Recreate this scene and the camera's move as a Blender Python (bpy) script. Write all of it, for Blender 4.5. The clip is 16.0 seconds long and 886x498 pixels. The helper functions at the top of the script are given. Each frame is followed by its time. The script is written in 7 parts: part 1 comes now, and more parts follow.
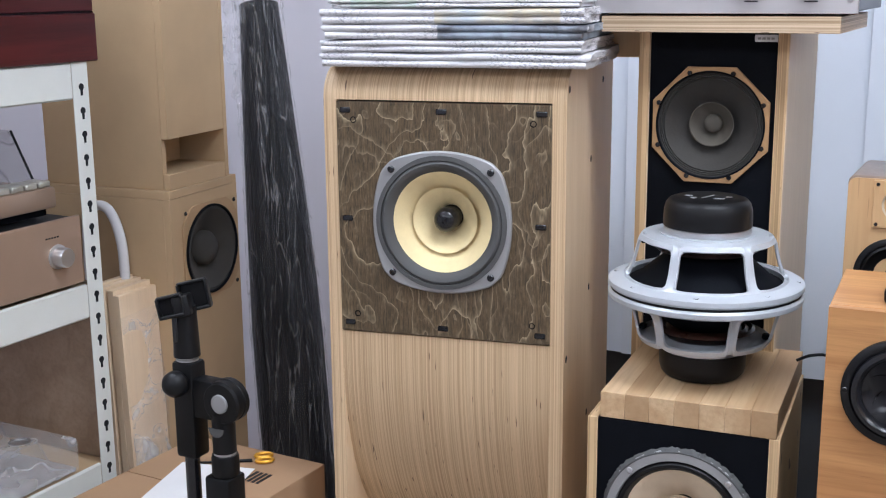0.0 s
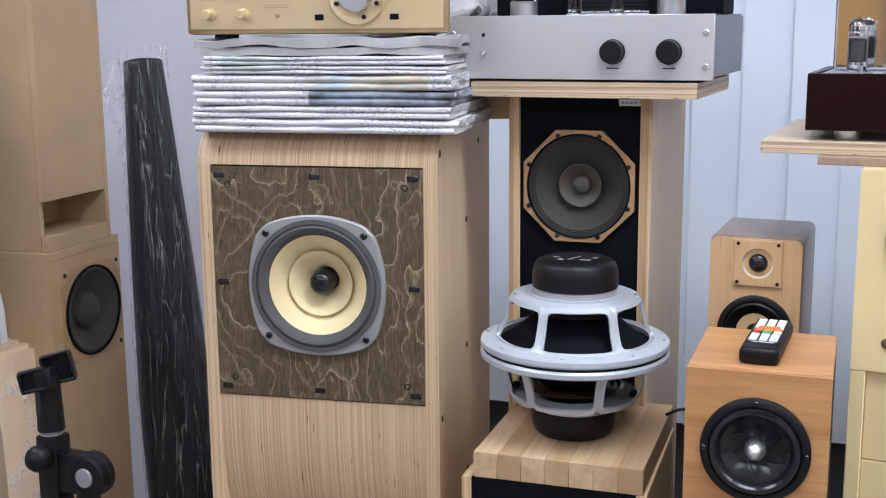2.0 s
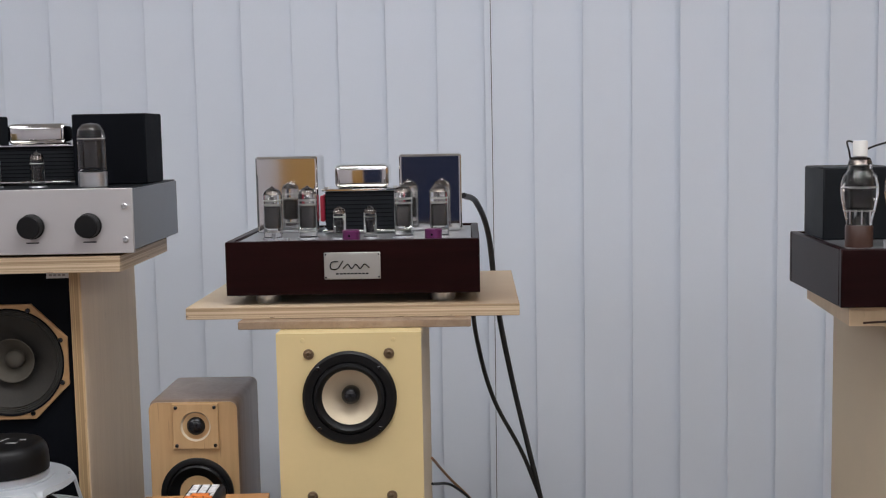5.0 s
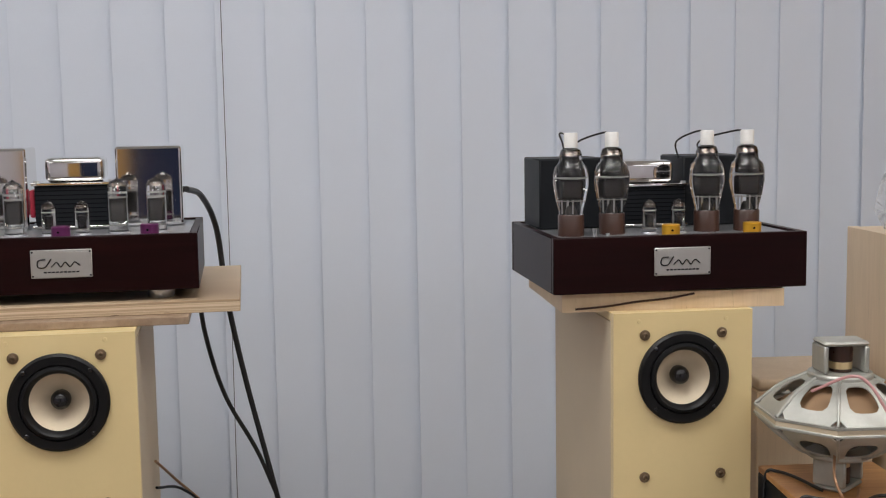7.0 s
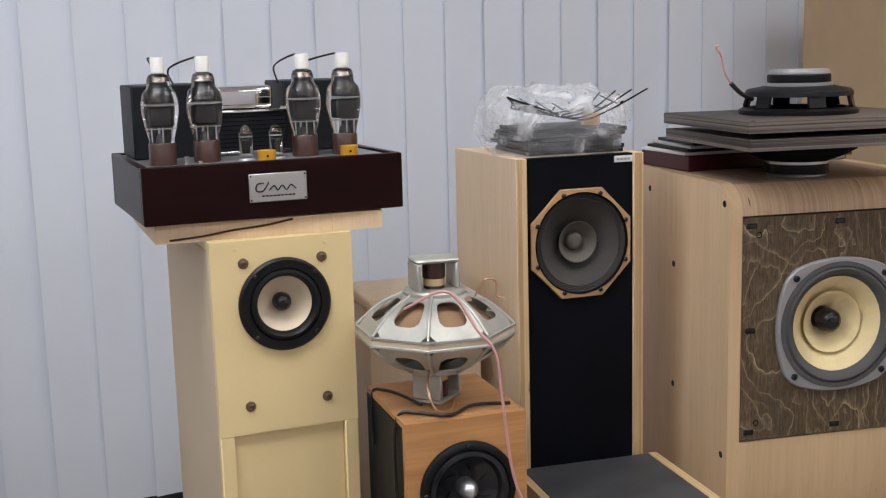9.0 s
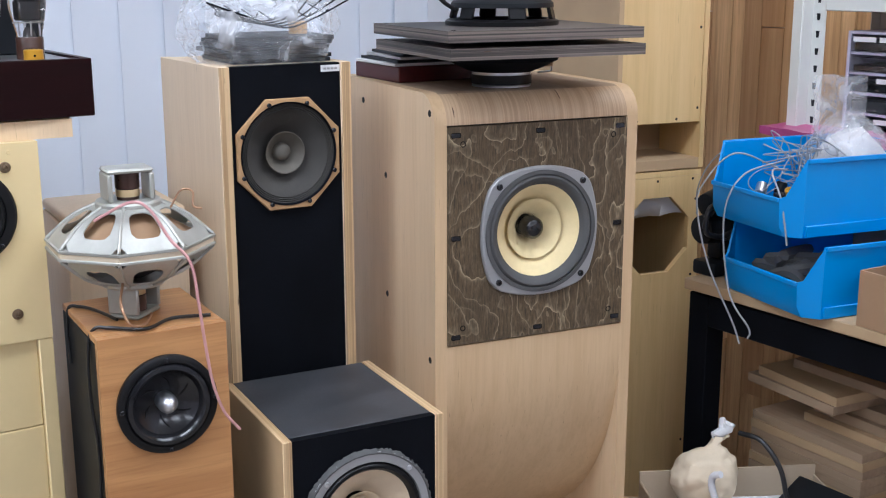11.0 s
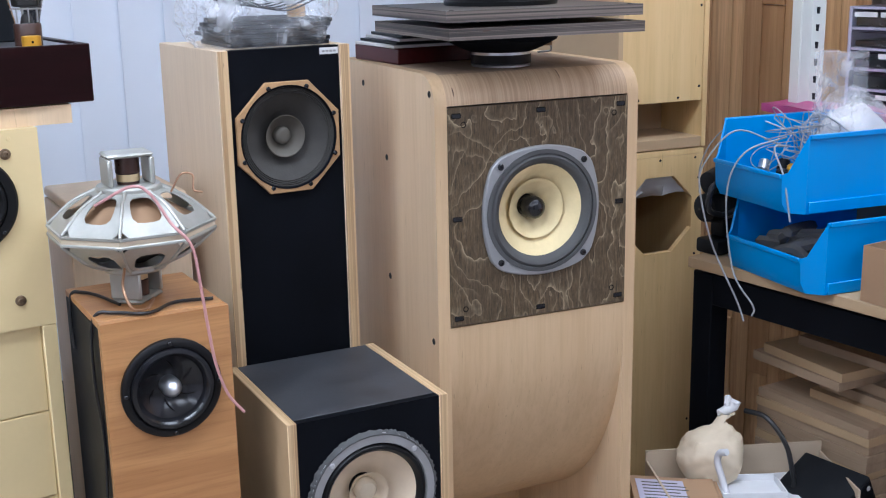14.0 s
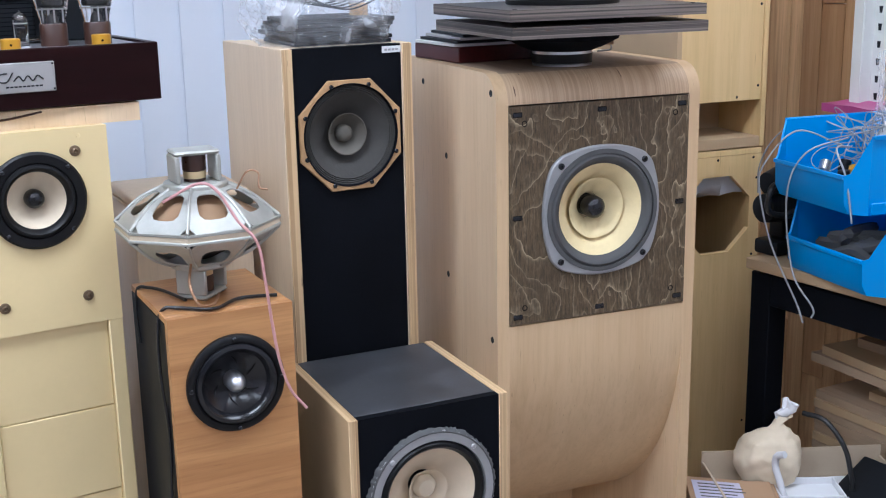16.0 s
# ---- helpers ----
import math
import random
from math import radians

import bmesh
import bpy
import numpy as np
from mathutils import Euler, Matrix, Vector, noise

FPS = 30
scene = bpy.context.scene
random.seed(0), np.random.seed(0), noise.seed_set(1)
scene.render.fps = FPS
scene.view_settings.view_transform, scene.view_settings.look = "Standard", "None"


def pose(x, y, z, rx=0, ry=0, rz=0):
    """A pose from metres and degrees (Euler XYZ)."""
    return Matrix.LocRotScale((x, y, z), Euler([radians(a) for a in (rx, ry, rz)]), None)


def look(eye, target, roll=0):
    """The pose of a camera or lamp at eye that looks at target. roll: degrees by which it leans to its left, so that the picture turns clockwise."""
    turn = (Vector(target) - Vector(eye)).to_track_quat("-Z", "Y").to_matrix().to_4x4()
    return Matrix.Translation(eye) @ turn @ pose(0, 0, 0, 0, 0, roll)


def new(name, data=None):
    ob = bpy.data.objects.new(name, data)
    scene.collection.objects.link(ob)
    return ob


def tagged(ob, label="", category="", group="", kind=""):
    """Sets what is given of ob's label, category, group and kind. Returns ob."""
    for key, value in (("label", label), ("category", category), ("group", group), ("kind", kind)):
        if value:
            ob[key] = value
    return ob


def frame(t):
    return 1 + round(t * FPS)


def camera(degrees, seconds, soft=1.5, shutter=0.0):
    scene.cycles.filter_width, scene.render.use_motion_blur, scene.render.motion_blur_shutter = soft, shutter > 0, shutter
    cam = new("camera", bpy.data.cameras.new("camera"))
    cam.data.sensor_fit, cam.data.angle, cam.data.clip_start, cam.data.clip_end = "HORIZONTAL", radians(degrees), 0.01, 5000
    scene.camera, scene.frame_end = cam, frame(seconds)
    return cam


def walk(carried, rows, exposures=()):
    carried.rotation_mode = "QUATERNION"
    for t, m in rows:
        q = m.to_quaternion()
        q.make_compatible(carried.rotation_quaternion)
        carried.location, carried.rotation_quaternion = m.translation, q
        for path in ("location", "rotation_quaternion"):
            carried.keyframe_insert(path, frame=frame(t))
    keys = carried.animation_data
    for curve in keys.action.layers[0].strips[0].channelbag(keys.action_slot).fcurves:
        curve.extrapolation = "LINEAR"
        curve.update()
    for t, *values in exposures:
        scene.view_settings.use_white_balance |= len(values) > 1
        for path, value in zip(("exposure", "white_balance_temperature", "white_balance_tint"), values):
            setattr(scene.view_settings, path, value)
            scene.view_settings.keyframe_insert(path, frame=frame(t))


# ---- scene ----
cam = camera(41.0, 16.0, 1.15)
PATH = [
    (0, (0.181, 0.01, 1.281), (-0.726, 1.738, 0.845), -0.5),
    (0.5, (0.177, 0.007, 1.276), (-0.721, 1.741, 0.845), -0.5),
    (1, (0.187, 0.011, 1.288), (-0.713, 1.743, 0.848), -0.5),
    (1.5, (0.202, 0.015, 1.298), (-0.683, 1.755, 0.864), -0.7),
    (2, (0.241, 0.025, 1.319), (-0.544, 1.827, 0.944), -0.5),
    (2.5, (0.3, 0.036, 1.334), (-0.321, 1.913, 1.036), -0.7),
    (3, (0.34, 0.04, 1.347), (-0.108, 1.974, 1.107), -0.9),
    (3.5, (0.364, 0.041, 1.357), (0.069, 2.009, 1.156), -1.1),
    (4, (0.389, 0.044, 1.368), (0.231, 2.029, 1.183), -1.1),
    (4.2, (0.393, 0.045, 1.379), (0.274, 2.032, 1.187), -1.1),
    (6.3, (0.432, 0.062, 1.407), (0.487, 2.05, 1.197), -1.0),
    (6.5, (0.439, 0.067, 1.406), (0.585, 2.05, 1.19), -0.8),
    (7, (0.475, 0.063, 1.397), (0.798, 2.024, 1.178), -0.9),
    (7.5, (0.517, 0.06, 1.395), (0.974, 1.993, 1.159), -1.3),
    (8, (0.545, 0.059, 1.391), (1.118, 1.958, 1.132), -1.6),
    (8.5, (0.583, 0.055, 1.38), (1.271, 1.909, 1.079), -1.6),
    (9, (0.613, 0.05, 1.377), (1.412, 1.853, 1.043), -1.5),
    (9.5, (0.634, 0.05, 1.368), (1.538, 1.795, 0.996), -1.1),
    (10, (0.661, 0.042, 1.361), (1.652, 1.73, 0.951), -0.9),
    (10.2, (0.669, 0.035, 1.357), (1.696, 1.698, 0.934), -0.7),
    (12.3, (0.702, 0.008, 1.346), (1.885, 1.547, 0.86), -0.2),
    (12.5, (0.699, 0.008, 1.344), (1.882, 1.546, 0.858), -0.3),
    (13, (0.697, 0.005, 1.348), (1.858, 1.557, 0.857), -0.5),
    (13.5, (0.699, 0.006, 1.346), (1.826, 1.584, 0.857), -0.9),
    (14, (0.695, 0.01, 1.341), (1.811, 1.598, 0.859), -1.1),
    (14.5, (0.694, 0.01, 1.347), (1.799, 1.604, 0.86), -1.0),
    (15, (0.69, 0.012, 1.347), (1.791, 1.609, 0.86), -0.9),
    (15.5, (0.687, 0.012, 1.346), (1.777, 1.617, 0.861), -1.0),
    (16, (0.673, 0.021, 1.345), (1.727, 1.65, 0.859), -1.1),
]
EXPOSURE = [
    (0.0, 0.15, 5480, 10), (1.5, 0.15, 5480, 10), (2.0, 0.05, 5450, 10), (2.5, -0.36, 5350, 10), (3.5, -0.60, 5800, 10), (4.2, -0.66, 6000, 10),
    (6.4, -0.68, 6250, 10), (7.5, -0.66, 6330, 10), (8.4, -0.62, 6250, 10), (9.0, -0.38, 6100, 10), (10.1, -0.04, 5700, 10), (12.4, 0.05, 5200, 10), (16.0, 0.07, 5200, 10),
]
walk(cam, [(t, look(eye, target, roll)) for t, eye, target, roll in PATH], EXPOSURE)

# ---- world and lights ----
world = bpy.data.worlds.new("world")
scene.world = world
world.use_nodes = True
_bg = world.node_tree.nodes["Background"]
_bg.inputs[0].default_value = (0.75, 0.82, 1.0, 1)
_bg.inputs[1].default_value = 0.25
LAMP = 10.5


# ---- materials ----
def nodes_of(name):
    m = bpy.data.materials.new(name)
    m.use_nodes = True
    nt = m.node_tree
    return m, nt, nt.nodes["Principled BSDF"]


def mix_rgb(nt, fac, a, b):
    n = nt.nodes.new("ShaderNodeMix")
    n.data_type = "RGBA"
    for i, v in ((0, fac), (6, a), (7, b)):
        if isinstance(v, (int, float)):
            n.inputs[i].default_value = v
        elif isinstance(v, tuple):
            n.inputs[i].default_value = (*v, 1)
        else:
            nt.links.new(v, n.inputs[i])
    return n.outputs[2]


def coords(nt, scale=(1, 1, 1)):
    tc = nt.nodes.new("ShaderNodeTexCoord")
    mp = nt.nodes.new("ShaderNodeMapping")
    mp.inputs["Scale"].default_value = scale
    nt.links.new(tc.outputs["Object"], mp.inputs["Vector"])
    return mp.outputs[0]


def noise_of(nt, vec, scale, detail=4, rough=0.55, dist=0.0):
    n = nt.nodes.new("ShaderNodeTexNoise")
    n.inputs["Scale"].default_value = scale
    n.inputs["Detail"].default_value = detail
    n.inputs["Roughness"].default_value = rough
    n.inputs["Distortion"].default_value = dist
    nt.links.new(vec, n.inputs["Vector"])
    return n.outputs["Fac"]


def ramp(nt, fac, *stops):
    r = nt.nodes.new("ShaderNodeValToRGB")
    el = r.color_ramp.elements
    while len(el) < len(stops):
        el.new(0.5)
    for e, (p, c) in zip(el, stops):
        e.position = p
        e.color = (c, c, c, 1) if isinstance(c, (int, float)) else (*c, 1)
    nt.links.new(fac, r.inputs[0])
    return r.outputs[0]


def bump(nt, b, height, strength=0.2, dist=0.002):
    n = nt.nodes.new("ShaderNodeBump")
    n.inputs["Strength"].default_value = strength
    n.inputs["Distance"].default_value = dist
    nt.links.new(height, n.inputs["Height"])
    nt.links.new(n.outputs[0], b.inputs["Normal"])


def paint(name, col, rough=0.5, metal=0.0, var=0.12, scale=9, fine=160, relief=0.08, coat=0.0, rvar=0.12, spec=0.5):
    """Painted, cast or moulded surface with two scales of unevenness."""
    m, nt, b = nodes_of(name)
    v = coords(nt)
    big = noise_of(nt, v, scale, 5)
    small = noise_of(nt, v, fine, 3)
    lo = tuple(c * (1 - var) for c in col)
    hi = tuple(min(1, c * (1 + var * 0.7)) for c in col)
    c1 = mix_rgb(nt, ramp(nt, big, (0.3, 0.0), (0.7, 1.0)), lo, hi)
    c2 = mix_rgb(nt, ramp(nt, small, (0.35, 0.0), (0.75, 0.25)), c1, lo)
    nt.links.new(c2, b.inputs["Base Color"])
    r = nt.nodes.new("ShaderNodeMapRange")
    r.inputs[3].default_value, r.inputs[4].default_value = max(0.02, rough - rvar), min(1, rough + rvar)
    nt.links.new(big, r.inputs[0])
    nt.links.new(r.outputs[0], b.inputs["Roughness"])
    b.inputs["Metallic"].default_value = metal
    b.inputs["Coat Weight"].default_value = coat
    b.inputs["Specular IOR Level"].default_value = spec
    if relief:
        bump(nt, b, small, relief, 0.001)
    return m


def wood(name, light, dark, along="z", grain=55, rough=0.5, streak=1.0, coat=0.0, big=5, pieces=False, spec=0.4):
    """Veneer or board: fine fibres along one axis, broad figure, short dark pores."""
    m, nt, b = nodes_of(name)
    s = {"x": (0.05, 1, 1), "y": (1, 0.05, 1), "z": (1, 1, 0.05)}[along]
    v = coords(nt, s)
    fib = noise_of(nt, v, grain * 3, 4, 0.65)
    fig = noise_of(nt, v, big * 4, 3, 0.5, 1.2)
    pore = noise_of(nt, v, grain * 7, 2, 0.5)
    c = mix_rgb(nt, ramp(nt, fig, (0.35, 0.0), (0.65, 0.75 * streak)), light, dark)
    c = mix_rgb(nt, ramp(nt, fib, (0.45, 0.0), (0.7, 0.45 * streak)), c, tuple(d * 0.8 for d in dark))
    c = mix_rgb(nt, ramp(nt, pore, (0.68, 0.0), (0.78, 0.5)), c, tuple(d * 0.45 for d in dark))
    if pieces:
        oi = nt.nodes.new("ShaderNodeObjectInfo")
        c = mix_rgb(nt, ramp(nt, oi.outputs["Random"], (0.0, 0.0), (1.0, 0.75)), c, tuple(d * 0.75 for d in dark))
    nt.links.new(c, b.inputs["Base Color"])
    b.inputs["Roughness"].default_value = rough
    b.inputs["Coat Weight"].default_value = coat
    b.inputs["Specular IOR Level"].default_value = spec
    bump(nt, b, fib, 0.12, 0.0008)
    return m


def plywood(name, light, dark, axis=0, period=0.0019, strength=0.55):
    """Stacked plies seen on edge: thin uneven light and dark layers across one axis, with short dark gaps."""
    m, nt, b = nodes_of(name)
    def across(freq, along):
        return coords(nt, tuple(freq if i == axis else along for i in range(3)))
    lay = noise_of(nt, across(0.55 / period, 0.25), 1.0, 3, 0.75)
    thin = noise_of(nt, across(0.21 / period, 0.35), 1.0, 2, 0.5)
    c = mix_rgb(nt, ramp(nt, lay, (0.44, 0.0), (0.56, strength)), light, dark)
    c = mix_rgb(nt, ramp(nt, thin, (0.575, 0.0), (0.60, 0.75 * strength), (0.625, 0.0)), c, tuple(0.8 * q for q in dark))
    c = mix_rgb(nt, ramp(nt, thin, (0.40, 0.0), (0.42, 1.0 * strength), (0.44, 0.0)), c, tuple(1.22 * q for q in light))
    fib = noise_of(nt, across(700, 9), 1.0, 3, 0.6)
    c = mix_rgb(nt, ramp(nt, fib, (0.50, 0.0), (0.72, 0.3)), c, dark)
    broad = noise_of(nt, coords(nt), 4.0, 3)
    c = mix_rgb(nt, ramp(nt, broad, (0.35, 0.0), (0.7, 0.3)), c, tuple(1.1 * q for q in light))
    knots = noise_of(nt, across(330.0, 24.0), 1.0, 1)
    c = mix_rgb(nt, ramp(nt, knots, (0.735, 0.0), (0.755, 0.9)), c, (0.07, 0.035, 0.02))
    nt.links.new(c, b.inputs["Base Color"])
    b.inputs["Roughness"].default_value = 0.48
    bump(nt, b, lay, 0.05, 0.0005)
    return m


def burl(name):
    """Dark stained plywood face: fine grey-brown grain with thin pale wandering growth lines."""
    m, nt, b = nodes_of(name)
    def bands(scale, count, detail):
        n = noise_of(nt, coords(nt, (1, 1, 0.55)), scale, detail, 0.42, 0.25)
        mul = nt.nodes.new("ShaderNodeMath")
        mul.operation = "MULTIPLY"
        mul.inputs[1].default_value = count
        nt.links.new(n, mul.inputs[0])
        fr = nt.nodes.new("ShaderNodeMath")
        fr.operation = "FRACT"
        nt.links.new(mul.outputs[0], fr.inputs[0])
        return fr.outputs[0]
    def times(a, c):
        q = nt.nodes.new("ShaderNodeMath")
        q.operation = "MULTIPLY"
        nt.links.new(a, q.inputs[0])
        nt.links.new(c, q.inputs[1])
        return q.outputs[0]
    one = bands(7.5, 14.0, 5)
    gate = ramp(nt, noise_of(nt, coords(nt), 13, 3), (0.36, 0.25), (0.54, 1.0))
    line = times(ramp(nt, one, (0.0, 0.0), (0.012, 1.0), (0.040, 0.45), (0.10, 0.13), (0.28, 0.0)), gate)
    two = bands(10.0, 14.0, 4)
    faint = times(ramp(nt, two, (0.0, 0.0), (0.03, 0.6), (0.12, 0.15), (0.3, 0.0)), ramp(nt, noise_of(nt, coords(nt), 11, 2), (0.46, 0.0), (0.6, 1.0)))
    fib = noise_of(nt, coords(nt, (1, 1, 0.07)), 620, 4, 0.75)
    base = mix_rgb(nt, ramp(nt, fib, (0.36, 0.0), (0.66, 1.0)), (0.028, 0.018, 0.008), (0.165, 0.112, 0.054))
    fleck = noise_of(nt, coords(nt, (1, 1, 0.35)), 230, 3, 0.65)
    base = mix_rgb(nt, ramp(nt, fleck, (0.52, 0.0), (0.72, 0.6)), base, (0.225, 0.168, 0.100))
    tone = noise_of(nt, coords(nt, (1, 1, 0.5)), 9, 3)
    base = mix_rgb(nt, ramp(nt, tone, (0.35, 0.55), (0.65, 0.0)), base, (0.058, 0.041, 0.022))
    c = mix_rgb(nt, faint, base, (0.34, 0.265, 0.165))
    c = mix_rgb(nt, line, c, (0.44, 0.355, 0.225))
    nt.links.new(c, b.inputs["Base Color"])
    b.inputs["Roughness"].default_value = 0.55
    bump(nt, b, fib, 0.15, 0.0008)
    return m


def glass(name, tint=(1, 1, 1), rough=0.0, ior=1.45):
    m, nt, b = nodes_of(name)
    b.inputs["Base Color"].default_value = (*tint, 1)
    b.inputs["Roughness"].default_value = rough
    b.inputs["Transmission Weight"].default_value = 1.0
    b.inputs["IOR"].default_value = ior
    return m


def film(name, amount=0.3, tint=(0.9, 0.92, 0.95), rough=0.12, stretch=1.0, scale=20, glint=2.2):
    """Thin clear plastic film: mostly see-through with a glossy skin."""
    m, nt, b = nodes_of(name)
    out = nt.nodes["Material Output"]
    tr = nt.nodes.new("ShaderNodeBsdfTransparent")
    b.inputs["Base Color"].default_value = (*tint, 1)
    b.inputs["Roughness"].default_value = rough
    v = coords(nt, (1, 1, stretch))
    n = noise_of(nt, v, scale, 3, 0.5, 0.4)
    # The narrow peak at 0.50 paints pale lines in place of crease highlights.
    fac = ramp(nt, n, (0.30, amount * 0.5), (0.485, amount * 0.4), (0.50, min(1, amount * glint)), (0.515, amount * 0.4), (0.75, min(1, amount * 2.2)))
    mx = nt.nodes.new("ShaderNodeMixShader")
    nt.links.new(fac, mx.inputs[0])
    nt.links.new(tr.outputs[0], mx.inputs[1])
    nt.links.new(b.outputs[0], mx.inputs[2])
    nt.links.new(mx.outputs[0], out.inputs["Surface"])
    bump(nt, b, n, 0.8, 0.01)
    return m


def creased(name, col):
    """Black sheet under tight film: glossy, with long fine creases down its length."""
    m, nt, b = nodes_of(name)
    fine = noise_of(nt, coords(nt, (1, 1, 0.07)), 85, 4, 0.6, 1.2)
    spots = noise_of(nt, coords(nt, (1, 1, 0.6)), 150, 2)
    # Lighter colour along the crease crests is sheen painted into the base.
    c = mix_rgb(nt, ramp(nt, fine, (0.56, 0.0), (0.66, 0.5)), col, (0.045, 0.045, 0.055))
    c = mix_rgb(nt, ramp(nt, spots, (0.70, 0.0), (0.73, 0.6)), c, (0.20, 0.20, 0.22))
    nt.links.new(c, b.inputs["Base Color"])
    b.inputs["Roughness"].default_value = 0.30
    b.inputs["Specular IOR Level"].default_value = 0.3
    bump(nt, b, fine, 0.9, 0.012)
    return m


def newsprint(name, seed=0.0, pic=None):
    """Newspaper fold: grey-white paper with faint rows of print; pic: (x0, x1, dark, light) of a printed picture."""
    m, nt, b = nodes_of(name)
    tc = nt.nodes.new("ShaderNodeTexCoord")
    mp = nt.nodes.new("ShaderNodeMapping")
    mp.inputs["Location"].default_value = (seed, seed * 0.7, seed * 1.3)
    nt.links.new(tc.outputs["Object"], mp.inputs[0])
    mp2 = nt.nodes.new("ShaderNodeMapping")
    mp2.inputs["Scale"].default_value = (1, 0.3, 2.4)
    nt.links.new(mp.outputs[0], mp2.inputs[0])
    txt = noise_of(nt, mp2.outputs[0], 190, 3, 0.7)
    area = noise_of(nt, mp.outputs[0], 12, 2)
    amount = nt.nodes.new("ShaderNodeMath")
    amount.operation = "MULTIPLY"
    nt.links.new(ramp(nt, txt, (0.48, 0.0), (0.60, 0.8)), amount.inputs[0])
    nt.links.new(ramp(nt, area, (0.42, 0.1), (0.58, 1.0)), amount.inputs[1])
    c = mix_rgb(nt, amount.outputs[0], (0.68, 0.67, 0.69), (0.20, 0.20, 0.23))
    if pic:
        x0, x1, dark, light = pic
        sep = nt.nodes.new("ShaderNodeSeparateXYZ")
        nt.links.new(tc.outputs["Object"], sep.inputs[0])
        mr = nt.nodes.new("ShaderNodeMapRange")
        mr.inputs[1].default_value, mr.inputs[2].default_value = x0, x1
        nt.links.new(sep.outputs[0], mr.inputs[0])
        zone = ramp(nt, mr.outputs[0], (0.0, 0.0), (0.01, 0.92), (0.98, 0.92), (1.0, 0.0))
        blot = noise_of(nt, mp.outputs[0], 26, 4, 0.6, 0.8)
        blot2 = noise_of(nt, mp.outputs[0], 9, 2)
        col = mix_rgb(nt, ramp(nt, blot, (0.38, 0.0), (0.6, 1.0)), dark, light)
        col = mix_rgb(nt, ramp(nt, blot2, (0.45, 0.0), (0.6, 0.6)), col, (0.42, 0.52, 0.62))
        c = mix_rgb(nt, zone, c, col)
    nt.links.new(c, b.inputs["Base Color"])
    b.inputs["Roughness"].default_value = 0.75
    bump(nt, b, noise_of(nt, mp.outputs[0], 30, 3), 0.35, 0.004)
    return m


M = {}
M["wall"] = paint("wall_paint", (0.66, 0.64, 0.69), 0.7, var=0.04, scale=2, fine=220)
M["blind"] = paint("blind_fabric", (0.71, 0.76, 0.85), 0.75, var=0.03, scale=3, fine=420, relief=0.15)
M["dark_wall"] = paint("dark_skirting", (0.06, 0.065, 0.075), 0.55)
M["ceiling"] = paint("ceiling_paint", (0.8, 0.8, 0.8), 0.8, var=0.03)
M["floor"] = paint("floor_vinyl", (0.33, 0.29, 0.25), 0.4, var=0.15, scale=4)
# Worn brown of the horn tops; doubles as shade colour for the thin shelf board.
M["worn_shaded"] = wood("worn_shaded_birch", (0.36, 0.265, 0.185), (0.25, 0.17, 0.11), "y", 40, 0.5, 0.9)
M["ply"] = plywood("laminated_birch", (0.62, 0.46, 0.28), (0.35, 0.22, 0.11), 0, 0.0014, 0.68)
M["ply_brown"] = plywood("browned_birch", (0.53, 0.38, 0.235), (0.36, 0.235, 0.13), 0, 0.0024, 0.6)
M["birch_front"] = wood("smooth_birch_front", (0.63, 0.455, 0.265), (0.52, 0.35, 0.19), "z", 45, 0.42, 0.6)
M["veneer"] = wood("birch_veneer", (0.74, 0.565, 0.365), (0.64, 0.460, 0.265), "z", 60, 0.5, 0.55)
M["veneer_pale"] = wood("pale_birch_veneer", (0.73, 0.575, 0.395), (0.62, 0.465, 0.30), "z", 60, 0.5, 0.5)
M["edge"] = plywood("plywood_edge", (0.62, 0.44, 0.24), (0.33, 0.2, 0.09), 0, 0.0042, 0.8)
M["board"] = plywood("plywood_board", (0.64, 0.50, 0.34), (0.26, 0.165, 0.085), 2, 0.0036, 1.0)
M["dark_board"] = plywood("dark_plywood", (0.20, 0.165, 0.14), (0.010, 0.009, 0.009), 2, 0.0042, 1.0)
M["block"] = wood("glued_beech", (0.68, 0.50, 0.30), (0.44, 0.27, 0.13), "y", 45, 0.45, 0.9, pieces=True)
M["burl"] = burl("stained_plywood")
M["mdf"] = paint("mdf", (0.47, 0.335, 0.19), 0.75, var=0.10, scale=7, fine=300, relief=0.1)
M["mdf_edge"] = paint("mdf_edge", (0.42, 0.28, 0.15), 0.8, var=0.12, fine=400)
M["pale"] = wood("pale_plywood", (0.72, 0.525, 0.255), (0.62, 0.42, 0.18), "z", 40, 0.5, 0.6)
M["cream"] = paint("cream_lacquer", (0.76, 0.60, 0.31), 0.38, var=0.06, scale=6, fine=120, relief=0.1)
M["cream_side"] = paint("raw_mdf_side", (0.62, 0.51, 0.36), 0.6, var=0.06, scale=5, fine=200)
M["orange"] = wood("cherry_veneer", (0.56, 0.295, 0.115), (0.36, 0.16, 0.055), "x", 60, 0.38, 0.95, big=5)
M["maple"] = wood("maple_veneer", (0.62, 0.41, 0.21), (0.54, 0.32, 0.14), "z", 50, 0.35, 0.5, coat=0.3)
M["walnut_side"] = wood("grey_walnut", (0.34, 0.255, 0.20), (0.22, 0.155, 0.115), "z", 50, 0.35, 0.8, coat=0.2)
M["acacia"] = wood("acacia_plank", (0.86, 0.58, 0.29), (0.42, 0.21, 0.08), "z", 30, 0.42, 1.0, big=4, pieces=True)
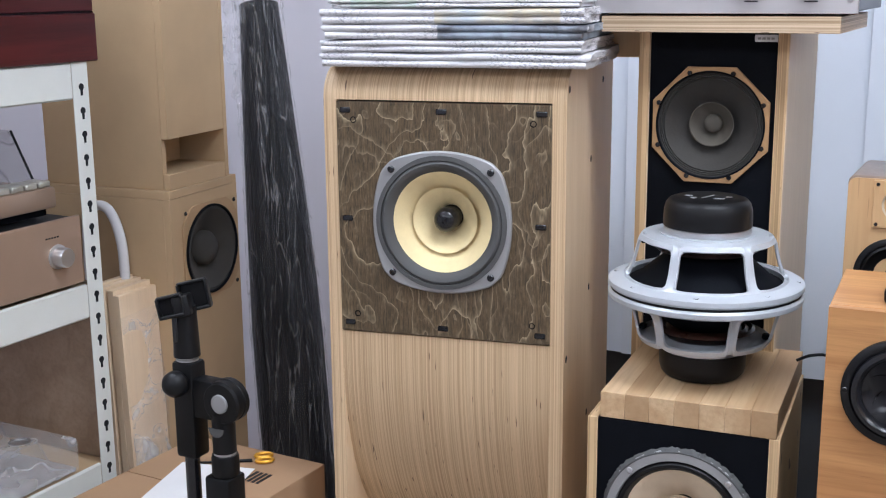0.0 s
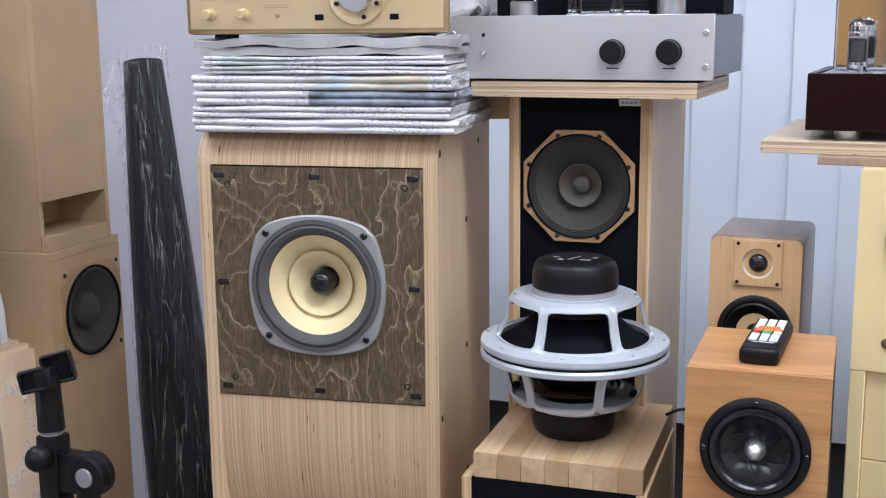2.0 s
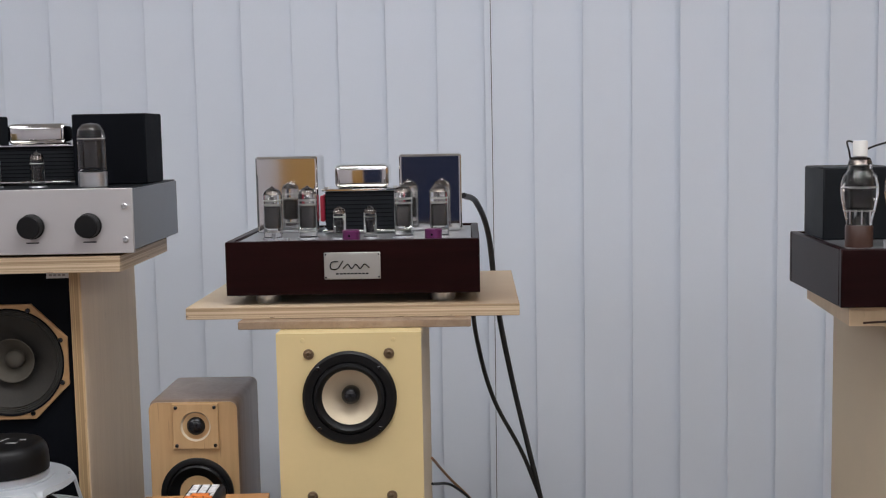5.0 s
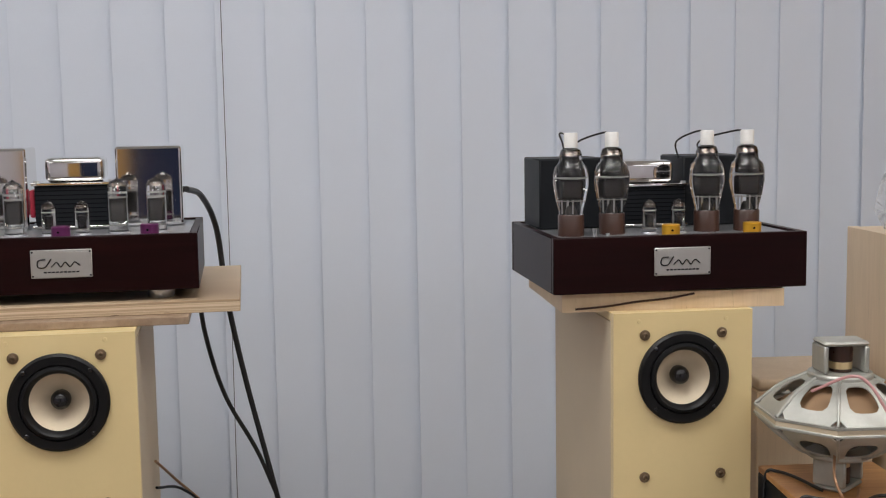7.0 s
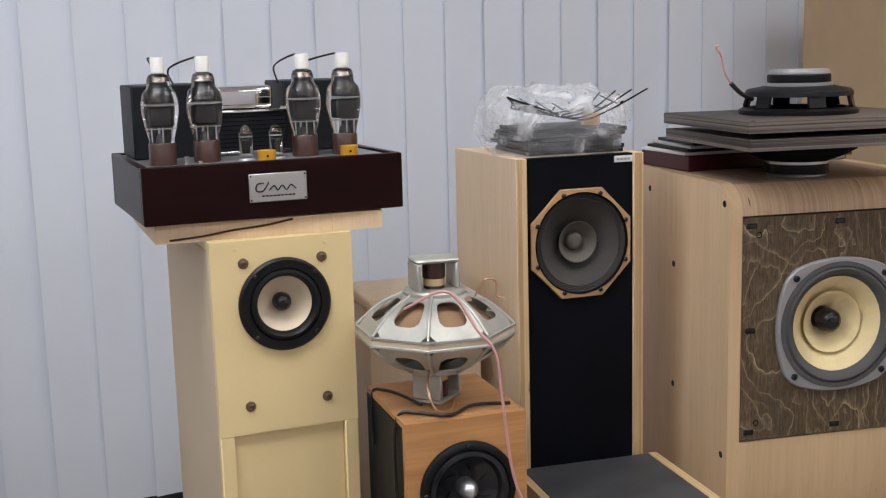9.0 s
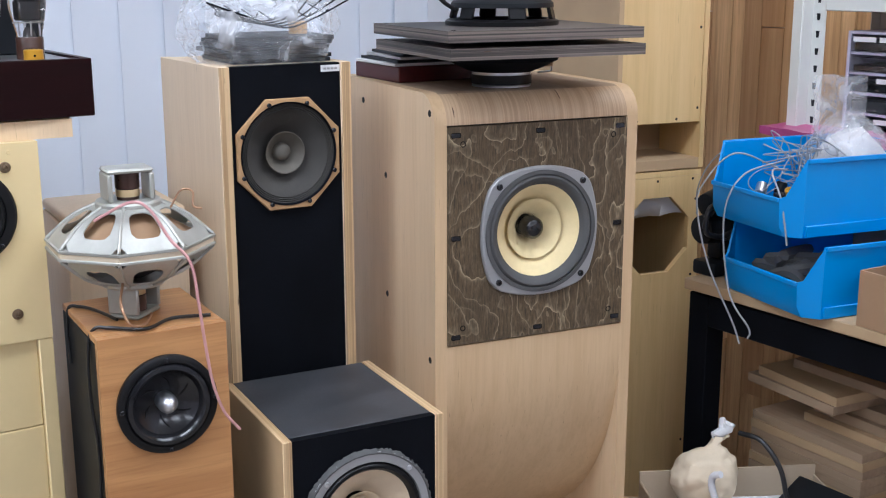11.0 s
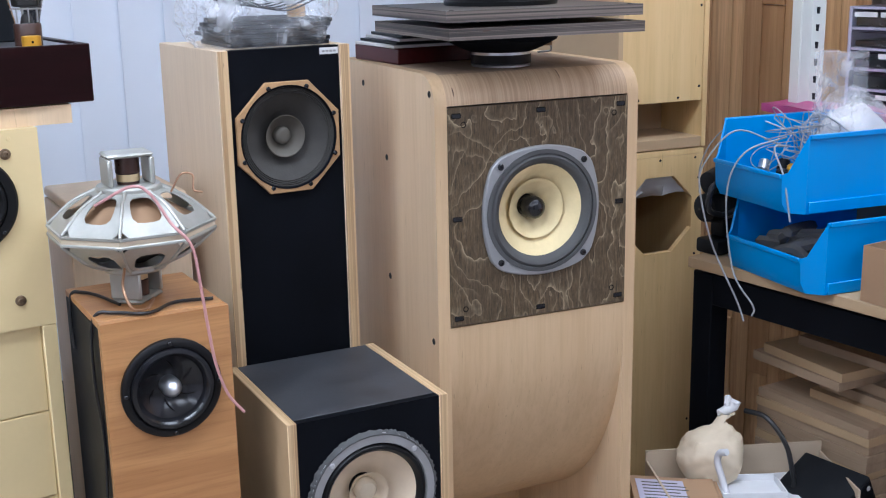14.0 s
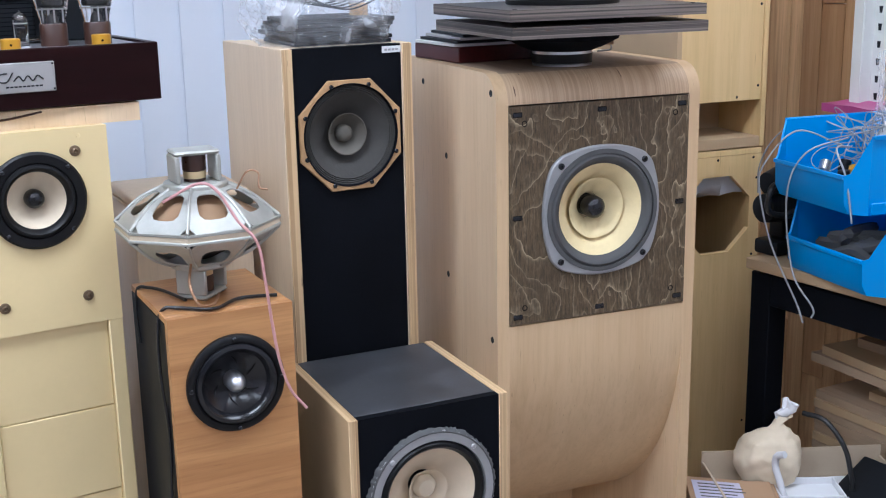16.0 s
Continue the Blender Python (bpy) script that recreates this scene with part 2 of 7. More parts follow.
M["mahogany"] = wood("mahogany_lacquer", (0.014, 0.0028, 0.0030), (0.006, 0.0015, 0.0016), "x", 60, 0.35, 0.9, spec=0.13)
M["red_case"] = wood("red_wooden_case", (0.075, 0.010, 0.010), (0.030, 0.005, 0.005), "y", 40, 0.35, 0.8, spec=0.3)
M["black"] = paint("black_paint", (0.0042, 0.0050, 0.0075), 0.7, var=0.3, fine=300, relief=0.2, spec=0.08)
M["black_soft"] = paint("black_rubber", (0.0065, 0.0065, 0.0072), 0.42, var=0.25, fine=200, spec=0.25)
M["black_gloss"] = paint("black_gloss", (0.012, 0.012, 0.014), 0.18, var=0.2, relief=0.02)
M["black_top"] = paint("black_board_top", (0.050, 0.052, 0.058), 0.5, var=0.45, scale=14, fine=180)
M["charcoal"] = paint("charcoal_enamel", (0.011, 0.0125, 0.015), 0.5, var=0.2, spec=0.2)
# Near-black that stands in for the shade inside cabinets and driver gaps.
M["dark"] = paint("cavity_shade", (0.02, 0.017, 0.014), 0.9)
M["cone_cream"] = paint("cream_paper", (0.80, 0.66, 0.36), 0.75, var=0.10, scale=22, fine=260, relief=0.25)
M["cone_ivory"] = paint("ivory_paper", (0.64, 0.54, 0.39), 0.7, var=0.07, scale=30, fine=260, relief=0.2)
M["cone_pale"] = paint("pale_paper", (0.70, 0.58, 0.42), 0.7, var=0.08, scale=24, fine=260, relief=0.25)
# Raw boards under the bench, with the shade there put into a darker tan.
M["shaded_raw_board"] = wood("shaded_raw_board", (0.40, 0.295, 0.195), (0.30, 0.21, 0.13), "y", 40, 0.6, 0.8)
M["buff"] = paint("buff_carton", (0.52, 0.42, 0.30), 0.8, var=0.08, scale=6, fine=120)
M["cone_grey"] = paint("grey_paper", (0.046, 0.043, 0.038), 0.8, var=0.22, scale=20, fine=240, relief=0.3)
M["foam"] = paint("grey_foam", (0.085, 0.085, 0.085), 0.85, var=0.15, fine=300, relief=0.3)
M["frame_grey"] = paint("grey_cast_frame", (0.33, 0.33, 0.33), 0.42, metal=0.25, var=0.08)
M["cork"] = paint("cork_gasket", (0.45, 0.27, 0.125), 0.8, var=0.2, scale=40, fine=260, relief=0.3)
M["white_cast"] = paint("white_cast_frame", (0.50, 0.525, 0.56), 0.36, metal=0.2, var=0.06, fine=200)
M["tin"] = paint("tinned_steel", (0.48, 0.48, 0.435), 0.44, metal=0.5, var=0.18, scale=18, fine=180)
M["steel"] = paint("brushed_steel", (0.60, 0.61, 0.63), 0.32, metal=0.9, var=0.08)
M["chrome"] = paint("chrome", (0.78, 0.77, 0.75), 0.06, metal=1.0, var=0.03, relief=0.0, rvar=0.03)
M["alu"] = paint("silver_front_plate", (0.55, 0.53, 0.535), 0.42, metal=0.45, var=0.04, fine=500)
M["alu_side"] = paint("grey_steel_case", (0.20, 0.21, 0.23), 0.45, metal=0.4, var=0.08)
M["gold"] = paint("champagne_gold", (0.70, 0.55, 0.31), 0.36, metal=0.55, var=0.06, fine=500)
M["gold_edge"] = paint("gold_trim", (0.50, 0.38, 0.20), 0.34, metal=0.7, var=0.06)
M["deck"] = paint("amp_deck", (0.36, 0.37, 0.39), 0.35, metal=0.6, var=0.08)
M["purple"] = paint("purple_anodised", (0.17, 0.035, 0.13), 0.35, metal=0.6)
M["yellow"] = paint("gold_anodised", (0.72, 0.38, 0.03), 0.35, metal=0.5)
M["bakelite"] = paint("brown_bakelite", (0.055, 0.026, 0.018), 0.3, var=0.25)
M["ceramic"] = paint("white_ceramic", (0.78, 0.77, 0.74), 0.4)
M["plate_grey"] = paint("tube_plate", (0.035, 0.034, 0.035), 0.4, metal=0.5)
M["mica"] = paint("mica", (0.55, 0.55, 0.52), 0.4)
M["red"] = paint("red_winding", (0.45, 0.02, 0.05), 0.5)
M["glass"] = glass("tube_glass")
M["acrylic"] = glass("clear_acrylic", (0.93, 0.95, 0.95), 0.12, 1.3)
M["bag"] = film("polythene_bag", 0.26, glint=1.3)
M["smoke"] = film("smoked_lid", 0.42, (0.16, 0.16, 0.165), 0.12, 1.0, 5, 1.1)
M["frost"] = film("frosted_acrylic", 0.42, (0.74, 0.75, 0.76), 0.22, 1.0, 6, 1.2)
M["getter"] = paint("getter_flash", (0.20, 0.17, 0.15), 0.22, metal=0.9, relief=0.0)
M["plate_mesh"] = paint("grey_tube_plate", (0.085, 0.082, 0.08), 0.45, metal=0.5, var=0.3, scale=60)
M["satin_plate"] = paint("satin_name_plate", (0.47, 0.46, 0.44), 0.38, metal=0.6, var=0.05)
M["wrap"] = film("wrapping_film", 0.025, (0.80, 0.81, 0.84), 0.12, 0.10, 42, 14.0)
M["roll"] = creased("black_acoustic_roll", (0.010, 0.010, 0.012))
M["shelf"] = paint("white_slotted_steel", (0.68, 0.70, 0.66), 0.42, var=0.05)
M["blue"] = paint("blue_polypropylene", (0.012, 0.27, 0.72), 0.35, var=0.08, scale=6)
M["carton"] = paint("brown_cardboard", (0.36, 0.225, 0.125), 0.8, var=0.08, scale=6, fine=120)
M["paper"] = paint("white_paper", (0.72, 0.72, 0.73), 0.7, var=0.06)
M["pink"] = paint("pink_plastic", (0.42, 0.07, 0.23), 0.35)
M["cable"] = paint("black_cable", (0.014, 0.014, 0.015), 0.4)
M["cable_white"] = paint("grey_white_cable", (0.36, 0.37, 0.38), 0.4)
M["bronze"] = paint("bronze_bolt", (0.20, 0.14, 0.085), 0.38, metal=0.6)
# Colours of two added rear-wall pieces that only show mirrored in chrome.
M["reflected_wood"] = wood("reflected_honey_wood", (0.55, 0.33, 0.12), (0.42, 0.23, 0.07), "z", 30, 0.4, 0.6)
M["navy"] = paint("navy_reflection", (0.012, 0.02, 0.06), 0.8)
M["inner_grey"] = paint("inner_grey_paper", (0.105, 0.094, 0.076), 0.75, var=0.15, fine=240)
M["cable_pink"] = paint("pink_copper_cable", (0.62, 0.33, 0.32), 0.35)
M["copper"] = paint("copper_wire", (0.45, 0.26, 0.15), 0.35, metal=0.6)
M["gold_beige"] = paint("rose_gold_front", (0.42, 0.31, 0.235), 0.36, metal=0.5, var=0.05)
M["news"] = [newsprint("newsprint_%d" % i, 3.1 * i, p) for i, p in enumerate((None, (-0.02, 0.16, (0.45, 0.42, 0.38), (0.62, 0.55, 0.40)), (-0.02, 0.195, (0.05, 0.05, 0.06), (0.20, 0.23, 0.28)), None, (-0.15, -0.05, (0.45, 0.50, 0.46), (0.6, 0.62, 0.6))))]
M["crumple"] = paint("grey_newspaper", (0.42, 0.41, 0.41), 0.8, var=0.25, scale=25, fine=130, relief=0.3)
M["cotton"] = paint("white_wadding", (0.62, 0.62, 0.64), 0.9, var=0.06, relief=0.4)
M["lamp"] = nodes_of("lamp_diffuser")[0]
M["lamp"].node_tree.nodes["Principled BSDF"].inputs["Emission Color"].default_value = (1, 0.97, 0.93, 1)
M["lamp"].node_tree.nodes["Principled BSDF"].inputs["Emission Strength"].default_value = 6.0


# ---- builders ----
FACE = Matrix.Rotation(radians(90), 4, "X")


def at(x=0, y=0, z=0, m=None):
    t = Matrix.Translation((x, y, z))
    return t @ m if m is not None else t


def part(name, bm, mat, parent=None, label="", sharp=38):
    """Links a bmesh as one mesh object, under a thing or a part if one is given."""
    bmesh.ops.recalc_face_normals(bm, faces=bm.faces)
    me = bpy.data.meshes.new(name)
    for f in bm.faces:
        f.smooth = True
    bm.to_mesh(me)
    bm.free()
    me.set_sharp_from_angle(angle=radians(sharp))
    me.materials.append(mat)
    ob = new(name, me)
    if parent is not None:
        ob.parent = parent
    return tagged(ob, label)


def thing(name, label, category, m, group=""):
    ob = new(name)
    ob.empty_display_size = 0.05
    ob.matrix_basis = m
    return tagged(ob, label, category, group)


def box(x0, y0, z0, x1, y1, z1, bev=0.0015, seg=1, bm=None, m=None):
    out = bm or bmesh.new()
    t = Matrix.Translation(((x0 + x1) / 2, (y0 + y1) / 2, (z0 + z1) / 2)) @ Matrix.Diagonal((abs(x1 - x0), abs(y1 - y0), abs(z1 - z0), 1))
    vs = bmesh.ops.create_cube(out, size=1, matrix=t)["verts"]
    if bev:
        es = list({e for v in vs for e in v.link_edges})
        r = bmesh.ops.bevel(out, geom=es, offset=bev, segments=seg, affect="EDGES", profile=0.5)
        vs = list({v for f in r["faces"] for v in f.verts} | {v for v in vs if v.is_valid})
    if m is not None:
        bmesh.ops.transform(out, matrix=m, verts=[v for v in vs if v.is_valid])
    return out


def lathe(prof, seg=40, m=None, bm=None, start=0.0, turn=360.0):
    """Turns a profile of (radius, height) about z."""
    out = bm or bmesh.new()
    m = m or Matrix()
    n = seg if turn == 360 else seg + 1
    rings = []
    for r, h in prof:
        if r < 1e-6:
            rings.append([out.verts.new(m @ Vector((0, 0, h)))])
        else:
            rings.append([out.verts.new(m @ Vector((r * math.cos(a), r * math.sin(a), h))) for a in (radians(start + turn * i / seg) for i in range(n))])
    for a, b in zip(rings, rings[1:]):
        for i in range(seg):
            j = (i + 1) % n
            q = [a[i % len(a)], a[j % len(a)], b[j % len(b)], b[i % len(b)]]
            q = list(dict.fromkeys(q))
            if len(q) > 2:
                out.faces.new(q)
    return out


def ring(inner, outer, h0, h1, seg=64, m=None, bm=None, offset=0.0, chamfer=0.0):
    """A flat plate with a round hole; outer(angle) is its radius."""
    out = bm or bmesh.new()
    m = m or Matrix()
    loops = [[], [], [], [], []]
    for i in range(seg):
        a = 2 * math.pi * (i + offset) / seg
        c, s, ro = math.cos(a), math.sin(a), outer(a)
        for k, (r, h) in enumerate(((inner, h0), (ro, h0), (ro, h1 - chamfer), (ro - chamfer, h1), (inner, h1))):
            loops[k].append(out.verts.new(m @ Vector((r * c, r * s, h))))
    for k in range(5):
        a, b = loops[k], loops[(k + 1) % 5]
        for i in range(seg):
            j = (i + 1) % seg
            out.faces.new((a[i], a[j], b[j], b[i]))
    bmesh.ops.remove_doubles(out, verts=out.verts, dist=1e-6)
    return out


def prism(pts, h0, h1, m=None, bm=None):
    """Extrudes an outline of (x, y) from h0 to h1 along z."""
    out = bm or bmesh.new()
    m = m or Matrix()
    a = [out.verts.new(m @ Vector((x, y, h0))) for x, y in pts]
    b = [out.verts.new(m @ Vector((x, y, h1))) for x, y in pts]
    n = len(pts)
    out.faces.new(a)
    out.faces.new(b[::-1])
    for i in range(n):
        out.faces.new((a[i], b[i], b[(i + 1) % n], a[(i + 1) % n]))
    return out


def curve_points(pts, n=8):
    p = [Vector(q) for q in pts]
    p = [2 * p[0] - p[1]] + p + [2 * p[-1] - p[-2]]
    out = []
    for i in range(1, len(p) - 2):
        for k in range(n):
            t = k / n
            a, b, c, d = p[i - 1:i + 3]
            out.append(0.5 * (2 * b + (c - a) * t + (2 * a - 5 * b + 4 * c - d) * t * t + (3 * b - a - 3 * c + d) * t ** 3))
    out.append(p[-2])
    return out


def hose(pts, r, seg=8, n=8, bm=None):
    """A round cable through the points."""
    out = bm or bmesh.new()
    line = curve_points(pts, n)
    up = Vector((0.3, 0.2, 0.93))
    last = None
    for i, p in enumerate(line):
        d = (line[min(i + 1, len(line) - 1)] - line[max(i - 1, 0)]).normalized()
        u = d.cross(up)
        u = u.normalized() if u.length > 1e-3 else Vector((1, 0, 0))
        w = d.cross(u)
        cur = [out.verts.new(p + r * (math.cos(2 * math.pi * k / seg) * u + math.sin(2 * math.pi * k / seg) * w)) for k in range(seg)]
        if last:
            for k in range(seg):
                out.faces.new((last[k], last[(k + 1) % seg], cur[(k + 1) % seg], cur[k]))
        else:
            out.faces.new(cur[::-1])
        last = cur
    out.faces.new(last)
    return out


def plate_hole(x0, z0, x1, z1, cx, cz, r, y0, y1, seg=64, polygon=0):
    """An upright board from y0 (front) to y1 with a round hole at (cx, cz)."""
    corners = [math.atan2(z - cz, x - cx) % (2 * math.pi) for x in (x0, x1) for z in (z0, z1)]
    angs = sorted(set([2 * math.pi * i / seg for i in range(seg)] + corners))
    out = bmesh.new()
    loops = [[], [], [], []]
    for a in angs:
        c, s = math.cos(a), math.sin(a)
        tx = ((x1 - cx) if c > 0 else (x0 - cx)) / c if abs(c) > 1e-9 else 1e9
        tz = ((z1 - cz) if s > 0 else (z0 - cz)) / s if abs(s) > 1e-9 else 1e9
        t = min(tx, tz)
        k8 = 2 * math.pi / polygon if polygon else 0
        rr = r / math.cos(((a + k8 / 2) % k8) - k8 / 2) if polygon else r
        for k, (q, y) in enumerate(((rr, y0), (t, y0), (t, y1), (rr, y1))):
            loops[k].append(out.verts.new((cx + q * c, y, cz + q * s)))
    n = len(angs)
    for k in range(4):
        a, b = loops[k], loops[(k + 1) % 4]
        for i in range(n):
            out.faces.new((a[i], a[(i + 1) % n], b[(i + 1) % n], b[i]))
    return out


def crumpled(bm, amount, scale, seed=0.0):
    for v in bm.verts:
        p = v.co * scale + Vector((seed, seed * 1.7, -seed))
        v.co += amount * Vector((noise.noise(p), noise.noise(p + Vector((9, 3, 1))), noise.noise(p + Vector((2, 7, 5)))))
    return bm


def gridbox(x0, y0, z0, x1, y1, z1, n=(10, 6, 3)):
    """A box whose faces are cut into a grid, to be bent or crumpled."""
    out = bmesh.new()
    bmesh.ops.create_cube(out, size=1, matrix=Matrix.Translation((0.5, 0.5, 0.5)))
    for ax in range(3):
        for k in range(1, n[ax]):
            co, no = Vector((0, 0, 0)), Vector((0, 0, 0))
            co[ax], no[ax] = k / n[ax], 1
            bmesh.ops.bisect_plane(out, geom=out.verts[:] + out.edges[:] + out.faces[:], plane_co=co, plane_no=no)
    for v in out.verts:
        v.co = Vector((x0 + (x1 - x0) * v.co.x, y0 + (y1 - y0) * v.co.y, z0 + (z1 - z0) * v.co.z))
    return out


def bar_text(width, height, depth=0.0004):
    return box(-width / 2, -depth, -height / 2, width / 2, 0, height / 2, 0)


# ---- the room ----
def structure(name, bm, mat, label=""):
    return tagged(part(name, bm, mat), label, "", "", "structure")


RX0, RX1, RY0, RY1, RZ = -2.3, 3.07, -2.6, 2.56, 2.6
structure("floor", box(RX0 - 0.15, RY0 - 0.15, -0.1, RX1 + 0.15, RY1 + 0.15, 0, 0), M["floor"], "brown vinyl floor of the listening room")
structure("ceiling", box(RX0 - 0.15, RY0 - 0.15, RZ, RX1 + 0.15, RY1 + 0.15, RZ + 0.1, 0), M["ceiling"], "plain white ceiling")
structure("wall_north", box(RX0, RY1, 0, RX1, RY1 + 0.12, RZ, 0), M["wall"], "pale lavender painted wall behind the blinds")
structure("wall_west", box(RX0 - 0.12, RY0, 0, RX0, RY1 + 0.12, RZ, 0), M["wall"], "pale lavender painted side wall")
structure("wall_south", box(RX0, RY0 - 0.12, 0, RX1, RY0, RZ, 0), M["wall"], "plain painted wall behind the listener")
wall_east = structure("wall_east", box(RX1, RY0 - 0.12, 0, RX1 + 0.12, RY1 + 0.12, RZ, 0), M["wall"], "side wall clad with acacia planks")
structure("pilaster", box(RX0, 2.40, 0, -0.93, RY1 - 0.002, RZ - 0.002, 0), M["wall"], "plain lavender wall pier beside the blind")
structure("baseboard", box(-0.925, 2.52, 0.002, RX1 - 0.002, RY1 - 0.002, 0.5, 0.002), M["dark_wall"], "dark grey panel below the blinds")

# Unseen honey panel with handle, added for the left chrome box to mirror.
reflected_wood = structure("door_1", box(-0.57, RY0 + 0.002, 0.0, -0.06, RY0 + 0.045, 2.05, 0.003), M["reflected_wood"], "honey-coloured wooden panel, added unseen on the rear wall for reflections")
for k in range(2):
    part("door_panel", box(-0.52, RY0 + 0.0455, 0.15 + 0.95 * k, -0.15, RY0 + 0.055, 0.95 + 0.95 * k, 0.004), M["reflected_wood"], reflected_wood)
part("door_handle", box(-0.125, RY0 + 0.0455, 0.98, -0.075, RY0 + 0.09, 1.0, 0.004), M["steel"], reflected_wood)
# Navy slab, added out of view; gives the right chrome box its dark reflection.
structure("curtain", box(-0.04, RY0 + 0.004, 0.02, 0.82, RY0 + 0.05, 2.2, 0.01), M["navy"], "dark navy slab, added unseen on the rear wall for reflections")

# vertical blinds along the back wall
SLAT, BY = 0.0975, 2.45
blind = thing("vertical_blind", "pale blue fabric vertical blinds, closed, across the wall", "blind", at(0, BY, 0.47))
part("headrail", box(-0.92, -0.02, 1.98, 2.95, 0.02, 2.02), M["shelf"], blind)
_bm = bmesh.new()
_w = 0.056
_prof = [(-_w + 2 * _w * i / 8, 0.0035 * (1 - ((i - 4) / 4) ** 2)) for i in range(9)]
_out = [(x, y) for x, y in _prof] + [(x, y + 0.0012) for x, y in _prof[::-1]]
prism(_out, 0, 1.98, None, _bm)
slat = part("slat", _bm, M["blind"], blind, sharp=60)
slat.matrix_basis = pose(-0.885, 0, 0, 0, 0, 5)
for i in range(1, 39):
    s = slat.copy()
    scene.collection.objects.link(s)
    a = 3.4 + random.uniform(-1.4, 1.0)
    if 16 <= i <= 19:
        a += 2
    s.matrix_basis = pose(-0.885 + SLAT * i, random.uniform(-0.002, 0.002), 0, 0, random.uniform(-0.15, 0.15), a)
cord = thing("blind_cord", "thin grey pull cord hanging beside the blind", "cord", at(0.435, 2.425, 0.5))
part("string", hose([(0, 0, 0.02), (0.002, 0, 0.7), (0, 0.008, 1.97)], 0.0007, 6), M["foam"], cord)
chain = thing("bead_chain", "white bead chain of the blind", "chain", at(-0.90, 2.39, 0.9))
_bm = bmesh.new()
for i in range(120):
    bmesh.ops.create_icosphere(_bm, subdivisions=1, radius=0.0032, matrix=Matrix.Translation((0.0, 0, i * 0.0105)))
part("beads", _bm, M["shelf"], chain)

# ceiling lights, out of view above
for lx, ly, power in ((-1.45, 0.9, 0.62), (0.4, 1.0, 2.05), (2.2, 0.9, 0.75), (-1.45, -1.2, 0.7), (0.4, -1.2, 0.7), (2.2, -1.2, 0.7)):
    cl = thing("ceiling_light", "flat white ceiling light panel, lit", "ceiling light", at(lx, ly, RZ - 0.05), "ceiling lights")
    part("housing", box(-0.62, -0.32, 0.012, 0.62, 0.32, 0.05), M["shelf"], cl)
    part("diffuser", box(-0.59, -0.29, 0.006, 0.59, 0.29, 0.012, 0), M["lamp"], cl)
    ld = bpy.data.lights.new("lamp", "AREA")
    ld.shape, ld.size, ld.size_y, ld.energy, ld.color = "RECTANGLE", 1.15, 0.55, LAMP * power, (1.0, 0.965, 0.93)
    lo = new("lamp", ld)
    lo.matrix_basis = at(lx, ly, RZ - 0.06)


# ---- loudspeaker drivers ----
def screws(name, spots, r, h, parent, mat="black_gloss"):
    base = None
    for x, z, y in spots:
        if base is None:
            bm = lathe([(r, 0), (r, h * 0.6), (r * 0.75, h), (r * 0.35, h), (r * 0.3, h * 0.5), (0, h * 0.5)], 12, FACE)
            base = part(name, bm, M[mat], parent)
            base.matrix_basis = at(x, y, z)
        else:
            o = base.copy()
            scene.collection.objects.link(o)
            o.matrix_basis = at(x, y, z)


def driver_large(parent, m):
    """Eight-inch full-range driver: grey lobed frame, foam roll, cream cone with whizzer and dark bullet."""
    def lobe(a):
        k = ((a + math.pi / 4) % (math.pi / 2)) - math.pi / 4
        arc = -0.095 * math.cos(k) + math.sqrt(0.1995 ** 2 - (0.095 * math.sin(k)) ** 2)
        return min(arc, 0.1165 / math.cos((a % (math.pi / 2)) - math.pi / 4))
    d = part("driver", ring(0.0925, lobe, -0.002, 0.007, 96, FACE, chamfer=0.002), M["frame_grey"], parent, "grey cast driver frame")
    d.matrix_basis = m
    part("gasket", lathe([(0.0985, 0.006), (0.0985, 0.009), (0.092, 0.0095), (0.091, 0.004)], 72, FACE), M["foam"], d)
    part("surround", lathe([(0.0925, 0.004), (0.0905, 0.008), (0.087, 0.0105), (0.083, 0.0095), (0.079, 0.006), (0.076, 0.0005), (0.073, -0.002)], 72, FACE), M["foam"], d)
    part("cone", lathe([(0.0745, 0.0), (0.073, -0.001), (0.066, -0.007), (0.056, -0.016), (0.046, -0.026), (0.036, -0.036), (0.022, -0.048), (0.015, -0.054)], 72, FACE), M["cone_cream"], d)
    part("whizzer", lathe([(0.0488, -0.0140), (0.0475, -0.0147), (0.040, -0.0225), (0.032, -0.0300), (0.025, -0.036), (0.020, -0.042), (0.0205, -0.0425), (0.033, -0.0308), (0.041, -0.0230), (0.0488, -0.0140)], 64, FACE), M["cone_cream"], d)
    part("voice_coil_gap", lathe([(0.0215, -0.040), (0.0205, -0.052), (0.0, -0.052)], 40, FACE), M["dark"], d)
    part("bullet", lathe([(0.0165, -0.052), (0.0170, -0.040), (0.0185, -0.026), (0.0175, -0.017), (0.0135, -0.011), (0.0075, -0.008), (0.0, -0.007)], 40, FACE), M["black_gloss"], d, "glossy black bullet")
    screws("screw", [(sx * 0.0745, sz * 0.0765, -0.007) for sx in (-1, 1) for sz in (-1, 1)], 0.0052, 0.003, d)


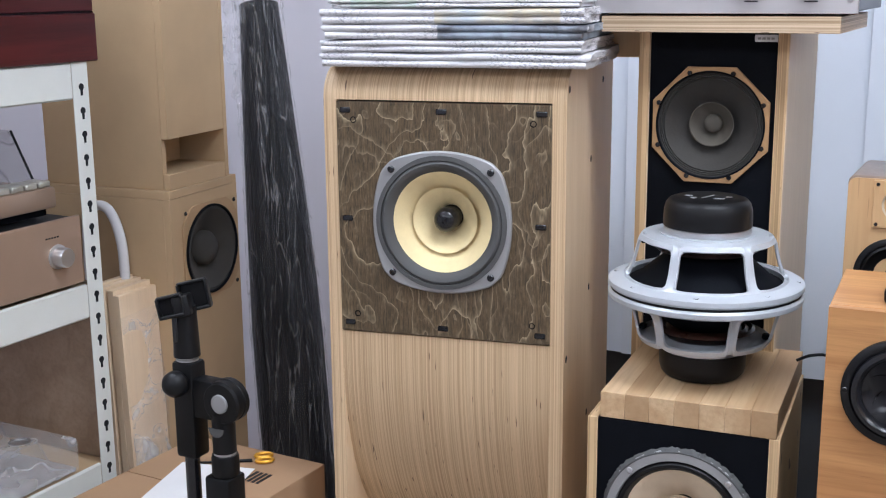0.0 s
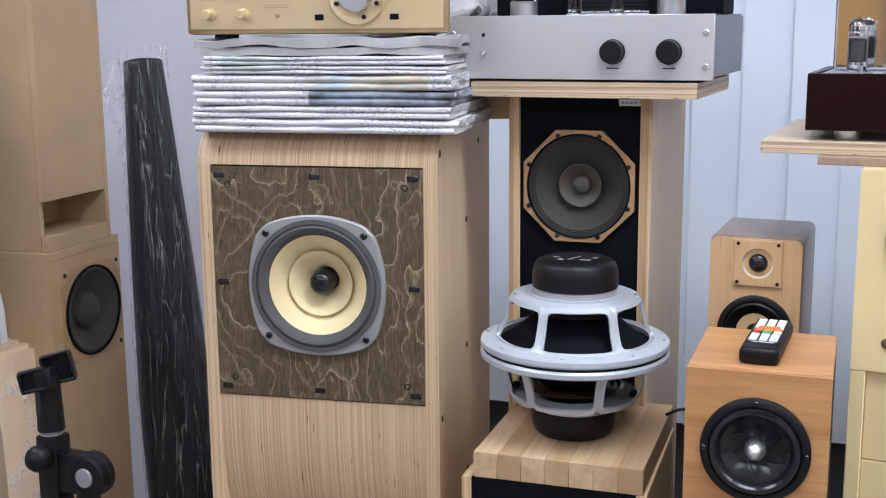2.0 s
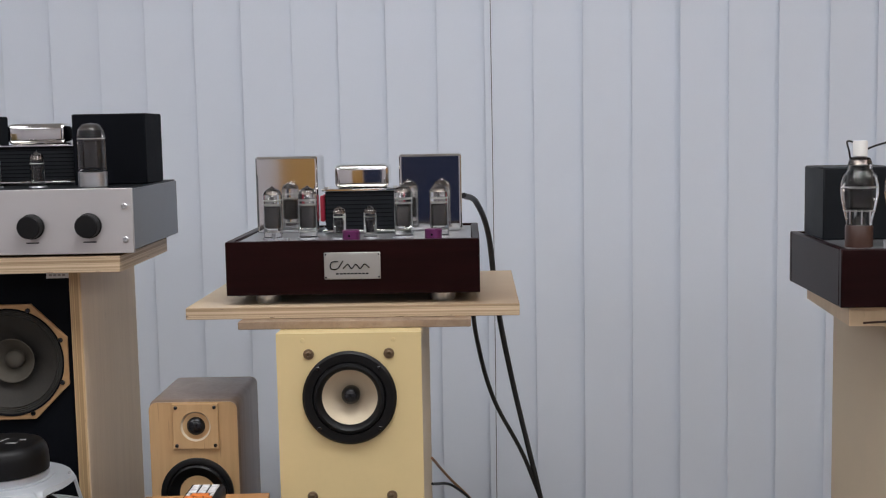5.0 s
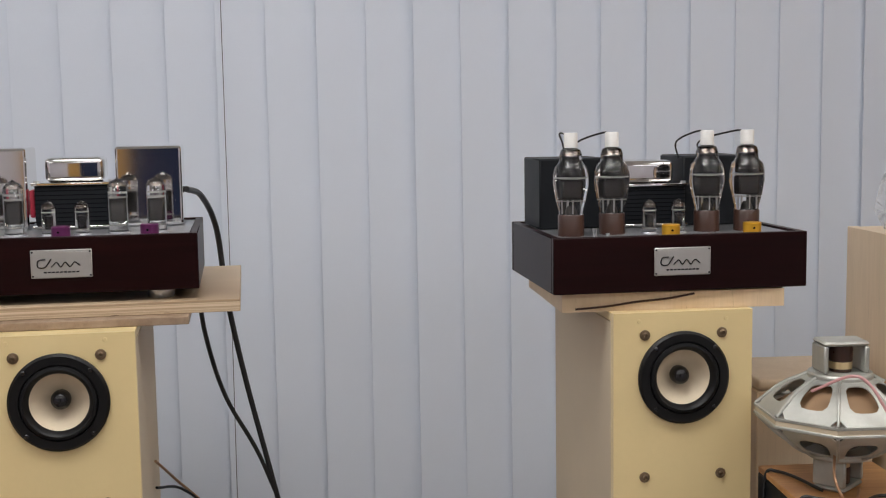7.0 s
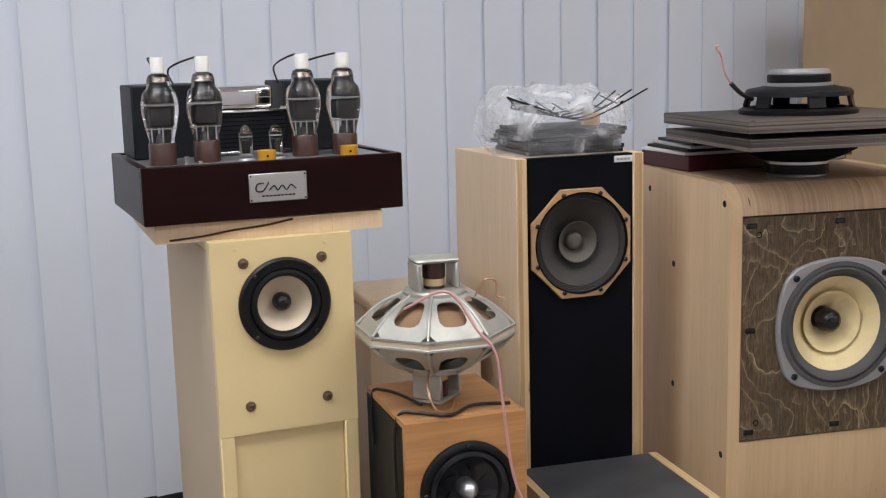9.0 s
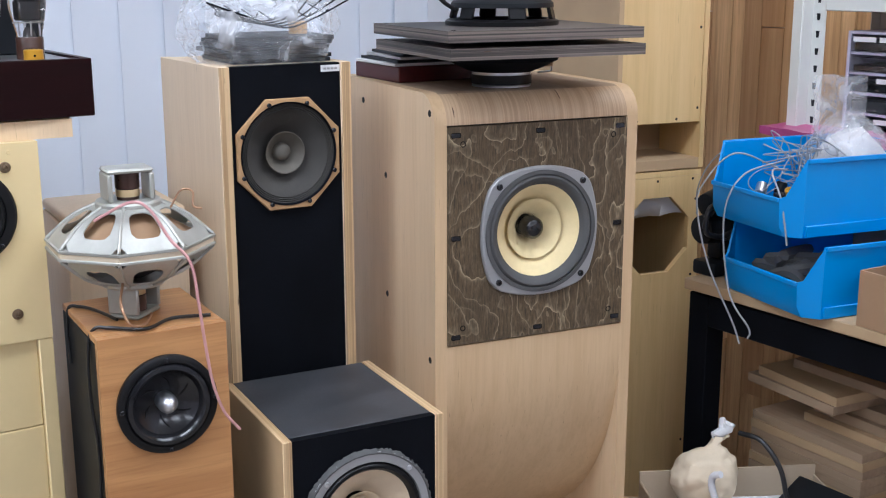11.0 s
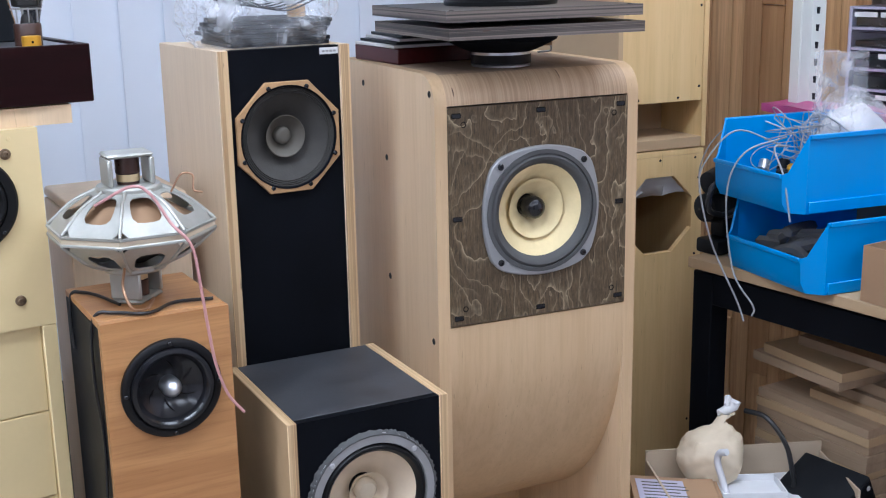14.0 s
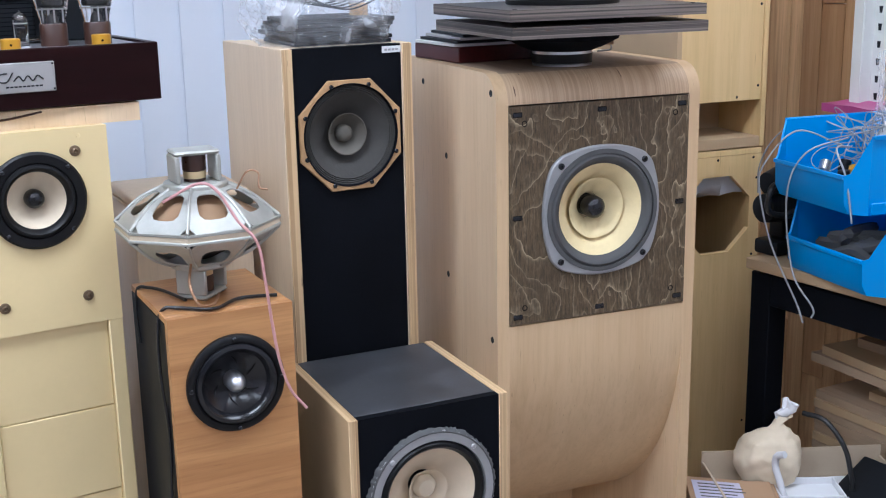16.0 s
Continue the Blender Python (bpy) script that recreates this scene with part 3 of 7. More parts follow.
def driver_octagon(parent, m):
    """Old eight-inch driver: tan eight-sided gasket, dark ribbed paper cone with inner cone."""
    def octo(a):
        k = math.pi / 4
        return 0.0838 / math.cos(((a + k / 2) % k) - k / 2)
    d = part("driver", ring(0.0772, octo, -0.001, 0.006, 96, FACE, chamfer=0.001), M["cork"], parent, "tan octagonal cork gasket")
    d.matrix_basis = m
    part("rim", lathe([(0.0788, 0.006), (0.0782, 0.0072), (0.0765, 0.0065), (0.0757, 0.001)], 64, FACE), M["black"], d)
    prof = [(0.0768, 0.002)]
    for i in range(1, 9):
        prof.append((0.0768 - 0.0014 * i, 0.002 + (0.0012 if i % 2 else -0.0006) - 0.0003 * i))
    prof += [(0.057, -0.008), (0.048, -0.014), (0.040, -0.020), (0.034, -0.024), (0.024, -0.030)]
    part("cone", lathe(prof, 64, FACE), M["cone_grey"], d, "dark grey paper cone")
    part("inner_cone", lathe([(0.0325, -0.009), (0.0312, -0.0092), (0.0245, -0.019), (0.018, -0.026), (0.012, -0.029), (0.019, -0.028), (0.0265, -0.021), (0.0325, -0.009)], 48, FACE), M["inner_grey"], d)
    part("dust_cap", lathe([(0.0135, -0.029), (0.0132, -0.020), (0.011, -0.017), (0.006, -0.0155), (0, -0.015)], 32, FACE), M["inner_grey"], d)
    sp = [(0.0845 * 0.958 * math.cos(a), 0.0845 * 0.958 * math.sin(a), -0.006) for a in (radians(22.5 + 45 * i) for i in range(8))]
    screws("screw", sp, 0.0036, 0.0025, d)


def driver_small(parent, m, R=0.0635):
    """Small driver: wide black rubber ring, ivory cone, black dome."""
    d = part("driver", lathe([(R, -0.001), (R, 0.004), (R - 0.003, 0.007), (0.050, 0.007), (0.048, 0.004)], 64, FACE), M["black_soft"], parent, "round black driver frame")
    d.matrix_basis = m
    part("surround", lathe([(0.0495, 0.004), (0.047, 0.0085), (0.0435, 0.0095), (0.040, 0.0065), (0.0375, 0.0)], 64, FACE), M["black_soft"], d)
    part("cone", lathe([(0.0385, 0.001), (0.037, -0.001), (0.028, -0.011), (0.019, -0.018), (0.010, -0.023)], 56, FACE), M["cone_ivory"], d)
    part("dome", lathe([(0.0125, -0.021), (0.0128, -0.013), (0.011, -0.007), (0.0065, -0.0035), (0, -0.002)], 36, FACE), M["black_gloss"], d)
    screws("screw", [((R - 0.0055) * math.cos(a), (R - 0.0055) * math.sin(a), -0.007) for a in (radians(45 + 90 * i) for i in range(4))], 0.003, 0.0015, d)


def driver_phase(parent, m, R=0.0655):
    """Black mid-bass driver with a silver bullet and swept ribs on its cone."""
    d = part("driver", lathe([(R, -0.001), (R, 0.005), (R - 0.004, 0.008), (0.056, 0.008), (0.054, 0.004)], 64, FACE), M["black_soft"], parent, "black driver frame")
    d.matrix_basis = m
    part("surround", lathe([(0.0555, 0.004), (0.053, 0.0105), (0.048, 0.0115), (0.044, 0.008), (0.0415, 0.001)], 64, FACE), M["black_gloss"], d)
    part("cone", lathe([(0.0425, 0.002), (0.040, 0.0), (0.028, -0.009), (0.014, -0.015), (0.0, -0.016)], 56, FACE), M["black_gloss"], d)
    for i in range(6):
        a0 = radians(60 * i + 12)
        pts = [((0.020 + 0.0075 * k) * math.cos(a0 + 0.2 * k), -(-0.0125 + 0.0038 * k) - 0.0008, (0.020 + 0.0075 * k) * math.sin(a0 + 0.2 * k)) for k in range(3)]
        part("rib", hose(pts, 0.0009, 5, 4), M["black_gloss"], d)
    part("bullet", lathe([(0.0125, -0.016), (0.013, 0.0), (0.012, 0.006), (0.0085, 0.013), (0.004, 0.017), (0, 0.0185)], 36, FACE), M["steel"], d, "silver phase plug")
    screws("screw", [((R - 0.005) * math.cos(a), (R - 0.005) * math.sin(a), -0.008) for a in (radians(90 * i) for i in range(4))], 0.0032, 0.002, d)


def driver_cream(parent, m, R=0.100):
    """Driver with a grey ring frame set in ragged sealant and a cream cone."""
    d = part("driver", lathe([(R, -0.001), (R, 0.006), (R - 0.002, 0.008), (R - 0.014, 0.008), (R - 0.016, 0.003)], 72, FACE), M["frame_grey"], parent, "grey ring frame")
    d.matrix_basis = m
    seal = lathe([(R + 0.003, 0.0), (R + 0.002, 0.003), (R - 0.001, 0.0083), (R - 0.003, 0.0082)], 180, FACE)
    for v in seal.verts:
        k = noise.noise(v.co * 210)
        if abs(v.co.y) < 0.007:
            v.co += 0.0036 * k * Vector((v.co.x, 0, v.co.z)).normalized()
        v.co.y -= 0.0016 * max(0, k)
    part("sealant", seal, M["foam"], d, "ragged grey sealant bead", 20)
    part("surround", lathe([(R - 0.0155, 0.004), (R - 0.019, 0.009), (R - 0.023, 0.0095), (R - 0.027, 0.005), (R - 0.029, 0.0)], 64, FACE), M["black_soft"], d)
    part("cone", lathe([(R - 0.0285, 0.001), (0.06, -0.008), (0.045, -0.02), (0.03, -0.032), (0.02, -0.04)], 64, FACE), M["cone_pale"], d)
    part("whizzer", lathe([(0.030, -0.012), (0.0292, -0.0125), (0.023, -0.022), (0.017, -0.031), (0.0295, -0.0155), (0.030, -0.012)], 48, FACE), M["cone_pale"], d)
    part("dust_cap", lathe([(0.018, -0.036), (0.017, -0.024), (0.012, -0.018), (0, -0.0155)], 36, FACE), M["cone_ivory"], d)
    screws("screw", [((R - 0.008) * math.cos(a), (R - 0.008) * math.sin(a), -0.008) for a in (radians(45 + 90 * i) for i in range(4))], 0.004, 0.002, d, "steel")


# ---- cabinets ----
def horn_cabinet(m, label, front="ply", top="ply"):
    """Tall laminated horn speaker with a dark stained baffle and a curved mouth."""
    W, D, H, S = 0.361, 0.40, 1.166, 0.0205
    t = thing("horn_speaker", label, "speaker", m, "horn speakers")
    R = 0.048
    arc = [(R - R * math.cos(radians(a)), H - R + R * math.sin(radians(a))) for a in range(0, 91, 9)]
    side = [(0, 0.0)] + [(y, z) for y, z in arc] + [(D, H), (D, 0)]
    YZ = Matrix(((0, 0, 1, 0), (1, 0, 0, 0), (0, 1, 0, 0), (0, 0, 0, 1)))
    for sx in (-1, 1):
        x0, x1 = sorted((sx * W / 2, sx * (W / 2 - S)))
        sp = part("side_panel", prism(side, x0, x1, YZ), M[front], t, "laminated birch side")
        sp.data.materials.append(M["veneer"])
        for f in sp.data.polygons:
            f.material_index = int(abs(f.normal.x) > 0.9)
    xi = W / 2 - S
    top_line = [(y, z) for y, z in arc if z >= 1.119] + [(D, H), (D, H - 0.02), (R, H - 0.02), (0.02, H - R), (0.02, 1.119)]
    top_line = [(0, 1.119)] + [p for p in top_line if p != (0, 1.119)]
    tp = part("top_panel", prism(top_line, -xi, xi, YZ), M[top], t)
    tp.data.materials.append(M["worn_shaded"])
    for f in tp.data.polygons:
        f.material_index = int(f.normal.z > 0.97)
    z0 = 0.72
    outer = [(0, 0.769), (0, z0)]
    for a in range(5, 91, 5):
        outer.append((0.36 * (1 - math.cos(radians(a))), z0 - 0.40 * math.sin(radians(a))))
    inner = [(y + 0.018, z + 0.004) for y, z in outer[::-1]]
    inner[0] = (outer[-1][0], outer[-1][1] + 0.02)
    inner[-1] = (0.018, 0.769)
    part("front_panel", prism(outer + inner, -xi, xi, YZ), M[front], t, "bent laminated front that curves into the mouth")
    part("back_panel", box(-xi, D - 0.02, 0.0, xi, D - 0.001, H - 0.021, 0), M["veneer"], t)
    part("bottom_panel", box(-xi, 0.0, 0.0, xi, D - 0.021, 0.02, 0), M["ply"], t)
    bx = 0.1598
    bf = part("baffle", plate_hole(-bx, 0.7715, bx, 1.1165, 0.0, 0.944, 0.0915, -0.002, 0.016), M["burl"], t, "dark stained plywood baffle with pale figure")
    # Dark sheet behind the baffle, put there in place of the cabinet's inner shade.
    part("inner_brace", box(-xi, 0.075, 0.75, xi, 0.085, 1.14, 0), M["dark"], t)
    driver_large(t, at(0, -0.002, 0.944))
    for sx, sz in ((-1, -1), (0, -1), (1, -1), (-1, 0), (1, 0), (-1, 1), (0, 1), (1, 1)):
        x, z = sx * 0.146, 0.944 + sz * 0.160
        part("clip", box(x - 0.008, -0.0035, z - 0.004, x + 0.008, -0.0018, z + 0.004, 0.0012), M["black_gloss"], bf)
        if sx and sz:
            o = part("bolt_hole", lathe([(0.0048, 0.0004), (0.0035, 0.0006), (0.003, -0.001), (0, -0.001)], 14, FACE), M["black"], bf)
            o.matrix_basis = at(sx * 0.134, -0.002, 0.944 + sz * 0.146)
    for y, z in ((0.018, 1.137), (0.20, 1.015), (0.20, 0.81), (0.02, 0.745), (0.30, 1.13), (0.2, 0.60)):
        for sx in (-1, 1):
            o = part("screw", lathe([(0.0055, 0), (0.005, 0.0006), (0.004, 0.0007), (0.003, 0.0002), (0, 0.0002)], 14), M["charcoal"], t)
            o.matrix_basis = at(sx * W / 2, y, z, Matrix.Rotation(radians(90 * sx), 4, "Y"))
    return t


def black_tower(m, label, W=0.214, D=0.36, H=1.212, zd=1.078):
    t = thing("tower_speaker", label, "speaker", m, "tower speakers")
    S = 0.0165
    for sx in (-1, 1):
        x0, x1 = sorted((sx * W / 2, sx * (W / 2 - S)))
        part("side_panel", box(x0, -0.004, 0, x1, D, H, 0.001), M["veneer_pale"], t)
        part("edge_band", box(x0 + 0.0004, -0.0075, 0, x1 - 0.0004, -0.0042, H - 0.0005, 0.0006), M["edge"], t, "plywood edge")
    xi = W / 2 - S - 0.0003
    part("top_panel", box(-xi, 0.016, H - 0.016, xi, D, H - 0.001, 0.001), M["veneer_pale"], t)
    part("back_panel", box(-xi, D - 0.016, 0, xi, D - 0.001, H - 0.017, 0), M["veneer_pale"], t)
    part("baffle", plate_hole(-xi, 0.0, xi, H - 0.001, 0, zd, 0.0775, -0.002, 0.0155), M["black"], t, "matt black baffle")
    # Added near-black sheet that plays the shaded hollow behind the driver.
    part("inside", box(-xi, 0.06, zd - 0.1, xi, 0.07, zd + 0.1, 0), M["dark"], t)
    driver_octagon(t, at(0, -0.002, zd))
    tag = part("label_tag", box(0.058, -0.0032, H - 0.014, 0.090, -0.0021, H - 0.004, 0.0003), M["paper"], t, "small white label")
    for k in range(4):
        part("print_bar", box(0.062 + 0.0062 * k, -0.0037, H - 0.0108, 0.0665 + 0.0062 * k, -0.0033, H - 0.0078, 0), M["frame_grey"], tag)
    return t


def cream_tower(m, label, H=1.131):
    W, D = 0.195, 0.33
    t = thing("cream_speaker", label, "speaker", m, "cream speakers")
    xi = 0.078
    for sx in (-1, 1):
        x0, x1 = sorted((sx * W / 2, sx * (W / 2 - 0.012)))
        part("side_panel", box(x0, 0.0135, 0, x1, D, H - 0.0125, 0.001), M["cream_side"], t, "pale unpainted side")
    part("top_panel", box(-W / 2, 0.0135, H - 0.012, W / 2, D, H, 0.001), M["cream"], t)
    part("back_panel", box(-W / 2 + 0.0125, D - 0.012, 0, W / 2 - 0.0125, D - 0.001, H - 0.0125, 0), M["cream_side"], t)
    part("inner_panel", box(-W / 2 + 0.0125, 0.0135, 0.02, W / 2 - 0.0125, 0.02, 0.88, 0), M["cream"], t)
    part("front_panel", plate_hole(-W / 2, 0.868, W / 2, H, 0, 1.0435, 0.049, 0.0, 0.013), M["cream"], t)
    # Dark sheet added behind the hole for the shade in the box.
    part("inside", box(-0.084, 0.05, 0.90, 0.084, 0.06, 1.11, 0), M["dark"], t)
    for sx in (-1, 1):
        x0, x1 = sorted((sx * W / 2, sx * xi))
        part("stile", box(x0, 0.0, 0.0, x1, 0.0133, 0.8678, 0.0015), M["cream"], t)
    for k, (za, zb) in enumerate(((0.7445, 0.8675), (0.62, 0.7435), (0.3, 0.619), (0.0, 0.299))):
        part("inset_panel", box(-xi + 0.0003, 0.0075 - 0.0013 * (k % 2), za, xi - 0.0003, 0.0132, zb, 0.0012), M["cream"], t)
    driver_small(t, at(0, -0.0005, 1.0435))
    for x in (-0.054, 0.054):
        for z in (1.103, 0.907):
            b = part("bolt", lathe([(0.0072, 0), (0.0072, 0.0012), (0.0060, 0.0018), (0.0042, 0.0018), (0.004, 0.004), (0.0028, 0.0048), (0.002, 0.0025), (0, 0.0025)], 18, FACE), M["bronze"], t, "bronze bolt with washer")
            b.matrix_basis = at(x, 0, z)
    for x in (-0.062, 0.060):
        b = part("plug", lathe([(0.003, 0), (0.0025, 0.0008), (0, 0.0008)], 12, FACE), M["cream"], t)
        b.matrix_basis = at(x, 0, 1.122)
    return t


def cherry_speaker(m, label, W=0.163, D=0.2, H=0.905, zd=0.808, group="cherry speakers"):
    t = thing("cherry_speaker", label, "speaker", m, group)
    for sx in (-1, 1):
        x0, x1 = sorted((sx * W / 2, sx * (W / 2 - 0.012)))
        part("side_panel", box(x0, 0.0135, 0.0, x1, D, H - 0.0095, 0.001), M["charcoal"], t, "dark side wall")
    part("back_panel", box(-W / 2 + 0.0125, D - 0.012, 0, W / 2 - 0.0125, D - 0.001, H - 0.0095, 0), M["charcoal"], t)
    # The hollow's shade is a near-black sheet set behind the front.
    part("inside", box(-W / 2 + 0.0125, 0.05, 0.6, W / 2 - 0.0125, 0.06, H - 0.01, 0), M["dark"], t)
    part("top_panel", box(-W / 2, 0.0135, H - 0.009, W / 2, D, H, 0.001), M["orange"], t)
    part("front_panel", plate_hole(-W / 2, 0.0, W / 2, H - 0.0004, 0, zd, 0.055, 0.0, 0.013), M["orange"], t, "cherry veneer front")
    driver_phase(t, at(0, -0.0005, zd))
    return t


def low_speaker(m, label, W=0.252, D=0.280, H=0.711, R=0.100):
    """Low box speaker: black front and top between two plywood sides."""
    S, zd = 0.0135, H - 0.131
    t = thing("box_speaker", label, "speaker", m, "low box speakers")
    for sx in (-1, 1):
        x0, x1 = sorted((sx * W / 2, sx * (W / 2 - S)))
        part("side_panel", box(x0, -0.001, 0, x1, D, H, 0.001), M["edge"], t, "plywood side")
    xi = W / 2 - S - 0.0003
    part("top_panel", box(-xi, 0.0135, H - 0.016, xi, D, H - 0.001, 0.001), M["black_top"], t, "scuffed black top")
    part("baffle", plate_hole(-xi, 0, xi, H - 0.001, 0, zd, R - 0.014, 0.0, 0.013), M["black"], t)
    part("back_panel", box(-xi, D - 0.014, 0, xi, D - 0.001, H - 0.0165, 0), M["black"], t)
    # Near-black sheet put in for the darkness behind the cone.
    part("inside", box(-xi, 0.07, 0.45, xi, 0.08, H - 0.02, 0), M["dark"], t)
    driver_cream(t, at(0, -0.0005, zd), R)
    return t


horn_cabinet(pose(-0.603, 1.503, 0, 0, 0, 10.7), "tall laminated birch horn speaker with stained baffle, newspapers on top")
horn_cabinet(pose(1.884, 1.431, 0, 0, 0, -11.0), "tall laminated birch horn speaker with stained baffle, boards on top", "birch_front", "ply_brown")
black_tower(pose(-0.273, 1.716, 0, 0, 0, 4.5), "slim tower speaker with black front and octagonal driver")
black_tower(pose(1.531, 1.603, 0, 0, 0, -3.5), "slim black-fronted tower speaker under a plastic bag", D=0.245)
cream_tower(pose(0.229, 1.611, 0, 0, 0, 0.5), "cream lacquered tower speaker under a plywood shelf")
cream_tower(pose(1.050, 1.567, 0, 0, 0, -1.2), "cream lacquered tower speaker carrying a tube amplifier", 1.1335)
cherry_speaker(pose(0.041, 1.425, 0, 0, 0, 4), "cherry wood speaker with black driver, remote on top", 0.17, 0.205)
cherry_speaker(pose(1.2335, 1.390, 0, 0, 0, -6.0), "cherry wood speaker with dark sides, drivers on top", 0.166, 0.195)
low_speaker(pose(-0.225, 1.4515, 0, 0, 0, 5.2), "low box speaker with black front under a wooden block")
low_speaker(pose(1.4935, 1.330, 0, 0, 0, -8.2), "low box speaker with black front and scuffed black top", 0.2425, 0.262, 0.733, 0.096)


def maple_speaker(m):
    """Small two-way bookshelf speaker with rounded edges."""
    t = thing("bookshelf_speaker", "small maple two-way bookshelf speaker with grey sides", "speaker", m)
    W, D, H = 0.132, 0.175, 0.255
    part("cabinet", box(-W / 2, 0.0005, 0.0, W / 2, D, H, 0.011, 4), M["walnut_side"], t)
    part("front_panel", prism([(x, z) for x, z in rounded(-W / 2 + 0.002, 0.002, W / 2 - 0.002, H - 0.002, 0.011)], 0.0, 0.003, at(0, 0.001, 0, FACE)), M["maple"], t)
    tw = part("tweeter", ring(0.022, lambda a: 0.0335 / max(abs(math.cos(a)), abs(math.sin(a))), 0, 0.004, 64, FACE, chamfer=0.001), M["maple"], t, "square wooden tweeter plate")
    tw.matrix_basis = at(0.004, -0.002, 0.218)
    part("horn", lathe([(0.0225, 0.0035), (0.0195, 0.0), (0.0165, -0.003), (0.0145, -0.0035)], 40, FACE), M["cone_ivory"], tw)
    part("dome", lathe([(0.0145, -0.0035), (0.0125, 0.003), (0.008, 0.0065), (0, 0.008)], 36, FACE), M["black_gloss"], tw)
    screws("screw", [(sx * 0.028, sz * 0.028, -0.004) for sx in (-1, 1) for sz in (-1, 1)], 0.0026, 0.0015, tw)
    w = part("woofer", lathe([(0.053, 0), (0.053, 0.004), (0.050, 0.006), (0.045, 0.006), (0.043, 0.003)], 56, FACE), M["black_soft"], t)
    w.matrix_basis = at(0.003, -0.002, 0.118)
    part("cone", lathe([(0.0435, 0.004), (0.040, 0.007), (0.036, 0.004), (0.025, -0.0005), (0.012, -0.001), (0.010, 0.004), (0, 0.006)], 48, FACE), M["black_soft"], w)


def rounded(x0, y0, x1, y1, r, n=5):
    out = []
    for cx, cy, a0 in ((x1 - r, y1 - r, 0), (x0 + r, y1 - r, 90), (x0 + r, y0 + r, 180), (x1 - r, y0 + r, 270)):
        out += [(cx + r * math.cos(radians(a0 + 90 * i / n)), cy + r * math.sin(radians(a0 + 90 * i / n))) for i in range(n + 1)]
    return out


maple_speaker(pose(-0.012, 1.722, 0.761, 0, 0, 1))
_st = thing("speaker_stand", "dark plain stand under the bookshelf speaker", "stand", pose(-0.012, 1.73, 0))
part("column", box(-0.05, 0.03, 0.02, 0.05, 0.15, 0.745), M["charcoal"], _st)
part("top_plate", box(-0.064, 0.004, 0.746, 0.064, 0.19, 0.761), M["charcoal"], _st)
part("base_plate", box(-0.06, 0.004, 0.0, 0.06, 0.19, 0.0195), M["charcoal"], _st)


# ---- on and round the left speakers ----
def stack_of_newspapers(m):
    """Bundles of folded newspapers, each its own thing on the one below."""
    z = 0.0
    for i, (h, w, d, dx, mi) in enumerate(((0.020, 0.392, 0.29, 0.0, 0), (0.017, 0.385, 0.28, -0.003, 3), (0.020, 0.382, 0.285, 0.002, 2), (0.021, 0.385, 0.28, -0.002, 1), (0.012, 0.365, 0.27, 0.004, 4), (0.012, 0.355, 0.27, 0.004, 4))):
        t = thing("newspaper_bundle", "folded newspapers with print and colour pictures, in a stack", "newspapers", m @ at(dx, 0, z), "newspaper stack")
        for q in range(2):
            za, zb = h * q / 2 + 0.0004, h * (q + 1) / 2
            bm = gridbox(-w / 2 + random.uniform(0, 0.006), 0, za, w / 2 - random.uniform(0, 0.006), d, zb, (26, 14, 3))
            for v in bm.verts:
                edge = abs((v.co.z - za) / (zb - za) - 0.5) * 2
                if v.co.y < 0.01:
                    v.co.y += 0.004 * edge ** 2 + 0.0025 * noise.noise(Vector((v.co.x * 14, i * 3.1, q * 7.0)))
                k = noise.noise(Vector((v.co.x * 9, v.co.y * 9, i * 5.0)))
                v.co.z += 0.002 * k * (v.co.z / h)
                if abs(v.co.x) > w / 2 - 0.01:
                    v.co.x *= 1 + 0.035 * noise.noise(Vector((i * 3.0 + q, v.co.y * 30, v.co.z * 90)))
            part("section", bm, M["news"][mi], t, sharp=50)
        z += h + 0.0012
    t = thing("crumpled_newspaper", "crumpled grey newspaper on top of the stack", "newspaper", m @ at(0, 0, z), "newspaper stack")
    for k, (hh, ww) in enumerate(((0.011, 0.372), (0.012, 0.378))):
        bm = gridbox(-ww / 2, 0.004, 0.0115 * k + 0.0005, ww / 2, 0.26, 0.0115 * k + hh, (22, 12, 2))
        crumpled(bm, 0.0065, 16, 4.0 + 7 * k)
        for v in bm.verts:
            v.co.z = max(v.co.z, 0.0)
        part("sheet", bm, M["crumple"], t, sharp=25)
    return z + 0.0235


NP = pose(-0.585, 1.492, 1.1665, 0, 0, 10.8)
_top = stack_of_newspapers(NP)


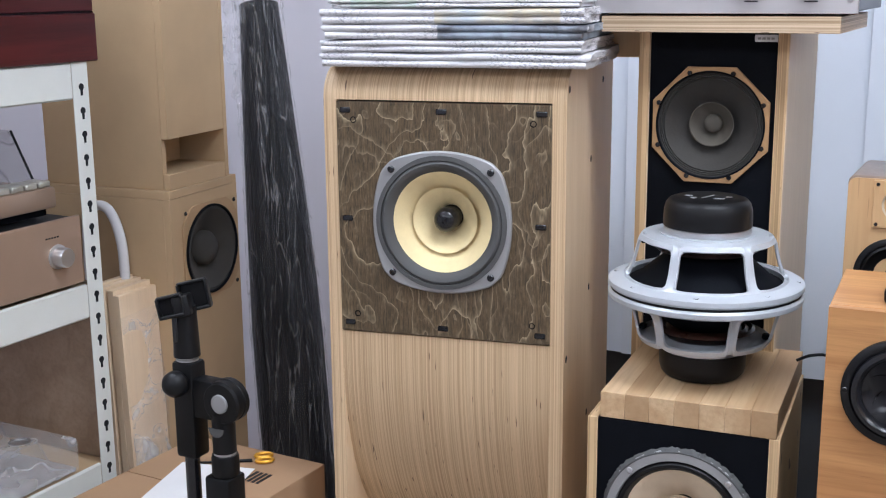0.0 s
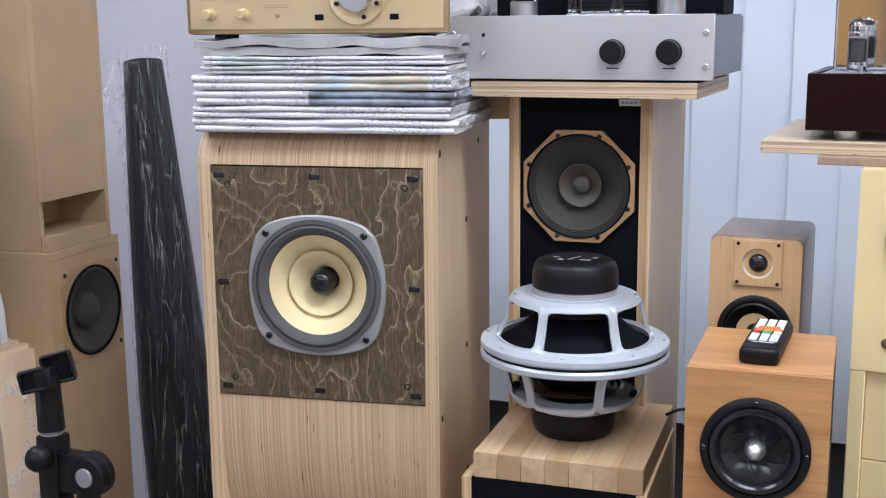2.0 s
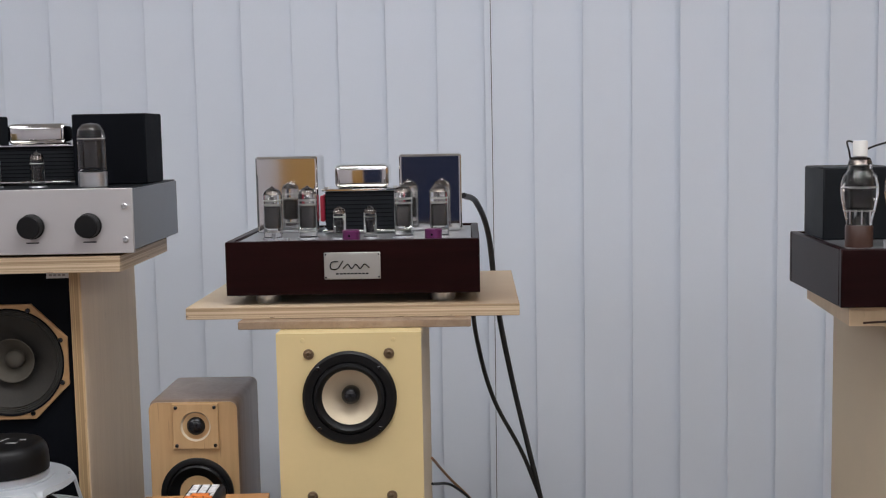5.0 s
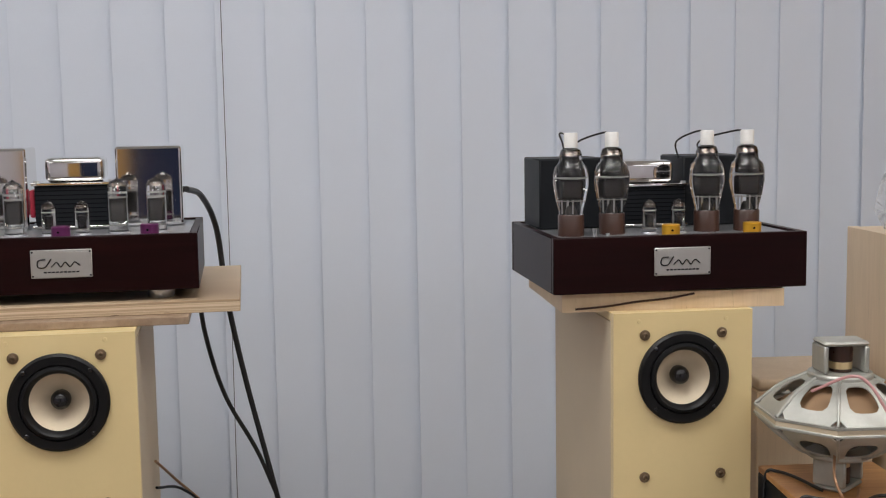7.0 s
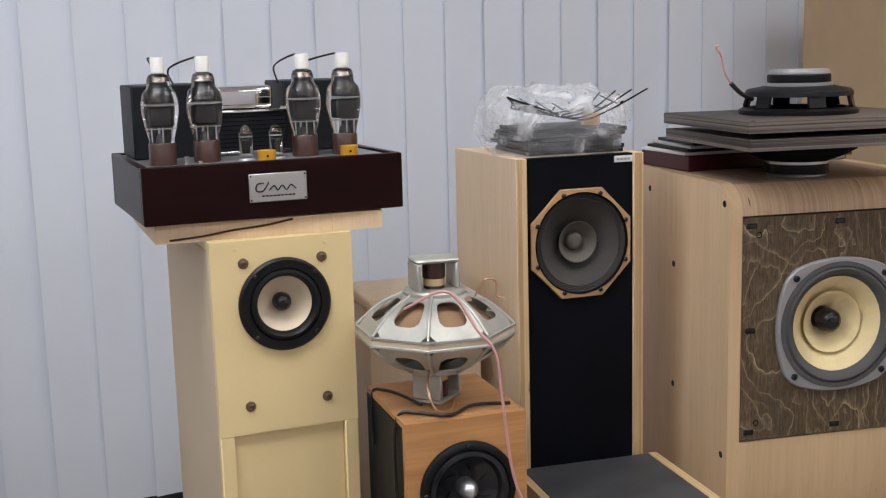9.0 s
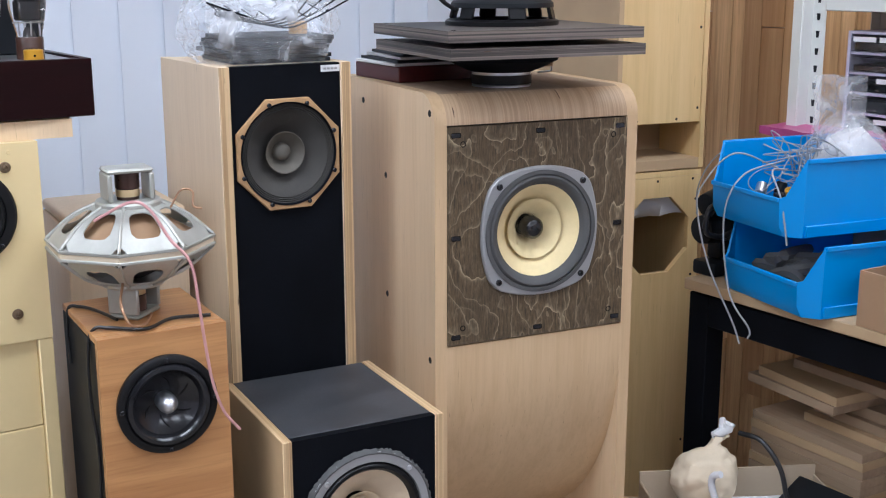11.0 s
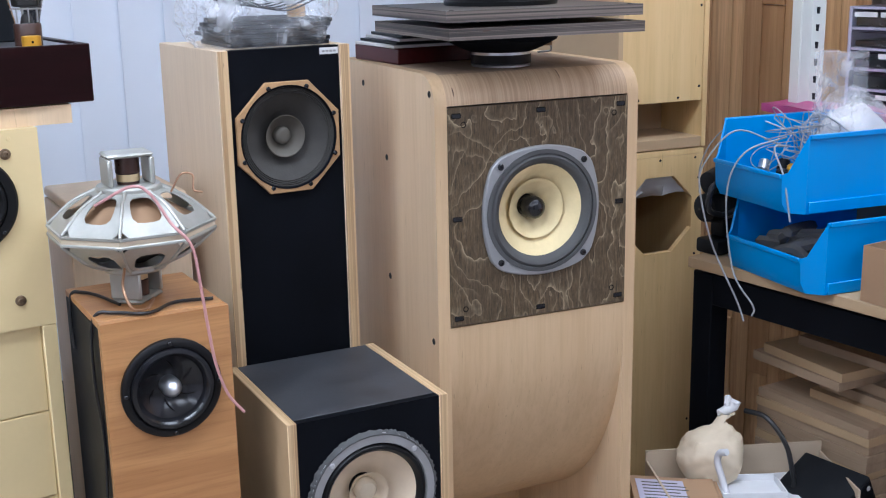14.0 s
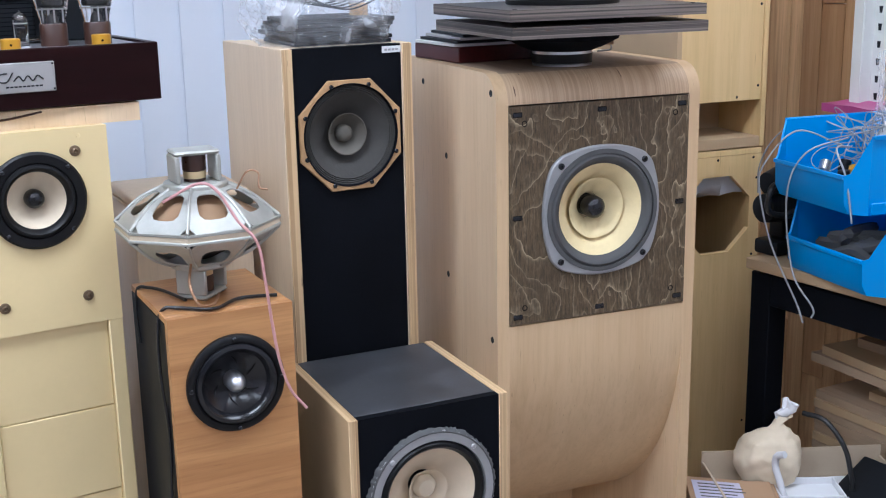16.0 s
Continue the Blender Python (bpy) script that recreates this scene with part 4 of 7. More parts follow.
def gold_amplifier(m):
    t = thing("gold_amplifier", "champagne gold stereo amplifier with a large dial, on newspapers", "amplifier", m)
    W, H, D = 0.388, 0.112, 0.085
    part("case", box(-W / 2 + 0.026, 0.012, 0.006, W / 2 - 0.026, D, H - 0.006, 0.002), M["gold_edge"], t)
    fr = box(-W / 2, 0.0, 0.006, W / 2, 0.0115, H, 0.0045, 2)
    part("trim", fr, M["gold_edge"], t)
    fp = part("front_plate", box(-W / 2 + 0.007, -0.0022, 0.013, W / 2 - 0.007, -0.0002, H - 0.009, 0.001), M["gold"], t, "brushed gold front plate")
    dial = part("dial", lathe([(0.0405, 0.0), (0.0405, 0.004), (0.039, 0.005), (0.037, 0.0035), (0.030, 0.0025), (0, 0.0025)], 56, FACE), M["gold"], t, "round gold tuning dial")
    dial.matrix_basis = at(0.064, -0.0022, 0.058)
    part("knob", lathe([(0.0225, 0.002), (0.0225, 0.018), (0.021, 0.020), (0.006, 0.0205), (0, 0.0205)], 28, FACE), M["steel"], dial)
    for a in (200, 290, 340):
        o = part("marker", lathe([(0.003, 0.0), (0.003, 0.0035), (0, 0.0035)], 12, FACE), M["charcoal"], dial)
        o.matrix_basis = at(0.031 * math.cos(radians(a)), -0.003, 0.031 * math.sin(radians(a)))
    for x in (-0.155, -0.104):
        k = part("small_knob", lathe([(0.0085, 0), (0.0085, 0.004), (0.0065, 0.005), (0.0065, 0.016), (0.0055, 0.018), (0, 0.018)], 24, FACE), M["gold"], t)
        k.matrix_basis = at(x, -0.0022, 0.034)
        part("caption", box(x - 0.012, -0.0026, 0.0545, x + 0.012, -0.0022, 0.0558, 0), M["gold_edge"], fp)
    dsp = part("display", box(-0.086, -0.0034, 0.068, -0.040, -0.0021, 0.084, 0.0008), M["charcoal"], t)
    part("window", box(-0.083, -0.0038, 0.0705, -0.043, -0.0033, 0.0815, 0), M["deck"], dsp)
    for x in (0.008, 0.117):
        part("socket", box(x - 0.0065, -0.003, 0.025, x + 0.0065, -0.0021, 0.033, 0.0006), M["black"], t)
    part("stud", lathe([(0.003, 0), (0.0025, 0.003), (0, 0.003)], 12, at(-0.0545, -0.0022, 0.032, FACE)), M["gold_edge"], t)
    for x, z, w in ((-0.15, 0.085, 0.05), (-0.15, 0.079, 0.05), (-0.055, 0.046, 0.036), (-0.055, 0.0425, 0.036), (0.02, 0.058, 0.012), (0.112, 0.058, 0.018)):
        part("caption", box(x - w / 2, -0.0026, z, x + w / 2, -0.0022, z + 0.0011, 0), M["gold_edge"], fp)
    for sx in (-1, 1):
        for y in (0.03, D - 0.03):
            part("foot", lathe([(0.013, 0), (0.013, 0.0058), (0, 0.0058)], 20, at(sx * 0.15, y, 0.0002)), M["black_soft"], t)


gold_amplifier(NP @ at(-0.012, 0.022, _top))
for _wx, _wy, _r, _h, _sd in ((0.118, 0.185, 0.070, 0.088, 2.0), (0.05, 0.22, 0.075, 0.080, 11.0), (0.150, 0.245, 0.055, 0.098, 23.0)):
    _t = thing("paper_wad", "crumpled sheet of newspaper lying behind the gold amplifier", "newspaper", NP @ at(_wx, _wy, _top - 0.001), "crumpled newspaper")
    _bm = bmesh.new()
    bmesh.ops.create_icosphere(_bm, subdivisions=4, radius=1, matrix=at(0, 0, _h / 2) @ Matrix.Diagonal((_r, _r * 0.7, _h / 2, 1)))
    crumpled(_bm, 0.030, 11, _sd)
    crumpled(_bm, 0.010, 40, _sd)
    for v in _bm.verts:
        v.co.z = max(v.co.z, 0.0)
    part("sheet", _bm, M["crumple"], _t, sharp=12)


def small_tube(parent, x, y, h=0.048, r=0.0095, name="small_tube"):
    """Nine-pin miniature tube: clear bulb with a pip, grey plates inside, silvered top."""
    g = part(name, lathe([(r, 0.001), (r, h * 0.78), (r * 0.85, h * 0.87), (r * 0.45, h * 0.93), (r * 0.16, h * 0.97), (0, h)], 24), M["glass"], parent)
    g.matrix_basis = at(x, y, 0)
    part("plates", lathe([(0, h * 0.18), (r * 0.42, h * 0.18), (r * 0.42, h * 0.55), (0, h * 0.55)], 12), M["plate_grey"], g)
    for z in (0.14, 0.64):
        part("mica_disc", lathe([(r * 0.82, 0), (r * 0.82, 0.0008), (0, 0.0008)], 16, at(0, 0, h * z)), M["mica"], g)
    part("getter", lathe([(r * 0.9, h * 0.76), (r * 0.78, h * 0.865), (r * 0.38, h * 0.92)], 20), M["getter"], g)
    part("socket", lathe([(r * 1.3, 0), (r * 1.2, 0.002), (r * 1.02, 0.0025)], 24), M["deck"], g)
    return g


def power_tube(parent, x, y, h=0.078, r=0.0135):
    g = part("power_tube", lathe([(r, 0.001), (r, h * 0.84), (r * 0.8, h * 0.91), (r * 0.4, h * 0.945), (r * 0.14, h * 0.97), (0, h)], 28), M["glass"], parent)
    g.matrix_basis = at(x, y, 0)
    part("plates", box(-r * 0.62, -r * 0.36, h * 0.20, r * 0.62, r * 0.36, h * 0.60, 0.002), M["plate_mesh"], g)
    for sx in (-1, 1):
        part("rod", lathe([(0.0009, h * 0.05), (0.0009, h * 0.72), (0, h * 0.72)], 8, at(sx * r * 0.72, 0, 0)), M["steel"], g)
    for z in (0.13, 0.62, 0.7):
        part("mica_disc", lathe([(r * 0.85, 0), (r * 0.85, 0.0008), (0, 0.0008)], 18, at(0, 0, h * z)), M["mica"], g)
    part("getter", lathe([(r * 0.90, h * 0.83), (r * 0.72, h * 0.90), (r * 0.35, h * 0.93)], 22), M["getter"], g)
    part("socket", lathe([(r * 1.2, 0), (r * 1.15, 0.002), (r * 1.02, 0.0025)], 24), M["deck"], g)


def shouldered_tube(parent, x, y):
    """Tall shouldered transmitter tube on a brown base with a white top cap."""
    base = part("tube_base", lathe([(0.0180, 0.0), (0.0180, 0.028), (0.017, 0.0295), (0.0, 0.0295)], 32), M["bakelite"], parent, "brown tube base")
    base.matrix_basis = at(x, y, 0)
    part("bulb", lathe([(0.0165, 0.0295), (0.0175, 0.036), (0.0215, 0.052), (0.0245, 0.070), (0.0245, 0.084), (0.022, 0.095), (0.0165, 0.1005), (0.0155, 0.104), (0.0155, 0.112), (0.013, 0.1185), (0.006, 0.1215), (0, 0.122)], 36), M["glass"], base)
    part("plate", box(-0.0115, -0.007, 0.052, 0.0115, 0.007, 0.0775, 0.002), M["plate_grey"], base)
    part("upper_plate", lathe([(0.0, 0.0805), (0.0115, 0.0810), (0.0115, 0.0960), (0.0085, 0.1020), (0.0080, 0.1080), (0, 0.1085)], 24), M["plate_grey"], base)
    part("getter", lathe([(0.0148, 0.1100), (0.0125, 0.1160), (0.006, 0.1190)], 24), M["getter"], base)
    part("filament_stem", lathe([(0.006, 0.0297), (0.005, 0.038), (0.003, 0.043), (0, 0.043)], 18), M["plate_mesh"], base)
    for z in (0.049, 0.0785):
        part("mica_disc", lathe([(0.016, 0), (0.016, 0.001), (0, 0.001)], 20, at(0, 0, z)), M["mica"], base)
    for a in (0, 90, 180, 270):
        c, s = 0.0095 * math.cos(radians(a)), 0.0095 * math.sin(radians(a))
        part("rod", lathe([(0.0009, 0.031), (0.0009, 0.051), (0, 0.051)], 8, at(c, s, 0)), M["steel"], base)
    part("top_cap", lathe([(0.0095, 0.121), (0.0095, 0.140), (0.0085, 0.1415), (0, 0.1415)], 24), M["ceramic"], base, "white ceramic top cap")


def core_transformer(parent, x, y, w, h, d=0.075):
    """Transformer with a dark laminated core and a rounded chrome cap."""
    c = part("transformer", box(x - w / 2, y, 0.007, x + w / 2, y + d, h * 0.62, 0.002), M["charcoal"], parent, "black transformer core under a chrome cap")
    for k in range(9):
        zz = 0.012 + k * (h * 0.55 / 9)
        part("lamination", box(x - w / 2 - 0.0006, y - 0.0006, zz, x + w / 2 + 0.0006, y + d + 0.0006, zz + 0.0012, 0), M["black"], c)
    part("flange", box(x - w / 2 - 0.004, y - 0.004, h * 0.62, x + w / 2 + 0.004, y + d + 0.004, h * 0.66, 0.001), M["chrome"], c)
    part("lower_flange", box(x - w / 2 - 0.004, y - 0.004, 0.003, x + w / 2 + 0.004, y + d + 0.004, 0.0068, 0.001), M["chrome"], c)
    part("cap", box(x - w * 0.37, y + 0.006, h * 0.66, x + w * 0.37, y + d - 0.006, h, 0.008, 4), M["chrome"], c)
    for sx in (-1, 1):
        part("nut", lathe([(0.004, 0), (0.004, 0.003), (0, 0.003)], 6, at(x + sx * (w / 2 - 0.003), y + 0.0, h * 0.66)), M["steel"], c)


def wooden_amp(m, label, knob, Z=0.012):
    """Tube amplifier in a dark mahogany tray with a silver name plate; returns its deck height."""
    t = thing("tube_amplifier", label, "tube amplifier", m, "tube amplifiers")
    W, D, H = 0.356, 0.275, 0.076
    T = 0.011
    part("front_board", box(-W / 2, 0, Z, W / 2, T, Z + H, 0.0012), M["mahogany"], t)
    part("back_board", box(-W / 2, D - T, Z, W / 2, D, Z + H, 0.0012), M["mahogany"], t)
    for sx in (-1, 1):
        x0, x1 = sorted((sx * W / 2, sx * (W / 2 - T)))
        part("side_board", box(x0, T + 0.0003, Z, x1, D - T - 0.0003, Z + H, 0.0012), M["mahogany"], t)
    part("deck", box(-W / 2 + T + 0.0005, T + 0.0005, Z + H - 0.006, W / 2 - T - 0.0005, D - T - 0.0005, Z + H - 0.003, 0.0006), M["deck"], t, "grey metal deck")
    part("base_board", box(-W / 2 + T, T, Z, W / 2 - T, D - T, Z + 0.004, 0), M["black"], t)
    pl = part("name_plate", box(-0.0395, -0.0024, Z + 0.0215, 0.0395, -0.0004, Z + 0.0595, 0.001), M["satin_plate"], t, "brushed name plate")
    part("plate_face", box(-0.0365, -0.0028, Z + 0.0245, 0.0365, -0.0023, Z + 0.0565, 0.0005), M["satin_plate"], pl)
    part("mark", hose([(-0.020, -0.0032, Z + 0.047), (-0.029, -0.0032, Z + 0.0455), (-0.030, -0.0032, Z + 0.037), (-0.021, -0.0032, Z + 0.0365), (-0.013, -0.0032, Z + 0.0475)], 0.0010, 5, 6), M["black_gloss"], pl, "dark drawn flourish")
    part("mark", hose([(-0.013, -0.0032, Z + 0.0365), (-0.006, -0.0032, Z + 0.0425), (-0.001, -0.0032, Z + 0.0365), (0.005, -0.0032, Z + 0.0425), (0.011, -0.0032, Z + 0.0365), (0.017, -0.0032, Z + 0.0425), (0.024, -0.0032, Z + 0.0375)], 0.0009, 5, 6), M["black_gloss"], pl)
    for k in range(9):
        part("print_bar", box(-0.023 + 0.0052 * k, -0.0031, Z + 0.0285, -0.0190 + 0.0052 * k, -0.0027, Z + 0.0305, 0), M["charcoal"], pl)
    for sx in (-1, 1):
        for sz in (0.0245, 0.0565):
            o = part("pin", lathe([(0.0014, 0), (0.001, 0.001), (0, 0.0012)], 8, FACE), M["charcoal"], pl)
            o.matrix_basis = at(sx * 0.037, -0.0024, Z + sz)
        for y in (0.035, D - 0.035):
            o = part("foot", lathe([(0.016, 0), (0.018, Z * 0.25), (0.018, Z + 0.0005), (0, Z + 0.0005)], 28), M["steel"], t, "round metal foot")
            o.matrix_basis = at(sx * 0.125, y, 0)
    for x in (-0.004, 0.113):
        o = part("knob", lathe([(0.0125, 0), (0.0125, 0.0135), (0.0115, 0.0145), (0, 0.0145)], 32), M[knob], t, "anodised volume knob")
        o.matrix_basis = at(x, 0.035, Z + H - 0.003)
        q = part("index_mark", lathe([(0.0016, 0.0), (0.0016, 0.0006), (0, 0.0006)], 10, FACE), M["black"], o)
        q.matrix_basis = at(-0.002, -0.0123, 0.007)
    for x, r, h in ((-0.113, 0.0035, 0.012), (-0.095, 0.003, 0.005)):
        o = part("switch", lathe([(r * 1.3, 0), (r * 1.3, 0.002), (r * 0.7, 0.0022), (r, h), (0, h)], 14), M["steel"], t)
        o.matrix_basis = at(x, 0.03, Z + H - 0.003)
    return t, Z + H - 0.003


# shelf boards and amplifier on the cream speaker by the bookshelf speaker
# Its darker brown carries the shade that falls under the shelf.
_b = thing("shelf_board", "thin plywood board between speaker and shelf", "board", pose(0.2335, 1.650, 1.1315, 0, 0, 0))
part("plank", box(-0.160, -0.004, 0, 0.160, 0.30, 0.0105, 0.0008), M["worn_shaded"], _b)
_b = thing("shelf_board", "wide plywood shelf under the tube amplifier", "board", pose(0.2285, 1.671, 1.1423, 0, 0, 0))
part("plank", box(-0.2325, 0, 0, 0.2325, 0.385, 0.0165, 0.0008), M["board"], _b)


def place_on(parent, fn, z, *a, **k):
    """Adds a fitting built from z = 0 to a thing at height z."""
    before = set(parent.children)
    fn(parent, *a, **k)
    for o in set(parent.children) - before:
        o.matrix_basis = at(0, 0, z) @ o.matrix_basis


ampA, dz = wooden_amp(pose(0.229, 1.688, 1.1589, 0, 0, 0.4), "mahogany tube amplifier with chrome boxes and purple knobs", "purple", 0.0138)
for x in (-0.121, -0.070, 0.069, 0.121):
    place_on(ampA, power_tube, dz, x, 0.072)
for x in (-0.023, 0.021):
    place_on(ampA, small_tube, dz, x, 0.062)
place_on(ampA, core_transformer, dz, 0.003, 0.135, 0.110, 0.104, 0.08)
for x in (-0.113, 0.106):
    o = part("chrome_box", box(x - 0.0475, 0.16, dz + 0.001, x + 0.0475, 0.25, dz + 0.118, 0.004, 3), M["chrome"], ampA, "mirror-polished transformer box", 8)
for x in (-0.058, 0.058):
    part("winding", box(x - 0.004, 0.15, dz + 0.018, x + 0.004, 0.20, dz + 0.058, 0.003, 2), M["red"], ampA)

_b = thing("shelf_board", "raw wooden board with a dark waney edge", "board", pose(1.041, 1.580, 1.1338, 0, 0, -3.5))
_bm = gridbox(-0.153, 0.006, 0, 0.157, 0.26, 0.0245, (20, 6, 1))
for v in _bm.verts:
    if v.co.y < 0.007:
        v.co.y += 0.004 * noise.noise(Vector((v.co.x * 18, 0, v.co.z * 40)))
_pk2 = part("plank", _bm, M["veneer"], _b)
part("bark_streak", hose([(-0.135, 0.0055, 0.004), (-0.09, 0.0050, 0.007), (-0.05, 0.0052, 0.012), (-0.01, 0.0050, 0.015), (0.03, 0.0055, 0.021)], 0.0016, 6), M["bakelite"], _pk2, "dark bark streak")
ampB, dz = wooden_amp(pose(1.051, 1.576, 1.1585, 0, 0, -1.2), "mahogany tube amplifier with four tall shouldered tubes, gold knobs", "yellow", 0.0018)
for x, y in ((-0.138, 0.062), (-0.077, 0.072), (0.062, 0.075), (0.119, 0.070)):
    place_on(ampB, shouldered_tube, dz, x, y)
for x in (-0.024, 0.018):
    place_on(ampB, small_tube, dz, x, 0.068)
place_on(ampB, core_transformer, dz, -0.004, 0.14, 0.115, 0.098, 0.085)
for x in (-0.112, 0.104):
    part("black_box", box(x - 0.05, 0.15, dz + 0.001, x + 0.05, 0.255, dz + 0.103, 0.002), M["charcoal"], ampB, "black transformer box")
for x0, x1 in ((-0.077, -0.10), (0.062, 0.05), (0.119, 0.085), (-0.138, -0.12)):
    part("grid_lead", hose([(x0, 0.075, dz + 0.138), (x0 - 0.006, 0.10, dz + 0.140), (x1 - 0.01, 0.14, dz + 0.125), (x1, 0.16, dz + 0.100)], 0.0014, 6), M["cable"], ampB)


# silver amplifier on the tower speaker
_b = thing("shelf_board", "plywood board on top of the tower speaker", "board", pose(-0.255, 1.655, 1.2125, 0, 0, 1.5))
part("plank", box(-0.165, 0, 0, 0.165, 0.280, 0.0225, 0.0008), M["board"], _b)


def silver_amp(m):
    t = thing("silver_amplifier", "silver-fronted tube amplifier with black transformer boxes", "tube amplifier", m)
    W, H, D = 0.39, 0.093, 0.285
    fp = part("front_plate", box(-W / 2, 0, 0.003, W / 2, 0.006, H, 0.0008), M["alu"], t, "plain silver front plate")
    part("case", box(-W / 2 + 0.003, 0.0063, 0.006, W / 2 - 0.003, D, H - 0.002, 0.001), M["alu_side"], t)
    part("deck", box(-W / 2 + 0.005, 0.008, H - 0.0018, W / 2 - 0.005, D - 0.003, H - 0.0002, 0.0004), M["charcoal"], t)
    screws("screw", [(sx * 0.184, z, 0) for sx in (-1, 1) for z in (0.022, 0.068)], 0.0042, 0.002, fp, "steel")
    for x in (0.0555, 0.1345):
        k = part("knob", lathe([(0.0175, 0), (0.0175, 0.003), (0.0162, 0.004), (0.0158, 0.016), (0.0145, 0.0175), (0, 0.0178)], 36, FACE), M["black_soft"], t, "black control knob")
        k.matrix_basis = at(x, 0, 0.042)
        part("caption", box(x - 0.009, -0.0004, 0.0185, x + 0.009, 0.0, 0.0202, 0), M["charcoal"], fp)
    o = part("lamp_hole", lathe([(0.003, 0), (0.002, 0.001), (0, 0.0005)], 12, FACE), M["charcoal"], t)
    o.matrix_basis = at(-0.137, 0, 0.066)
    o = part("toggle_switch", lathe([(0.0055, 0), (0.0055, 0.002), (0.003, 0.003), (0.0028, 0.012), (0, 0.013)], 14, FACE), M["steel"], t)
    o.matrix_basis = at(-0.137, 0, 0.040, Matrix.Rotation(radians(20), 4, "X"))
    for x in (-0.098, 0.122):
        g = part("power_tube", lathe([(0.0185, 0.02), (0.0195, 0.028), (0.0195, 0.072), (0.0175, 0.082), (0.011, 0.0885), (0, 0.091)], 32), M["glass"], t, "large clear tube")
        g.matrix_basis = at(x, 0.07, H)
        part("base", lathe([(0.0205, 0), (0.0205, 0.020), (0.0185, 0.021), (0, 0.021)], 32), M["steel"], g)
        part("plates", box(-0.0085, -0.006, 0.027, 0.0085, 0.006, 0.066, 0.002), M["plate_grey"], g)
        part("mica_disc", lathe([(0.015, 0.067), (0.015, 0.068), (0, 0.068)], 24), M["mica"], g)
        part("getter", lathe([(0.0170, 0.080), (0.013, 0.0860), (0.005, 0.0888)], 28), M["getter"], g)
    for x in (-0.020, 0.043):
        place_on(t, small_tube, H, x, 0.07, 0.052, 0.010)
    place_on(t, core_transformer, H, 0.018, 0.14, 0.12, 0.092, 0.085)
    for x, hh in ((-0.106, 0.104), (0.132, 0.104)):
        part("black_box", box(x - 0.054, 0.125, H + 0.0003, x + 0.054, 0.225, H + hh, 0.0015), M["black"], t, "black transformer box")


silver_amp(pose(-0.2645, 1.657, 1.2353, 0, 0, 1.5))
_p = thing("crumpled_paper", "crumpled newspaper and white paper behind the amplifier", "paper", pose(-0.45, 1.83, 1.2355, 0, 0, 12))
for k, (x, y, r, mi) in enumerate(((0.03, 0.06, 0.075, "crumple"), (0.01, 0.0, 0.06, "paper"), (0.09, 0.03, 0.055, "crumple"))):
    bm = bmesh.new()
    bmesh.ops.create_icosphere(bm, subdivisions=4, radius=r, matrix=at(x, y, 0.07) @ Matrix.Diagonal((1, 0.7, 0.85, 1)))
    crumpled(bm, 0.03, 22, 3.0 * k)
    for v in bm.verts:
        v.co.z = max(0.0, v.co.z)
    part("wad", bm, M[mi], _p, sharp=15)
_b = thing("shelf_block", "plywood spacer under the crumpled paper", "board", pose(-0.45, 1.83, 1.166, 0, 0, 12))
part("plank", box(-0.05, -0.02, 0.0005, 0.10, 0.10, 0.069), M["veneer"], _b)


# wooden block with two coupled woofers on the low speaker
_bl = thing("wooden_block", "glued beech block on top of the low speaker", "wood block", pose(-0.219, 1.452, 0.711, 0, 0, 4.8))
for k in range(7):
    x0 = -0.1155 + 0.231 * k / 7
    part("lath", box(x0 + 0.0001, 0, 0.0003, x0 + 0.231 / 7 - 0.0001, 0.279, 0.036, 0.0006), M["block"], _bl)


def basket_shell(parent, profile, sectors, first, v0, v1, half, mat, thick=0.003):
    """Cast basket in equal sectors, each with one rounded window through it."""
    def along(v):
        k = min(int(v * (len(profile) - 1)), len(profile) - 2)
        f = v * (len(profile) - 1) - k
        return [a + (b - a) * f for a, b in zip(profile[k], profile[k + 1])]
    step = 2 * math.pi / sectors
    n, loops = 40, 5
    for i in range(sectors):
        bm = bmesh.new()
        rows_ = []
        for side in range(loops):
            f = side / (loops - 1)
            row = []
            for q in range(n):
                th = 2 * math.pi * q / n
                c, s = math.cos(th), math.sin(th)
                sq = (abs(c) ** 8 + abs(s) ** 8) ** -0.125
                mx = max(abs(c), abs(s))
                vi = (v0 + v1) / 2 + (v1 - v0) / 2 * s * sq
                ui, uo, vo = half * c * sq, 0.5 * c / mx, 0.5 + 0.5 * s / mx
                u, v = ui + (uo - ui) * f, vi + (vo - vi) * f
                r, z = along(min(max(v, 0.0), 1.0))
                lift = 0.0022 if side == 1 else 0.0
                a = first + step * (i + u)
                row.append(bm.verts.new((r * math.cos(a), r * math.sin(a), z - lift)))
            rows_.append(row)
        for a, b in zip(rows_, rows_[1:]):
            for q in range(n):
                bm.faces.new((a[q], a[(q + 1) % n], b[(q + 1) % n], b[q]))
        ret = bmesh.ops.extrude_face_region(bm, geom=bm.faces[:])
        for v in [e for e in ret["geom"] if isinstance(e, bmesh.types.BMVert)]:
            d = math.hypot(v.co.x, v.co.y)
            v.co.x -= thick * v.co.x / d
            v.co.y -= thick * v.co.y / d
            v.co.z += thick * 0.6
        bmesh.ops.recalc_face_normals(bm, faces=bm.faces[:])
        part("basket_panel", bm, mat, parent)


